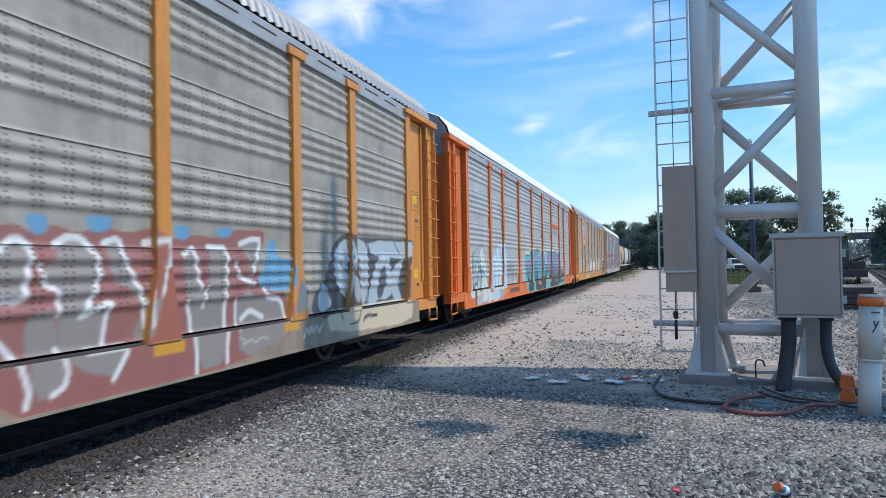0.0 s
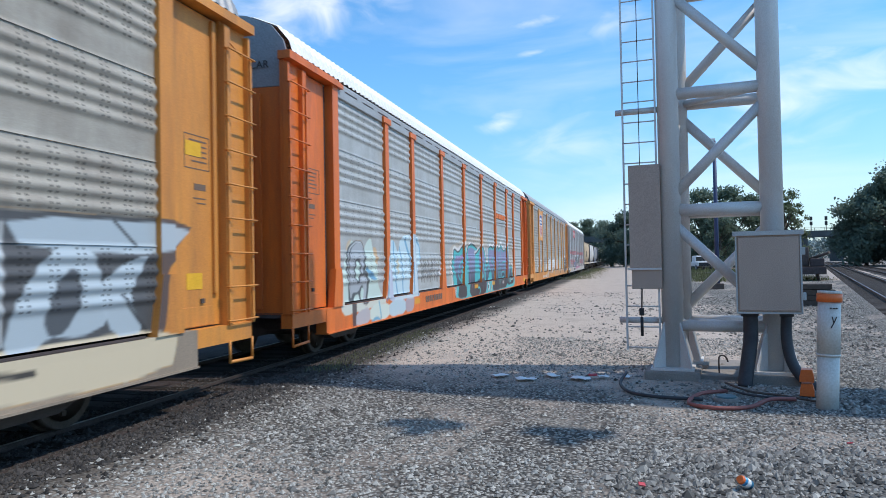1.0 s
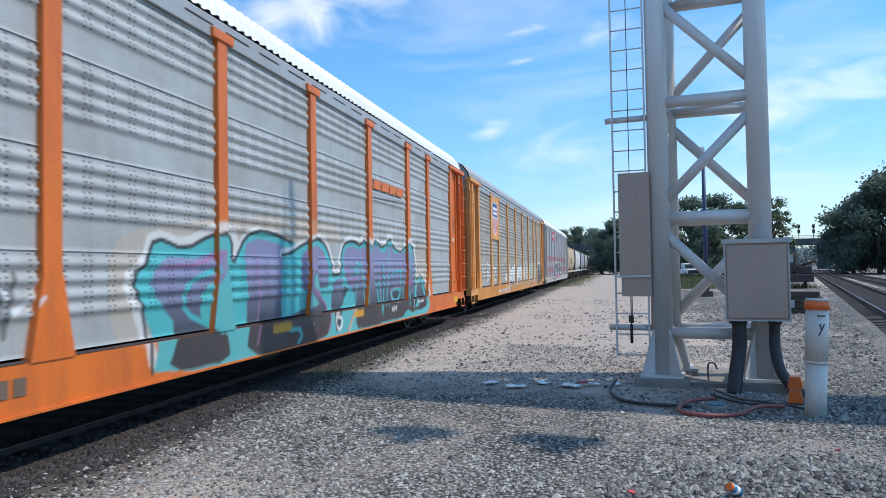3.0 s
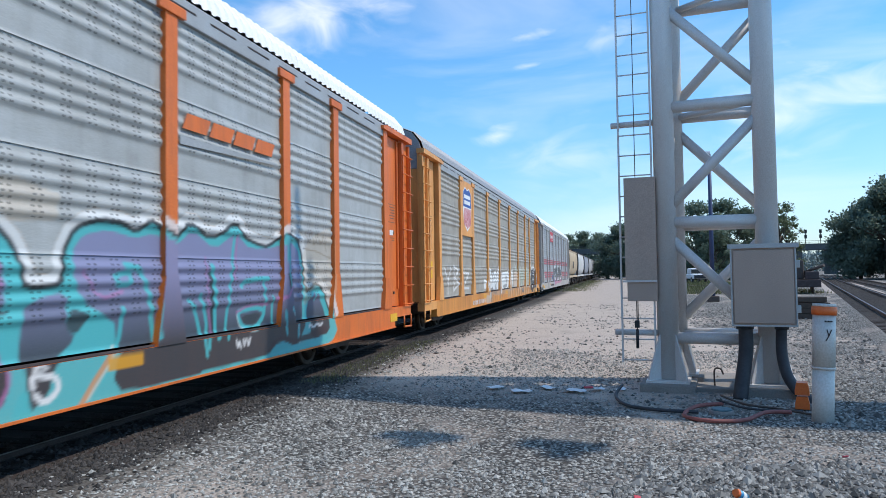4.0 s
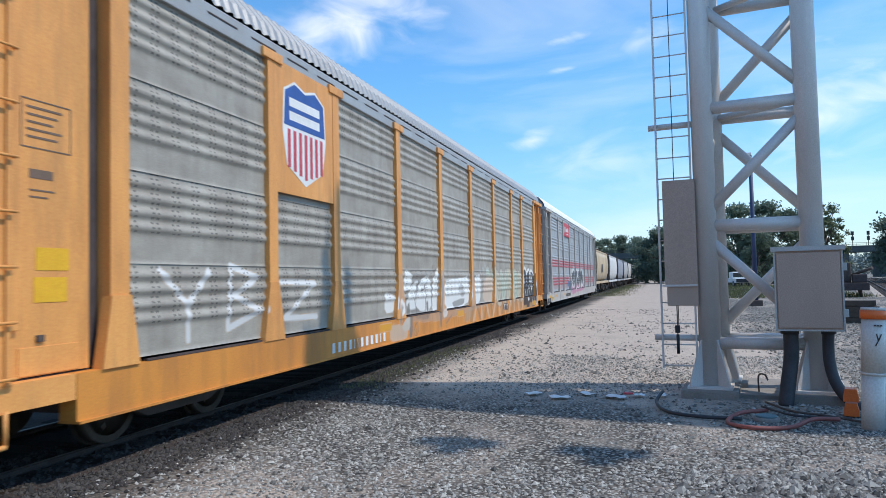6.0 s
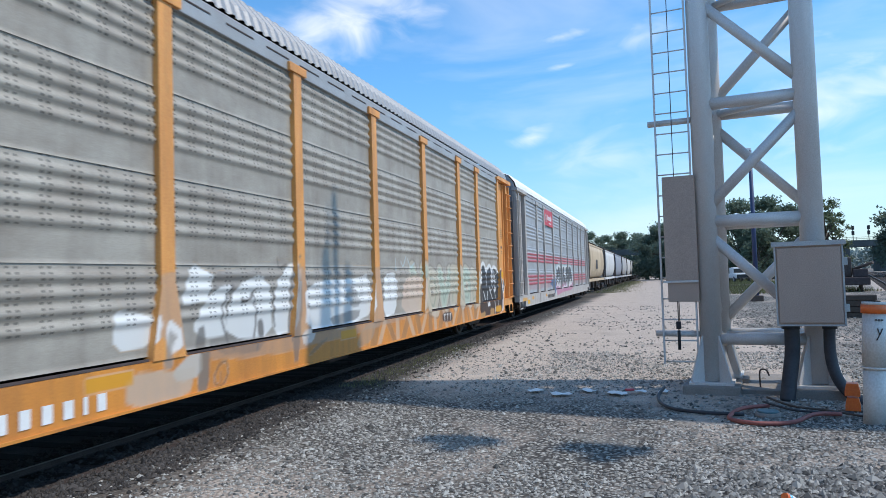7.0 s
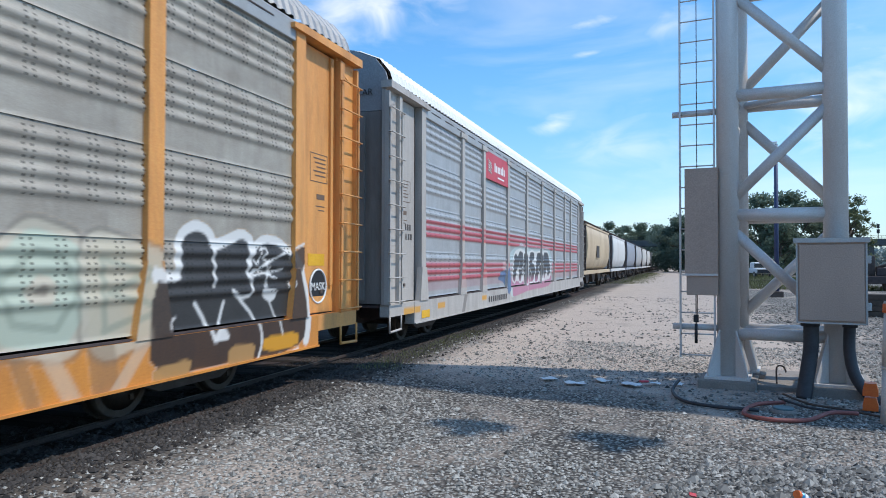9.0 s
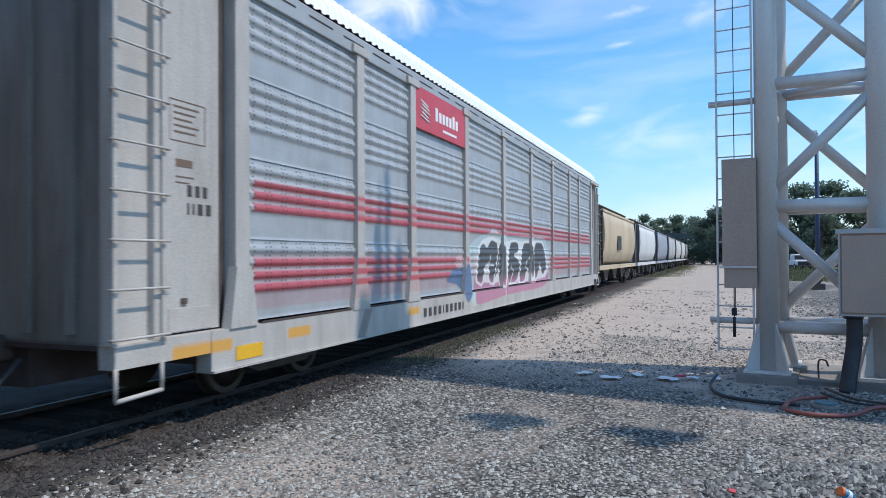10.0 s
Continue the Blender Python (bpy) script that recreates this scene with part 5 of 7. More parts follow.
    line(rgba, Y, Z, [(20.07, 0.84), (20.11, 0.73), (20.15, 0.83), (20.19, 0.73)], CHALK, 0.03, 0.95)
    line(rgba, Y, Z, [(20.25, 0.84), (20.28, 0.74), (20.31, 0.83)], CHALK, 0.03, 0.95)
    line(rgba, Y, Z, [(20.36, 0.83), (20.39, 0.74), (20.45, 0.85)], CHALK, 0.03, 0.95)
    line(rgba, Y, Z, [(22.39, 0.85), (22.43, 0.89), (22.56, 0.83), (22.70, 0.88), (22.84, 0.83), (22.94, 0.87)], CHALK, 0.035, 0.95)
    line(rgba, Y, Z, [(22.39, 2.42), (22.50, 2.25), (22.63, 2.48), (22.74, 2.18), (22.89, 2.48), (23.00, 2.21), (23.16, 2.44), (23.29, 2.13)], (0.06, 0.055, 0.05), 0.022, 0.75)
    line(rgba, Y, Z, [(22.34, 2.16), (22.92, 2.11), (23.47, 2.01)], (0.06, 0.055, 0.05), 0.022, 0.7)
    line(rgba, Y, Z, [(22.56, 1.88), (22.77, 1.73), (22.91, 1.92)], (0.10, 0.09, 0.08), 0.05, 0.4)
    fill(rgba, Y, Z, [(22.29, 2.23), (23.54, 2.63), (23.53, 1.16), (23.21, 1.29), (23.06, 1.50), (22.70, 1.50), (22.47, 1.22), (22.31, 1.23)], (0.55, 0.42, 0.27), 0.35)


def piece_white_a(rgba, Y, Z):
    fill(rgba, Y, Z, [(9.98, 1.88), (10.24, 2.00), (10.59, 1.83), (11.07, 1.89), (11.81, 1.99), (12.59, 2.04), (12.96, 1.83), (13.99, 1.99), (15.05, 1.97), (16.36, 1.93), (18.31, 1.83), (18.25, 0.93), (12.56, 0.72), (10.66, 0.79), (9.98, 1.03), (9.12, 1.31), (9.12, 1.74)], (0.34, 0.31, 0.27), 0.45)
    fill(rgba, Y, Z, [(10.67, 1.89), (11.15, 1.83), (11.81, 1.90), (11.79, 0.81), (10.58, 0.85), (10.59, 1.39)], (0.16, 0.148, 0.135), 0.5)
    fill(rgba, Y, Z, [(10.07, 1.55), (10.24, 1.96), (10.67, 1.83), (10.59, 1.67), (10.52, 1.48), (10.44, 1.51), (10.07, 1.47)], (0.76, 0.76, 0.73), 0.93)
    fill(rgba, Y, Z, [(10.44, 1.46), (10.70, 1.67), (11.07, 1.70), (10.86, 1.41), (10.98, 1.08), (10.44, 1.08), (10.24, 1.21)], (0.76, 0.76, 0.73), 0.93)
    fill(rgba, Y, Z, [(10.90, 1.40), (11.19, 1.71), (11.71, 1.83), (11.96, 1.64), (12.00, 0.98), (10.97, 1.03)], (0.76, 0.76, 0.73), 0.93)
    fill(rgba, Y, Z, [(11.19, 1.54), (11.37, 1.50), (11.61, 1.68), (11.51, 1.52), (11.23, 1.44)], (0.16, 0.148, 0.135), 0.93)
    fill(rgba, Y, Z, [(12.07, 1.70), (12.59, 2.03), (12.71, 1.87), (12.57, 1.00), (12.00, 0.97)], (0.76, 0.76, 0.73), 0.93)
    fill(rgba, Y, Z, [(12.89, 1.69), (14.85, 1.75), (15.35, 1.83), (15.63, 1.09), (14.29, 0.92), (12.81, 0.97)], (0.76, 0.76, 0.73), 0.93)
    fill(rgba, Y, Z, [(10.34, 1.20), (10.51, 1.24), (10.44, 0.45), (10.23, 0.46)], (0.16, 0.148, 0.135), 0.85)
    fill(rgba, Y, Z, [(11.62, 1.21), (11.75, 1.23), (11.79, 1.00), (11.71, 0.95), (11.64, 1.02)], (0.16, 0.148, 0.135), 0.9)
    fill(rgba, Y, Z, [(12.46, 1.83), (12.73, 1.90), (12.62, 0.57), (12.44, 0.56)], (0.16, 0.148, 0.135), 0.7)
    fill(rgba, Y, Z, [(12.89, 1.40), (13.08, 1.35), (12.95, 1.29)], (0.16, 0.148, 0.135), 0.8)
    fill(rgba, Y, Z, [(13.73, 1.13), (15.02, 1.21), (14.92, 1.04), (13.96, 0.95)], (0.16, 0.148, 0.135), 0.7)
    fill(rgba, Y, Z, [(14.30, 1.50), (14.75, 1.62), (15.03, 1.26), (14.65, 1.23)], (0.16, 0.148, 0.135), 0.5)
    fill(rgba, Y, Z, [(16.12, 1.83), (16.86, 1.83), (16.82, 1.02), (16.12, 0.96)], (0.76, 0.76, 0.73), 0.93)
    fill(rgba, Y, Z, [(17.25, 1.68), (17.84, 1.78), (18.63, 1.72), (18.58, 0.97), (17.08, 1.00)], (0.62, 0.47, 0.36), 0.8)
    line(rgba, Y, Z, [(11.06, 1.69), (10.78, 1.41), (10.97, 0.91)], (0.16, 0.148, 0.135), 0.03, 0.95)
    line(rgba, Y, Z, [(11.51, 1.59), (11.60, 1.24), (11.50, 0.85)], (0.16, 0.148, 0.135), 0.03, 0.95)
    line(rgba, Y, Z, [(12.01, 1.60), (12.06, 1.11)], (0.16, 0.148, 0.135), 0.03, 0.95)
    line(rgba, Y, Z, [(12.71, 2.12), (12.52, 1.69), (12.42, 0.87)], (0.16, 0.148, 0.135), 0.02, 0.95)
    line(rgba, Y, Z, [(12.16, 2.05), (12.18, 1.90), (12.41, 1.96)], (0.10, 0.09, 0.08), 0.02, 0.95)
    fill(rgba, Y, Z, [(9.03, 1.49), (9.36, 1.45), (9.63, 1.36), (9.57, 1.08), (9.03, 1.07)], (0.76, 0.76, 0.73), 0.93)
    fill(rgba, Y, Z, [(9.68, 1.16), (9.74, 1.37), (10.04, 1.23), (10.01, 1.03), (9.74, 0.97)], (0.76, 0.76, 0.73), 0.93)
    fill(rgba, Y, Z, [(10.10, 0.94), (10.34, 0.96), (10.33, 0.68), (9.92, 0.65), (9.80, 0.77)], (0.50, 0.48, 0.43), 0.93)
    fill(rgba, Y, Z, [(9.74, 1.25), (9.92, 1.16), (9.80, 1.06), (9.83, 0.81), (9.66, 0.84)], (0.28, 0.26, 0.23), 0.8)
    fill(rgba, Y, Z, [(9.12, 0.86), (10.04, 0.78), (10.23, 0.80), (10.10, 0.47), (9.12, 0.50)], (0.50, 0.44, 0.36), 0.7)
    fill(rgba, Y, Z, [(10.51, 1.05), (10.40, 0.46), (10.23, 0.44), (10.30, 0.99)], (0.22, 0.18, 0.14), 0.6)
    line(rgba, Y, Z, [(10.66, 0.76), (10.81, 0.79), (10.85, 0.65), (10.73, 0.50), (10.58, 0.53), (10.55, 0.64), (10.66, 0.76)], (0.14, 0.10, 0.07), 0.025, 0.8)
    line(rgba, Y, Z, [(10.69, 0.67), (10.69, 0.55)], (0.14, 0.10, 0.07), 0.02, 0.8)
    fill(rgba, Y, Z, [(13.28, 0.78), (13.64, 0.84), (13.07, 0.62), (12.87, 0.61)], (0.16, 0.148, 0.135), 0.5)
    fill(rgba, Y, Z, [(12.69, 0.99), (13.21, 1.01), (13.07, 0.80), (12.75, 0.77)], (0.76, 0.76, 0.73), 0.6)
    fill(rgba, Y, Z, [(14.92, 0.87), (15.63, 0.95), (15.30, 0.57), (14.62, 0.55)], (0.36, 0.28, 0.20), 0.6)
    line(rgba, Y, Z, [(16.82, 2.14), (16.86, 1.89)], (0.45, 0.58, 0.62), 0.025, 0.95)
    line(rgba, Y, Z, [(17.14, 2.07), (17.27, 1.94), (17.48, 2.18)], (0.45, 0.58, 0.62), 0.025, 0.95)
    line(rgba, Y, Z, [(17.56, 2.14), (17.76, 1.94), (18.00, 2.04)], (0.45, 0.58, 0.62), 0.025, 0.95)


def piece_black(rgba, Y, Z):
    line(rgba, Y, Z, [(23.60, 1.57), (23.87, 1.55), (24.09, 1.50), (24.06, 1.69), (24.06, 1.87), (24.15, 2.02), (24.35, 2.10), (24.56, 2.05), (24.67, 1.89), (24.92, 1.94), (25.23, 2.05), (25.43, 1.96), (25.38, 1.68), (25.34, 1.55), (25.46, 1.85), (25.73, 1.99), (26.07, 1.97), (26.37, 1.80), (26.56, 1.61), (26.73, 1.28), (26.79, 0.95), (26.71, 0.62)], CHALK, 0.14, 0.96)
    fill(rgba, Y, Z, [(23.99, 1.74), (24.06, 2.01), (24.38, 2.12), (24.58, 2.07), (24.73, 1.91), (24.64, 1.84), (24.16, 1.87), (24.10, 1.51), (24.01, 1.58)], CHALK, 0.93)
    fill(rgba, Y, Z, [(23.56, 1.52), (24.09, 1.49), (24.10, 1.69), (24.09, 1.87), (24.18, 2.00), (24.37, 2.06), (24.54, 2.02), (24.63, 1.84), (24.67, 1.84), (24.96, 1.90), (25.23, 2.01), (25.38, 1.95), (25.34, 1.68), (25.36, 1.57), (25.48, 1.83), (25.73, 1.96), (26.07, 1.94), (26.35, 1.77), (26.52, 1.60), (26.67, 1.29), (26.73, 0.96), (26.64, 0.58), (25.98, 0.48), (24.80, 0.53), (23.57, 0.50)], INK, 0.97)
    fill(rgba, Y, Z, [(26.30, 1.82), (26.68, 1.97), (26.73, 1.77), (26.58, 1.56), (26.49, 1.62)], INK, 0.93)
    line(rgba, Y, Z, [(25.34, 1.54), (25.98, 1.77), (26.70, 1.99)], CHALK, 0.03, 0.95)
    line(rgba, Y, Z, [(26.70, 1.99), (26.75, 1.77), (26.58, 1.56)], CHALK, 0.03, 0.95)
    line(rgba, Y, Z, [(25.40, 1.53), (26.16, 1.62)], CHALK, 0.022, 0.95)
    line(rgba, Y, Z, [(25.45, 1.62), (25.98, 1.50)], CHALK, 0.022, 0.95)
    line(rgba, Y, Z, [(25.73, 1.68), (25.88, 1.50)], CHALK, 0.02, 0.95)
    line(rgba, Y, Z, [(25.83, 1.65), (25.73, 1.48)], CHALK, 0.02, 0.95)
    line(rgba, Y, Z, [(25.66, 1.90), (25.60, 1.73), (25.51, 1.67), (25.48, 1.74)], CHALK, 0.022, 0.95)
    line(rgba, Y, Z, [(25.62, 1.86), (25.76, 1.90), (25.78, 1.82), (25.65, 1.77), (25.81, 1.71)], CHALK, 0.022, 0.95)
    fill(rgba, Y, Z, [(25.65, 1.37), (26.04, 1.35), (26.00, 1.23), (25.86, 1.18), (25.70, 1.25)], CHALK, 0.93)
    line(rgba, Y, Z, [(25.86, 1.18), (26.00, 0.96), (26.10, 0.73)], CHALK, 0.025, 0.95)
    line(rgba, Y, Z, [(25.75, 1.46), (25.80, 1.41), (25.73, 1.40)], CHALK, 0.02, 0.95)
    line(rgba, Y, Z, [(24.34, 1.24), (24.50, 1.05), (24.63, 0.81)], CHALK, 0.045, 0.95)
    line(rgba, Y, Z, [(24.87, 1.23), (24.77, 1.01), (24.67, 0.81)], CHALK, 0.04, 0.95)
    fill(rgba, Y, Z, [(24.57, 0.80), (24.94, 0.78), (24.75, 1.01)], CHALK, 0.93)
    line(rgba, Y, Z, [(25.02, 1.36), (25.18, 1.27), (25.43, 1.30), (25.46, 1.45), (25.34, 1.56), (25.34, 1.73)], CHALK, 0.04, 0.95)
    line(rgba, Y, Z, [(25.18, 1.26), (25.45, 1.06), (25.58, 0.84), (25.58, 0.66), (25.49, 0.47)], CHALK, 0.035, 0.95)
    line(rgba, Y, Z, [(24.66, 1.89), (24.68, 1.44)], CHALK, 0.04, 0.95)
    fill(rgba, Y, Z, [(23.87, 1.08), (24.07, 1.14), (23.92, 1.01), (23.87, 0.99)], CHALK, 0.93)
    line(rgba, Y, Z, [(26.77, 1.02), (26.77, 0.82), (26.69, 0.58)], CHALK, 0.02, 0.95)
    line(rgba, Y, Z, [(26.30, 1.37), (26.35, 1.41), (26.31, 1.43)], CHALK, 0.02, 0.95)
    fill(rgba, Y, Z, [(24.89, 0.71), (25.45, 0.71), (25.38, 0.45), (24.86, 0.46)], (0.42, 0.24, 0.09), 0.93)
    fill(rgba, Y, Z, [(23.61, 0.62), (24.22, 0.67), (24.17, 0.47), (23.61, 0.47)], (0.42, 0.24, 0.09), 0.93)
    fill(rgba, Y, Z, [(25.63, 0.75), (26.50, 0.75), (26.50, 0.54), (25.57, 0.56)], (0.64, 0.30, 0.02), 0.97)
    line(rgba, Y, Z, [(25.98, 0.48), (26.25, 0.46), (26.49, 0.51)], CHALK, 0.035, 0.95)


def piece_pink(rgba, Y, Z):
    fill(rgba, Y, Z, [(9.89, 1.53), (9.98, 1.91), (10.58, 2.17), (11.60, 2.31), (11.93, 2.46), (12.42, 2.29), (14.38, 2.30), (17.56, 2.35), (18.14, 1.99), (18.37, 1.25), (17.11, 0.91), (13.17, 0.83), (10.76, 0.67), (10.15, 0.58), (9.88, 1.04)], (0.50, 0.66, 0.66), 0.5)
    fill(rgba, Y, Z, [(8.55, 1.21), (8.89, 1.43), (9.90, 1.60), (10.05, 1.41), (10.15, 0.90), (9.76, 0.67), (9.40, 1.12)], (0.07, 0.15, 0.28), 0.93)
    fill(rgba, Y, Z, [(9.17, 1.78), (9.60, 1.81), (9.67, 1.48), (9.16, 1.45)], (0.62, 0.50, 0.48), 0.5)
    fill(rgba, Y, Z, [(10.27, 0.64), (10.44, 1.40), (13.19, 1.38), (17.94, 1.35), (18.10, 0.97), (16.72, 0.75), (13.17, 0.75), (10.76, 0.63)], PINK_WASH, 0.9)
    fill(rgba, Y, Z, [(10.44, 1.14), (10.62, 1.91), (11.14, 2.16), (11.88, 2.23), (12.67, 2.14), (12.75, 1.06)], CHALK, 0.9)
    fill(rgba, Y, Z, [(12.83, 1.94), (13.21, 2.17), (14.68, 2.15), (17.16, 2.25), (17.63, 1.99), (18.10, 1.07), (15.64, 1.00), (12.80, 1.03)], CHALK, 0.9)
    rimmed(rgba, Y, Z, [(10.56, 1.20), (10.79, 1.92), (11.14, 2.05), (11.40, 1.92), (11.78, 2.15), (12.36, 2.05), (12.04, 1.09), (11.57, 1.10), (11.49, 1.58), (11.13, 1.52), (11.03, 1.06)], INK_ROSE, CHALK, 0.11)
    rimmed(rgba, Y, Z, [(11.95, 1.09), (12.47, 2.11), (12.88, 1.94), (12.85, 0.99), (12.44, 1.00), (12.35, 1.50)], INK_ROSE, CHALK, 0.11)
    rimmed(rgba, Y, Z, [(13.12, 1.05), (13.37, 2.09), (14.25, 2.14), (14.36, 1.88), (13.65, 1.79), (14.48, 1.56), (14.10, 1.02)], INK_ROSE, CHALK, 0.11)
    rimmed(rgba, Y, Z, [(14.34, 1.01), (14.75, 2.09), (15.68, 2.14), (16.01, 1.46), (15.64, 1.05), (15.25, 1.47), (14.97, 1.02)], INK_ROSE, CHALK, 0.11)
    rimmed(rgba, Y, Z, [(15.92, 1.04), (16.17, 2.14), (17.32, 2.17), (17.78, 1.44), (17.28, 1.09), (16.83, 1.54), (16.51, 1.07)], INK_ROSE, CHALK, 0.11)
    line(rgba, Y, Z, [(11.68, 1.76), (11.49, 1.52), (11.86, 1.51)], CHALK, 0.035, 0.95)
    line(rgba, Y, Z, [(12.41, 1.72), (12.14, 1.08)], CHALK, 0.03, 0.95)
    line(rgba, Y, Z, [(13.47, 1.49), (13.75, 1.30), (13.46, 1.04)], CHALK, 0.035, 0.95)
    line(rgba, Y, Z, [(15.53, 1.72), (14.98, 1.47), (15.38, 1.30)], CHALK, 0.035, 0.95)
    line(rgba, Y, Z, [(16.75, 1.54), (16.97, 1.27)], CHALK, 0.03, 0.95)
    line(rgba, Y, Z, [(12.83, 2.16), (12.79, 0.70)], CHALK, 0.04, 0.95)


def graffiti_red(rgba, Y, Z):
    piece_red(rgba, Y, Z)
    piece_silver(rgba, Y, Z)
    reflectors(rgba, Y, Z, ((18.48, 18.98), (21.18, 21.62)), 0.86)


def graffiti_teal(rgba, Y, Z):
    piece_pale(rgba, Y, Z)
    rows = word_strokes("WNWNW", 7.5, 9.4, 1.2, 1.75, 0.03, 5)
    lay(rgba, (0.05, 0.05, 0.055), 0.75 * band(near(Y, Z, rows), -1, 0.03, 0.02))
    piece_teal_c(rgba, Y, Z)
    piece_teal_a(rgba, Y, Z)
    piece_teal_b(rgba, Y, Z)
    reflectors(rgba, Y, Z, ((6.75, 7.23),), 0.74)
    reflectors(rgba, Y, Z, ((14.12, 14.75), (17.6, 18.15)), 0.83)


def graffiti_white(rgba, Y, Z):
    rows = word_strokes("YB", 2.5, 4.7, 1.12, 1.9, 0.06, 4) + word_strokes("Z", 5.0, 6.3, 1.2, 1.75, 0.06, 7)
    lay(rgba, (0.68, 0.67, 0.65), 0.92 * band(near(Y, Z, rows), -1, 0.045, 0.02))
    fill(rgba, Y, Z, [(16.2, 1.0), (24.0, 1.0), (24.0, 1.75), (22.0, 1.9), (18.0, 1.85), (16.2, 1.7)], (0.46, 0.38, 0.28), 0.35)
    for k, letter in enumerate(word_letters("UOVROB", 17.6, 23.9, 1.10, 1.78, 0.07, 23)):
        d = near(Y, Z, letter)
        lay(rgba, (0.16, 0.14, 0.11), 0.5 * np.clip((0.33 - d) / 0.04, 0, 1))
        lay(rgba, (0.60, 0.54, 0.42), 0.65 * np.clip((0.28 - d) / 0.03, 0, 1))
        lay(rgba, ((0.40, 0.52, 0.42), (0.50, 0.45, 0.33))[k % 2], 0.6 * np.clip((0.20 - d) / 0.03, 0, 1))
        lay(rgba, (0.24, 0.28, 0.22), 0.6 * np.clip((0.05 - d) / 0.03, 0, 1))
    for y in np.arange(15.5, 23.5, 0.83):
        lay(rgba, (0.20, 0.14, 0.09), 0.5 * np.clip((0.98 - Z) / 0.03, 0, 1) * band(np.abs(Y - y - 0.9 * (Z - 0.7) * math.sin(y * 3)), -1, 0.07 + 0.10 * abs(math.sin(y * 1.7)), 0.03))
        lay(rgba, (0.58, 0.50, 0.39), 0.5 * np.clip((0.98 - Z) / 0.03, 0, 1) * band(np.abs(Y - y - 0.35 - 0.9 * (Z - 0.7) * math.sin(y * 5)), -1, 0.10, 0.03))
    piece_white_a(rgba, Y, Z)
    piece_black(rgba, Y, Z)
    reflectors(rgba, Y, Z, ((8.61, 9.22), (14.03, 14.65)), 0.81)
    fill(rgba, Y, Z, [(19.8, 0.62), (20.65, 0.62), (20.6, 0.86), (19.75, 0.86)], INK)
    for y in (19.95, 20.2, 20.45):
        line(rgba, Y, Z, [(y - 0.06, 0.80), (y + 0.07, 0.80), (y, 0.80), (y, 0.67)], CHALK, 0.03)


def graffiti_pink(rgba, Y, Z):
    # factory stripes on the ribs, then one piece of graffiti
    for z0, z1 in ((2.26, 2.64), (1.10, 1.745)):
        crest = np.clip(rib_height(Z) * 3.0 - 0.15, 0, 1)
        lay(rgba, (0.46, 0.05, 0.065), 0.92 * band(Z, z0, z1, 0.02) * np.maximum(crest, 0.25) * band(np.abs(Y - LEN / 2), -1, 12.05))
    piece_pink(rgba, Y, Z)
    lay(rgba, (0.12, 0.10, 0.09), 0.6 * band(np.abs(Y - 4.9 - 0.6 * (Z - 0.7)), -1, 0.13, 0.03) * (Z < 0.92))
    reflectors(rgba, Y, Z, ((0.77, 1.70), (2.80, 3.33), (6.55, 7.03)), 0.76)


def reflectors(rgba, Y, Z, spans, z):
    """Yellow reflective strips on the sill, left bare by the sprayers."""
    for a, b in spans:
        lay(rgba, (0.66, 0.31, 0.02), 0.9 * band(Y, a, b, 0.02) * band(Z, z - 0.07, z + 0.07, 0.02))


def rib_height(z):
    """0 to 1: four rounded ribs in the upper part of each tier, flat below."""
    u = (np.asarray(z) - TIERS[0]) / 0.955
    f = u - np.floor(u)
    return np.where((f > 0.31) & (f < 0.955), 0.5 - 0.5 * np.cos((f - 0.31) / 0.645 * 4 * 2 * np.pi), 0.0)


def sheet(name, y0, y1, dy, zs, depth, material, parent, paint, side=1, label=""):
    """A painted upright sheet; depth gives its outward place at each height."""
    ny = max(2, int((y1 - y0) / dy) + 1)
    ys = np.linspace(y0, y1, ny)
    zs = np.asarray(zs)
    Z, Y = np.meshgrid(zs, ys, indexing="ij")
    X = np.repeat(depth(zs)[:, None], ny, 1)
    verts = np.stack((X * side, Y, Z), -1).reshape(-1, 3)
    r, c = np.meshgrid(np.arange(len(zs) - 1), np.arange(ny - 1), indexing="ij")
    k = (r * ny + c).ravel()
    faces = np.stack((k, k + 1, k + ny + 1, k + ny), 1)
    ob = raw(name, verts.tolist(), faces.tolist(), material, parent, True)
    rgba = np.zeros((*Y.shape, 4))
    if paint is not None:
        paint(rgba, Y, Z)
    at = ob.data.color_attributes.new("paint", "FLOAT_COLOR", "POINT")
    at.data.foreach_set("color", rgba.reshape(-1).astype(np.float32))
    if label:
        tagged(ob, label)
    return ob


def painted_solid(name, rows, material, parent, paint, label="", dy=0.03, dz=0.03):
    """A boxy bar (x0, x1, y0, y1, z0, z1) whose outer face carries the graffiti."""
    x0, x1, y0, y1, z0, z1 = rows
    ob = sheet(name, y0, y1, dy, np.linspace(z0, z1, max(2, int((z1 - z0) / dz) + 1)), lambda z: np.full(z.shape, x1), material, parent, paint, 1, label)
    me = ob.data
    bm = bmesh.new()
    bm.from_mesh(me)
    box(bm, x0, x1 - 0.004, y0, y1, z0, z1)
    bm.to_mesh(me)
    bm.free()
    data = me.color_attributes["paint"].data
    for k in range(len(data) - 8, len(data)):      # the body behind stays unpainted
        data[k].color = (0, 0, 0, 0)
    return ob


def taper(ob, y, z, height, share):
    """Narrows a post's foot upwards about y."""
    for v in ob.data.vertices:
        v.co.y = y + (v.co.y - y) * (1 - share * (v.co.z - z) / height)
    return ob


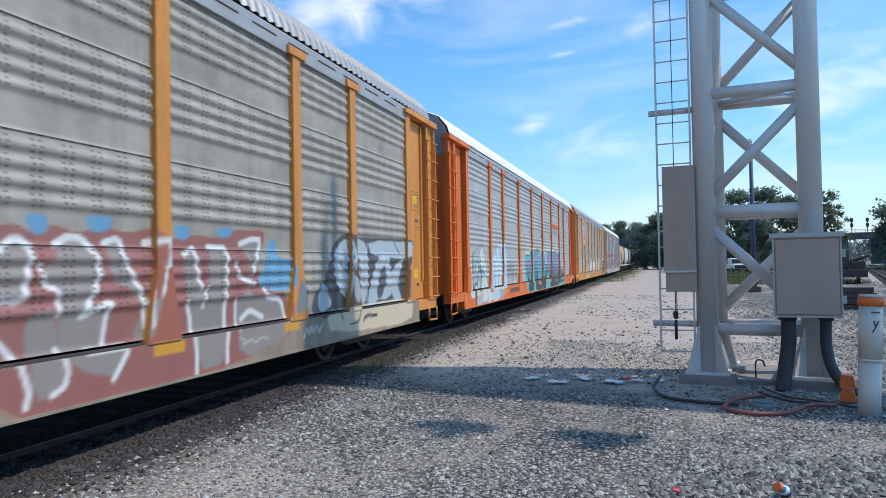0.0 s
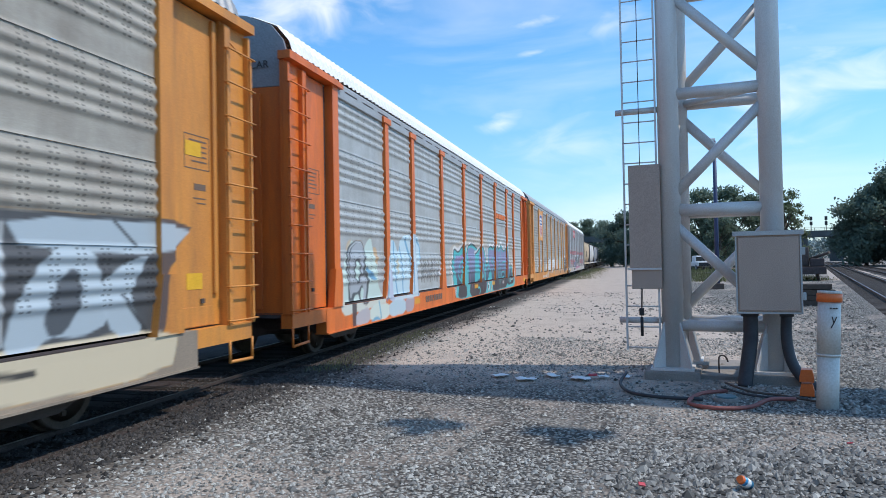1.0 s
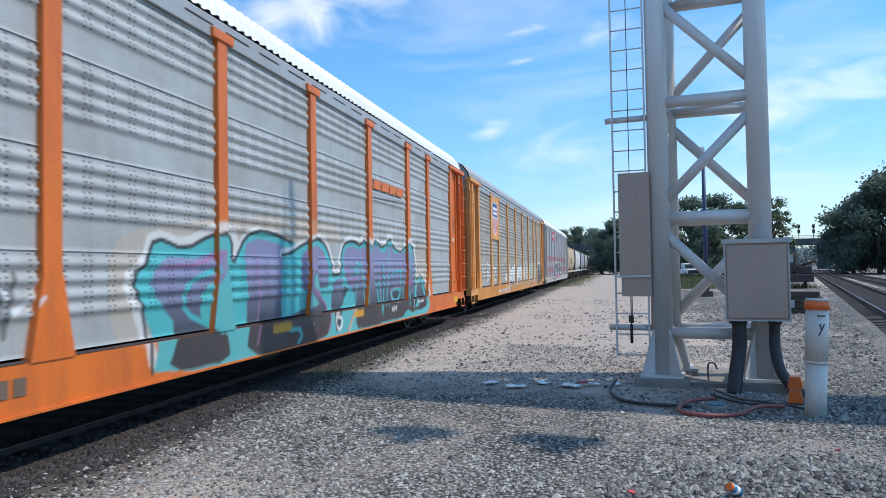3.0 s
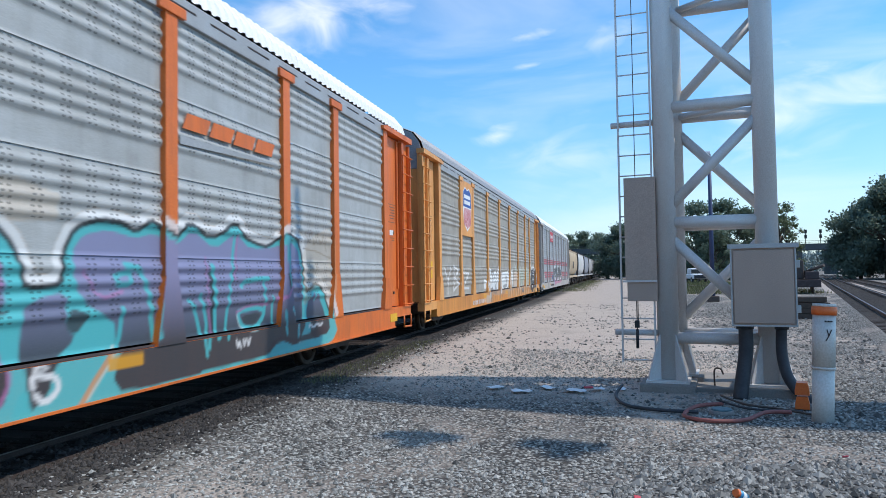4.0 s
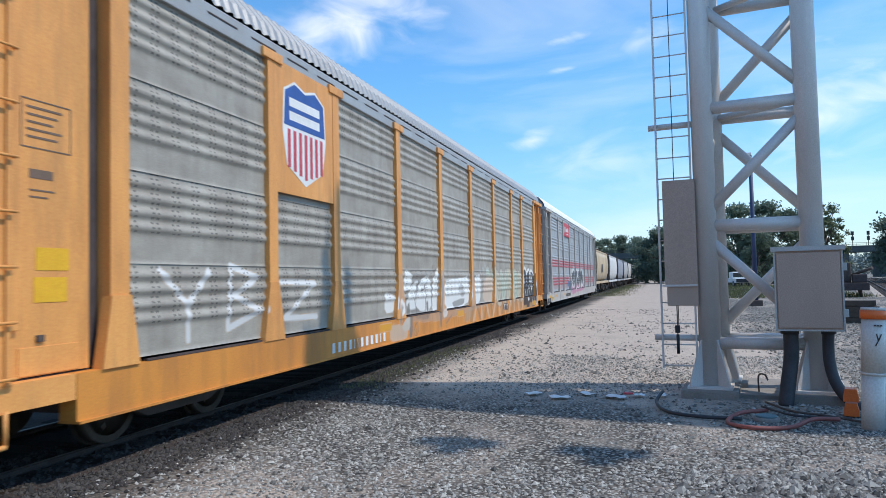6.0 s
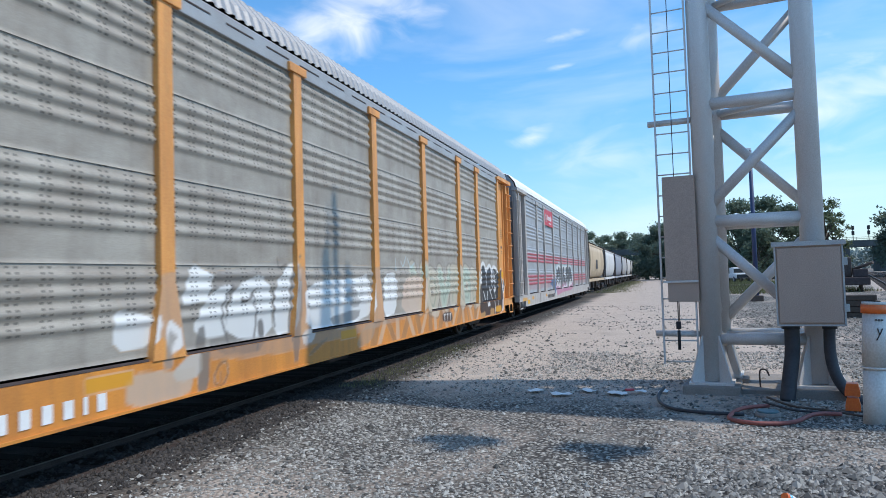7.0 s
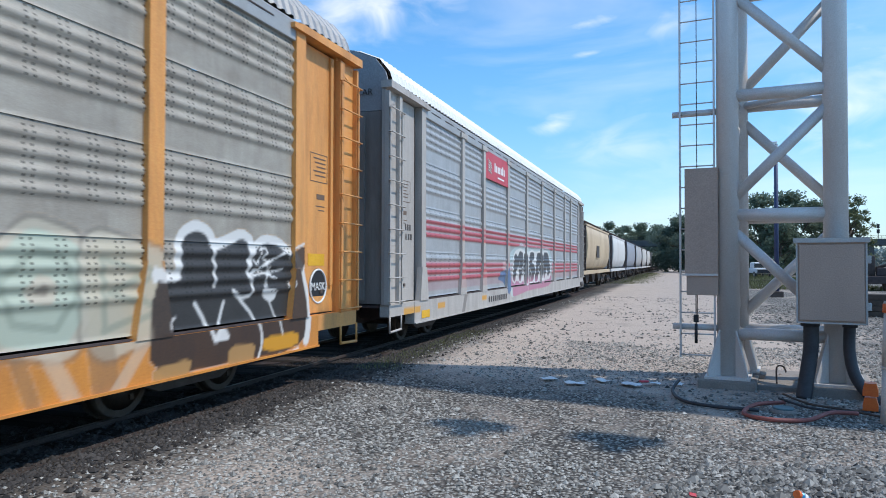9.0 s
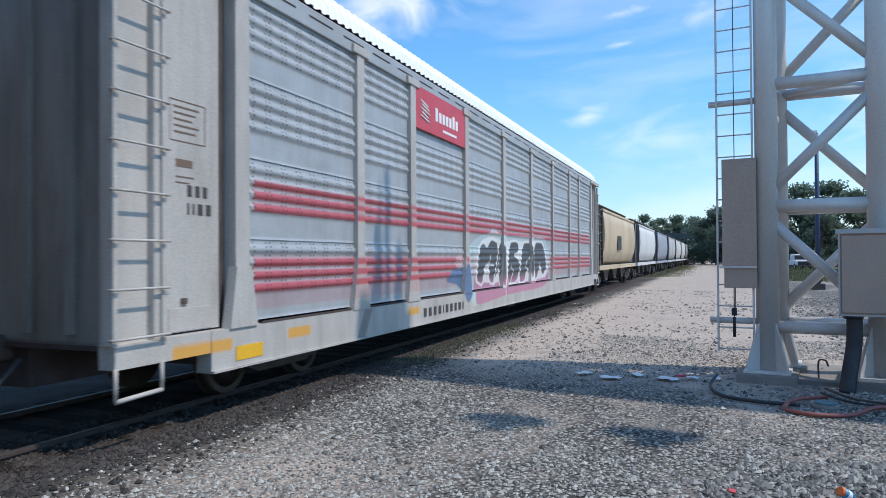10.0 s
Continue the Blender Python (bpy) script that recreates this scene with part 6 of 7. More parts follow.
def roof_section():
    half = [(1.55, 5.10), (1.49, 5.30), (1.28, 5.56), (0.85, 5.74), (0.40, 5.82), (0.0, 5.85)]
    return half + [(-x, z) for x, z in half[-2::-1]]


def build_roof(car, material, label):
    sec = np.array(roof_section())
    ys = np.arange(0.25, LEN - 0.2, 0.055)
    lift = np.array([(0.012, 0.03, 0.03, 0.012)[k % 4] for k in range(len(ys))])
    verts = []
    for y, h in zip(ys, lift):
        for x, z in sec:
            verts.append((x * (1 + h * 0.9), y, z + h))
    n = len(sec)
    faces = [(j * n + i, j * n + i + 1, (j + 1) * n + i + 1, (j + 1) * n + i) for j in range(len(ys) - 1) for i in range(n - 1)]
    ob = raw("roof", verts, faces, material, car)
    tagged(ob, label)


def end_section(car, at, turn, mats, far_end):
    """Ladder, recessed post panel, corner post and end wall of one end; turn mirrors along the car."""
    body = mats["body"]
    Y = (lambda v: v) if not far_end else (lambda v: LEN - v)

    def yb(x0, x1, a, b, z0, z1, bevel=0.0):
        a, b = sorted((Y(a), Y(b)))
        return (x0, x1, a, b, z0, z1, bevel)
    # corner stile with the ladder, on the near side; a plain one on the other
    part("corner_plate", boxes(yb(1.44, 1.52, 0.02, 0.66, 0.92, 4.98, 0.006)), body, car)
    part("corner_post", boxes(yb(1.50, 1.60, 0.52, 0.66, 0.92, 4.9, 0.01)), body, car)
    part("corner_post", boxes(yb(1.50, 1.60, 0.0, 0.06, 0.92, 4.9, 0.01)), body, car)
    part("corner_post", boxes(yb(-1.60, -1.46, 0.0, 0.9, 0.92, 4.98, 0.01)), body, car)
    ladder = part("ladder", boxes(yb(1.605, 1.625, 0.0, 0.05, 0.92, 4.6, 0.004), yb(1.605, 1.625, 0.60, 0.65, 0.92, 4.6, 0.004)), body, car, "painted steel end ladder")
    for k in range(9):
        z = 0.98 + 0.45 * k
        a, b = Y(-0.02), Y(0.67)
        part("rung", tubes(((1.66, a, z), (1.66, b, z), 0.013), ((1.60, a, z), (1.66, a, z), 0.012), ((1.60, b, z), (1.66, b, z), 0.012), n=8), mats["rung"], ladder)
    # recessed panel between stile and door post
    painted_solid("end_panel", yb(1.40, 1.475, 0.66, 1.62, 0.95, 4.92)[:6], mats["post"], car, mats["paint"])
    part("panel_rib", boxes(yb(1.47, 1.52, 0.74, 0.82, 1.35, 4.9, 0.012)), body, car)
    # solid dark bar in place of the shade inside the door gap
    part("gap_bar", boxes(yb(1.36, 1.44, 1.58, 1.78, 0.95, 4.92)), M["under"], car, "dark bar for the shade in the door gap")
    painted_solid("door_post", yb(1.44, 1.60, 1.76, 2.02, 0.92, 4.98)[:6], mats["post"], car, mats["paint"])
    taper(painted_solid("post_foot", yb(1.50, 1.625, 1.64, 2.14, 0.93, 1.62)[:6], mats["post"], car, mats["paint"]), Y(1.89), 0.93, 0.69, 0.46)
    # canopy beam that caps the end, stepping down towards the roof
    part("canopy_beam", prism([(Y(-0.03), 4.95), (Y(2.16), 4.95), (Y(2.16), 5.02), (Y(1.9), 5.06), (Y(-0.03), 5.08)], 1.44, 1.655, "x"), body, car)
    part("canopy_gusset", prism([(Y(0.06), 4.88), (Y(0.62), 4.88), (Y(0.60), 4.80), (Y(0.10), 4.62)], 1.47, 1.53, "x"), body, car)
    # end wall with two door leaves and a grey gable
    a, b = sorted((Y(0.10), Y(0.16)))
    for x0, x1 in ((-1.5, -0.01), (0.01, 1.47)):
        leaf = part("end_door", boxes((x0, x1, a, b, 0.9, 4.55, 0.01)), mats["end"], car, mats["end_label"])
        for x in (x0 + 0.45, x1 - 0.45):
            part("door_rib", boxes((x - 0.05, x + 0.05, *sorted((Y(0.06), Y(0.101))), 1.0, 4.45, 0.008)), mats["end"], leaf)
    gable = [(x * 0.985, z - 0.01) for x, z in roof_section()] + [(-1.47, 4.56), (1.47, 4.56)]
    part("gable", prism(gable, a + 0.01, b - 0.01), M["roof_grey"], car, "grey galvanised gable plate")
    text = bpy.data.curves.new("gable_words", "FONT")
    text.body, text.size, text.align_x = "FREIGHT CAR", 0.17, "CENTER"
    text.extrude = 0.003
    words = new("gable_words", text)
    words.parent = car
    words.matrix_basis = pose(0.70, Y(0.085), 4.86, 90, 0, 180 if far_end else 0)
    text.materials.append(M["mark"])
    # steps under the corner
    st = tubes(((1.60, Y(0.05), 0.72), (1.60, Y(0.05), 0.42), 0.018), ((1.60, Y(0.62), 0.72), (1.60, Y(0.62), 0.44), 0.018), ((1.60, Y(0.05), 0.42), (1.60, Y(0.62), 0.44), 0.024), n=8)
    part("sill_step", st, mats["rung"], car, "bent steel step")
    part("coupler", boxes((-0.13, 0.13, *sorted((Y(-0.62), Y(0.5))), 0.72, 0.98, 0.03)), M["steel_dark"], car, "cast steel coupler")
    part("air_hose", sweep([(0.35, Y(0.1), 0.75), (0.38, Y(-0.15), 0.55), (0.36, Y(-0.42), 0.48)], 0.025), M["rubber"], car)
    # small bars for stencilled marks on the end panel
    rows = [yb(1.476, 1.4785, 0.86, 1.40, z, z + 0.012) for z in (2.92, 3.34)] + [yb(1.476, 1.4785, y, y + 0.012, 2.92, 3.34) for y in (0.86, 1.39)]
    rows += [yb(1.476, 1.4785, 0.92, 1.30 - 0.05 * (k % 3), 3.27 - 0.065 * k, 3.29 - 0.065 * k) for k in range(5)]
    rows += [yb(1.476, 1.4785, 0.95, 1.20, 2.66, 2.74), yb(1.476, 1.4785, 0.95, 1.22, 2.55, 2.565), yb(1.476, 1.4785, 0.95, 1.15, 2.49, 2.505)]
    for row in rows:
        part("stencil_line", boxes(row), M["stencil"], car)
    # lower patch plate and latch on the end panel
    part("patch_plate", boxes(yb(1.474, 1.484, 0.84, 1.50, 0.96, 1.20, 0.003)), body, car)
    part("latch", boxes(yb(1.474, 1.50, 1.02, 1.10, 1.24, 1.30, 0.006)), M["steel_dark"], car)


WHEELS = []


def build_truck(car, y):
    truck = new("truck")
    truck.parent = car
    truck.matrix_basis = pose(0, y, 0)
    for s in (-1, 1):
        f = prism([(-1.25, 0.40), (-1.25, 0.62), (-0.45, 0.76), (0.45, 0.76), (1.25, 0.62), (1.25, 0.40), (0.98, 0.40), (0.55, 0.24), (-0.55, 0.24), (-0.98, 0.40)], s * 0.99 - 0.07, s * 0.99 + 0.07, "x")
        part("side_frame", f, M["steel_dark"], truck)
        bm = bmesh.new()
        for k in (-0.22, 0, 0.22):
            tube(bm, (s * 1.02, k, 0.36), (s * 1.02, k, 0.62), 0.09, n=10)
        part("springs", bm, M["steel_dark"], truck)
    part("bolster", boxes((-1.1, 1.1, -0.2, 0.2, 0.42, 0.78, 0.03)), M["steel_dark"], truck)
    for dy in (-0.89, 0.89):
        w = new("wheelset")
        w.parent = truck
        w.matrix_basis = pose(0, dy, 0.42)
        bm = bmesh.new()
        for s in (-1, 1):
            tube(bm, (s * 0.69, 0, 0), (s * 0.82, 0, 0), 0.42, 0.415, n=28)
            tube(bm, (s * 0.66, 0, 0), (s * 0.69, 0, 0), 0.445, n=28)
            tube(bm, (s * 0.82, 0, 0), (s * 0.835, 0, 0), 0.34, 0.12, n=20)
            for k in range(3):
                a = k * 2.094
                box(bm, min(s * 0.83, s * 0.85), max(s * 0.83, s * 0.85), 0.25 * math.cos(a) - 0.03, 0.25 * math.cos(a) + 0.03, 0.25 * math.sin(a) - 0.03, 0.25 * math.sin(a) + 0.03)
        tube(bm, (-1.0, 0, 0), (1.0, 0, 0), 0.08, n=10)
        me = bpy.data.meshes.new("wheelset")
        bm.to_mesh(me)
        bm.free()
        me.materials.append(M["wheel"])
        bpy.data.objects.remove(w)
        w = new("wheelset", me)
        w.parent = truck
        w.matrix_basis = pose(0, dy, 0.42)
        WHEELS.append((w, dy))
    return truck


def build_autorack(label, mats, paint):
    car = thing("autorack_railcar", label, "railcar", "autorack cars of the train")
    tier_rows = [np.linspace(a, b, 40) for a, b in zip(TIERS, TIERS[1:])]
    for k, (a, b) in enumerate(zip(POSTS, POSTS[1:])):
        for i, zs in enumerate(tier_rows):
            sheet("side_panel", a, b, 0.024 if i < 2 else 0.34, zs, lambda z: 1.53 + 0.032 * rib_height(z) + 0.012 * ((z - zs[0]) < 0.02), mats["panel"], car, paint)
    for y in POSTS[1:-1]:
        painted_solid("post", (1.50, 1.605, y - 0.115, y + 0.115, 1.72, 4.88), mats["post"], car, paint, "", 0.06, 0.04)
        taper(painted_solid("post_foot", (1.50, 1.615, y - 0.27, y + 0.27, 0.93, 1.72), mats["post"], car, paint, "", 0.05, 0.03), y, 0.93, 0.79, 0.57)
        part("post_cap", boxes((1.56, 1.63, y - 0.26, y + 0.26, 4.80, 4.93, 0.012)), mats["body"], car)
    part("top_chord", boxes((1.46, 1.585, 1.9, LEN - 1.9, 4.80, 5.08, 0.012)), M["chord"], car, "galvanised top rail")
    # dark bars laid on the rail as the shade of its slots
    for y in np.arange(2.4, LEN - 3, 0.95):
        part("chord_slot", boxes((1.580, 1.592, y, y + 0.62, 4.955, 4.975)), M["under"], car)
    painted_solid("side_sill", (1.40, 1.60, 1.35, LEN - 1.35, 0.50, 0.93), mats["sill"], car, paint, "", 0.03, 0.03)
    for a, b in ((0.05, 1.345), (LEN - 1.345, LEN - 0.05)):
        painted_solid("end_sill", (1.40, 1.595, a, b, 0.70, 0.93), mats["post"], car, paint, "", 0.03, 0.03)
    part("sill_flange", boxes((1.38, 1.63, 1.36, LEN - 1.36, 0.475, 0.50)), mats["flange"], car)
    # dark strips in place of the shaded slot between panels and sill
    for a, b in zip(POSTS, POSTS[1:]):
        part("sill_gap", boxes((1.55, 1.585, a + 0.29, b - 0.29, 0.934, 0.958)), M["under"], car, "dark strip for the shaded slot above the sill")
    part("far_side", boxes((-1.58, -1.50, 0.05, LEN - 0.05, 0.5, 5.08)), M["chord"], car, "plain galvanised far side")
    part("deck", boxes((-1.5, 1.45, 0.1, LEN - 0.1, 0.86, 0.94)), M["under"], car)
    part("centre_sill", boxes((-0.35, 0.35, 0.2, LEN - 0.2, 0.45, 0.86), *[(-1.38, 1.38, y - 0.06, y + 0.06, 0.55, 0.86) for y in np.arange(1.5, LEN, 2.7)]), M["under"], car)
    part("brake_reservoir", tubes(((0.8, 11.2, 0.55), (0.8, 12.3, 0.55), 0.2), n=14), M["under"], car)
    part("brake_box", boxes((-0.9, 1.2, 14.4, 15.2, 0.3, 0.7, 0.05)), M["under"], car)
    mats["paint"] = paint
    build_roof(car, mats["roof"], mats["roof_label"])
    end_section(car, 0, 1, mats, False)
    end_section(car, 0, 1, mats, True)
    build_truck(car, 3.5)
    build_truck(car, LEN - 3.5)
    return car


def marks(car, y, z, widths, h, material=None, x=1.606, gap=0.05):
    """Unreadable lettering as plain bars."""
    rows, u = [], y
    for w in widths:
        rows.append((x, x + 0.003, u, u + w, z, z + h))
        u += w + gap
    for row in rows:
        part("lettering_bar", boxes(row), material or M["mark"], car)


def scheme(panel, body, sill, roof, end, end_label, roof_label, rung=None):
    return dict(panel=M[panel], body=M[body + "_plain"], post=M[body], sill=M[sill], flange=M[sill + "_plain"], roof=M[roof], end=M[end + "_plain"], end_label=end_label, roof_label=roof_label, rung=M[(rung or body) + "_plain"])


CARS = []


def build_train():
    brown = build_autorack("weathered grey autorack railcar with yellow posts and red graffiti",
                           scheme("panel_brown", "amber", "sill_brown", "roof_grey", "amber", "yellow end doors", "grey ribbed roof"), graffiti_red)
    part("placard", boxes((1.476, 1.480, LEN - 1.38, LEN - 1.05, 3.08, 3.26)), M["placard"], brown, "yellow warning placard")
    part("placard", boxes((1.476, 1.480, LEN - 1.38, LEN - 1.05, 1.42, 1.62)), M["placard"], brown, "yellow warning placard")
    orange = build_autorack("grey autorack railcar with orange posts and teal graffiti",
                            scheme("panel_grey", "orange", "orange", "roof_white", "orange", "dull orange end doors", "white ribbed roof"), graffiti_teal)
    # faded orange company mark above its grey underline
    bm = bmesh.new()
    for k in range(4):
        g = prism([(17.15 + 0.58 * k, 3.40), (17.66 + 0.58 * k, 3.40), (17.76 + 0.58 * k, 3.60), (17.25 + 0.58 * k, 3.60)], 1.572, 1.579, "x")
        me = bpy.data.meshes.new("tmp")
        g.to_mesh(me)
        g.free()
        bm.from_mesh(me)
        bpy.data.meshes.remove(me)
    logo = part("company_mark", bm, M["orange_plain"], orange, "faded orange slanted bars")
    logo.matrix_basis = pose(0, 1.75, 0.10)
    part("mark_underline", prism([(18.85, 3.40), (21.3, 3.41), (21.3, 3.39), (18.85, 3.30)], 1.572, 1.578, "x"), M["chord"], orange)
    marks(orange, 7.75, 0.66, (0.14, 0.14, 0.14, 0.14, 0.0, 0.14, 0.14, 0.14, 0.14, 0.14), 0.16, M["stencil"])
    part("placard", boxes((1.476, 1.480, LEN - 1.30, LEN - 1.05, 2.62, 2.74)), M["white"], orange, "small white label")
    part("placard", boxes((1.602, 1.607, LEN - 1.7, LEN - 1.2, 0.62, 0.80)), M["placard"], orange, "faded yellow placard")
    yellow = build_autorack("grey autorack railcar with yellow posts and white graffiti",
                            scheme("panel_brown", "yellow", "amber", "roof_grey", "yellow", "tan end doors", "grey ribbed roof"), graffiti_white)
    # shield board
    part("emblem_board", boxes((1.575, 1.60, 4.91, 6.69, 2.98, 4.86, 0.006)), M["yellow_plain"], yellow, "yellow board behind the emblem")
    sh = [(5.10, 4.50), (5.42, 4.66), (5.74, 4.58), (6.06, 4.66), (6.38, 4.50), (6.42, 3.9), (6.3, 3.4), (5.74, 3.14), (5.18, 3.4), (5.06, 3.9)]
    part("emblem", prism(sh, 1.600, 1.604, "x"), M["white"], yellow, "white shield")
    part("emblem_field", prism([(5.14, 4.48), (5.42, 4.62), (5.74, 4.54), (6.06, 4.62), (6.34, 4.48), (6.38, 3.98), (5.10, 3.98)], 1.604, 1.607, "x"), M["blue"], yellow, "blue shield top")
    part("emblem_stripes", boxes(*[(1.604, 1.607, 5.2 + 0.17 * k, 5.285 + 0.17 * k, 3.24 + 0.045 * abs(3 - k), 3.93) for k in range(7)]), M["red"], yellow, "red shield stripes")
    marks(yellow, 5.25, 4.27, (0.95,), 0.13, M["white"], 1.607)
    marks(yellow, 5.25, 4.07, (0.95,), 0.13, M["white"], 1.607)
    marks(yellow, 6.55, 0.56, (0.10, 0.10, 0.10, 0.10, 0.02, 0.02, 0.11, 0.11, 0.11, 0.11, 0.05, 0.11), 0.16, M["white"], gap=0.115)
    for y, z, h in ((1.02, 1.86, 0.2), (1.0, 1.58, 0.22)):
        part("placard", boxes((1.476, 1.480, y, y + 0.36, z, z + h)), M["placard"], yellow, "yellow warning placard")
    part("round_sticker", tubes(((1.476, LEN - 1.15, 1.35), (1.482, LEN - 1.15, 1.35), 0.27), n=28), M["black"], yellow, "black round sticker with white rim")
    part("sticker_rim", sweep([(1.483, LEN - 1.15 + 0.25 * math.cos(k * 0.3927), 1.35 + 0.25 * math.sin(k * 0.3927)) for k in range(17)], 0.018, 6), M["white"], yellow)
    text = bpy.data.curves.new("sticker_word", "FONT")
    text.body, text.size, text.align_x, text.extrude = "MASK", 0.17, "CENTER", 0.002
    text.materials.append(M["white"])
    word = new("sticker_word", text)
    word.parent = yellow
    word.matrix_basis = pose(1.484, LEN - 1.15, 1.29, 90, 0, 90)
    part("placard", boxes((1.476, 1.480, LEN - 1.45, LEN - 0.95, 1.66, 1.84)), M["placard"], yellow, "yellow warning placard")
    grey = build_autorack("clean grey autorack railcar with red stripes and white roof",
                          scheme("panel_light", "silver", "silver", "roof_white", "dark_grey", "dark grey end doors", "white ribbed roof", "silver"), graffiti_pink)
    part("emblem_board", boxes((1.575, 1.60, 6.93, 9.65, 4.08, 4.86, 0.006)), M["red"], grey, "red company board")
    bm = boxes(*[(1.600, 1.604, 7.9 + 0.19 * k, 8.03 + 0.19 * k, 4.36, 4.56 + 0.06 * (k in (0, 5))) for k in range(7)])
    part("emblem_letters", bm, M["white"], grey, "plain white bars")
    part("emblem_letters", boxes((1.600, 1.604, 8.3, 9.1, 4.20, 4.25)), M["white"], grey, "thin white bar")
    bm = bmesh.new()
    for k in range(5):
        tube(bm, (1.602, 7.15 + 0.06 * (k % 2), 4.62 - 0.07 * k), (1.602, 7.5 + 0.05 * (k % 3), 4.55 - 0.07 * k), 0.02, n=6)
    part("emblem_head", bm, M["white"], grey, "white curved lines")
    marks(grey, 7.25, 0.61, (0.13, 0.13, 0.13, 0.13, 0.03, 0.13, 0.13, 0.13, 0.13, 0.06), 0.16, gap=0.12)
    marks(grey, 1.12, 2.36, (0.07, 0.07, 0.07), 0.12, None, 1.476)
    marks(grey, 1.12, 2.17, (0.03, 0.03, 0.08, 0.08), 0.12, None, 1.476)
    part("placard", boxes((1.602, 1.607, 1.76, 2.26, 0.56, 0.72)), M["placard"], grey, "yellow placard")
    CARS.extend([(brown, -12.29), (orange, 17.29), (yellow, 46.92), (grey, 76.67)])


def build_hopper(material, label, tint_parts=()):
    car = thing("hopper_railcar", label, "railcar", "covered hopper cars of the train")
    L = 17.0
    sec = [(1.05, 1.30), (1.34, 1.55), (1.50, 2.1), (1.55, 2.8), (1.52, 3.5), (1.45, 4.0), (1.28, 4.12), (0.6, 4.30)]
    sec = sec + [(-x, z) for x, z in sec[::-1]]
    bm = bmesh.new()
    stations = [(1.3, 0.0), (1.9, 0.0), (L - 1.9, 0.0), (L - 1.3, 0.0)]
    rings = [[bm.verts.new((x, y, z)) for x, z in sec] for y, _ in stations]
    n = len(sec)
    for a, b in zip(rings, rings[1:]):
        for k in range(n):
            f = bm.faces.new((a[k], a[(k + 1) % n], b[(k + 1) % n], b[k]))
            f.smooth = k not in (7, 15)
    bm.faces.new(rings[0][::-1])
    bm.faces.new(rings[-1])
    bmesh.ops.recalc_face_normals(bm, faces=bm.faces)
    part("body", bm, material, car)
    part("top_rail", boxes((1.40, 1.50, 1.2, L - 1.2, 4.0, 4.12, 0.01), (-1.5, -1.4, 1.2, L - 1.2, 4.0, 4.12, 0.01)), material, car)
    part("roof_walk", boxes((0.62, 0.9, 1.0, L - 1.0, 4.50, 4.54), *[(0.6, 0.92, y, y + 0.05, 4.22, 4.5) for y in np.arange(1.2, L - 1, 0.8)]), M["steel_dark"], car)
    part("hatches", boxes(*[(-0.4, 0.4, 2.4 + 2.5 * k, 4.4 + 2.5 * k, 4.28, 4.42, 0.03) for k in range(5)]), material, car)
    for y0, y1 in ((0.2, 1.25), (L - 1.25, L - 0.2)):
        for y in (y0, y1 - 0.08):
            part("end_post", boxes((1.36, 1.46, y, y + 0.08, 1.1, 4.05)), M["steel_dark"], car)
        part("end_frame", boxes((-1.46, -1.36, y0, y1, 1.0, 4.05)), M["steel_dark"], car)
        for k in range(7):
            part("rung", boxes((1.40, 1.44, y0, y1, 1.3 + 0.4 * k, 1.33 + 0.4 * k)), M["steel_dark"], car)
    part("side_sill", boxes((1.32, 1.46, 0.1, L - 0.1, 1.05, 1.28, 0.01)), material, car)
    for k in range(3):
        y = 3.4 + 3.6 * k
        bm = prism([(y, 1.3), (y + 2.9, 1.3), (y + 1.9, 0.45), (y + 1.0, 0.45)], -1.1, 1.1, "x")
        part("hopper_chute", bm, M["steel_dark"], car)
    part("centre_sill", boxes((-0.3, 0.3, 0, L, 0.75, 1.1)), M["under"], car)
    part("coupler", boxes((-0.12, 0.12, -0.55, 0.3, 0.72, 0.95, 0.02), (-0.12, 0.12, L - 0.3, L + 0.55, 0.72, 0.95, 0.02)), M["steel_dark"], car)
    build_truck(car, 1.9)
    build_truck(car, L - 1.9)
    return car


def build_hoppers():
    y = 76.67 + LEN + 1.25
    first = len(WHEELS)
    tan = build_hopper(M["tan_car"], "tan covered hopper railcar with rust stains")
    part("graffiti_patch", boxes((1.556, 1.562, 6.2, 8.0, 2.1, 2.9)), M["mark"], tan)
    white = build_hopper(M["white_car"], "white covered hopper railcar")
    slate = build_hopper(M["slate_car"], "slate grey covered hopper railcar")
    grey = build_hopper(M["grey_car"], "light grey covered hopper railcar")
    del WHEELS[first:]
    order = [tan, white, slate, grey]
    for k in range(12):
        if k < 4:
            car = order[k]
        else:
            car = copy_thing(white if k % 3 else grey, pose(0, 0, 0))
        CARS.append((car, y + 18.2 * k))


build_train()
build_hoppers()


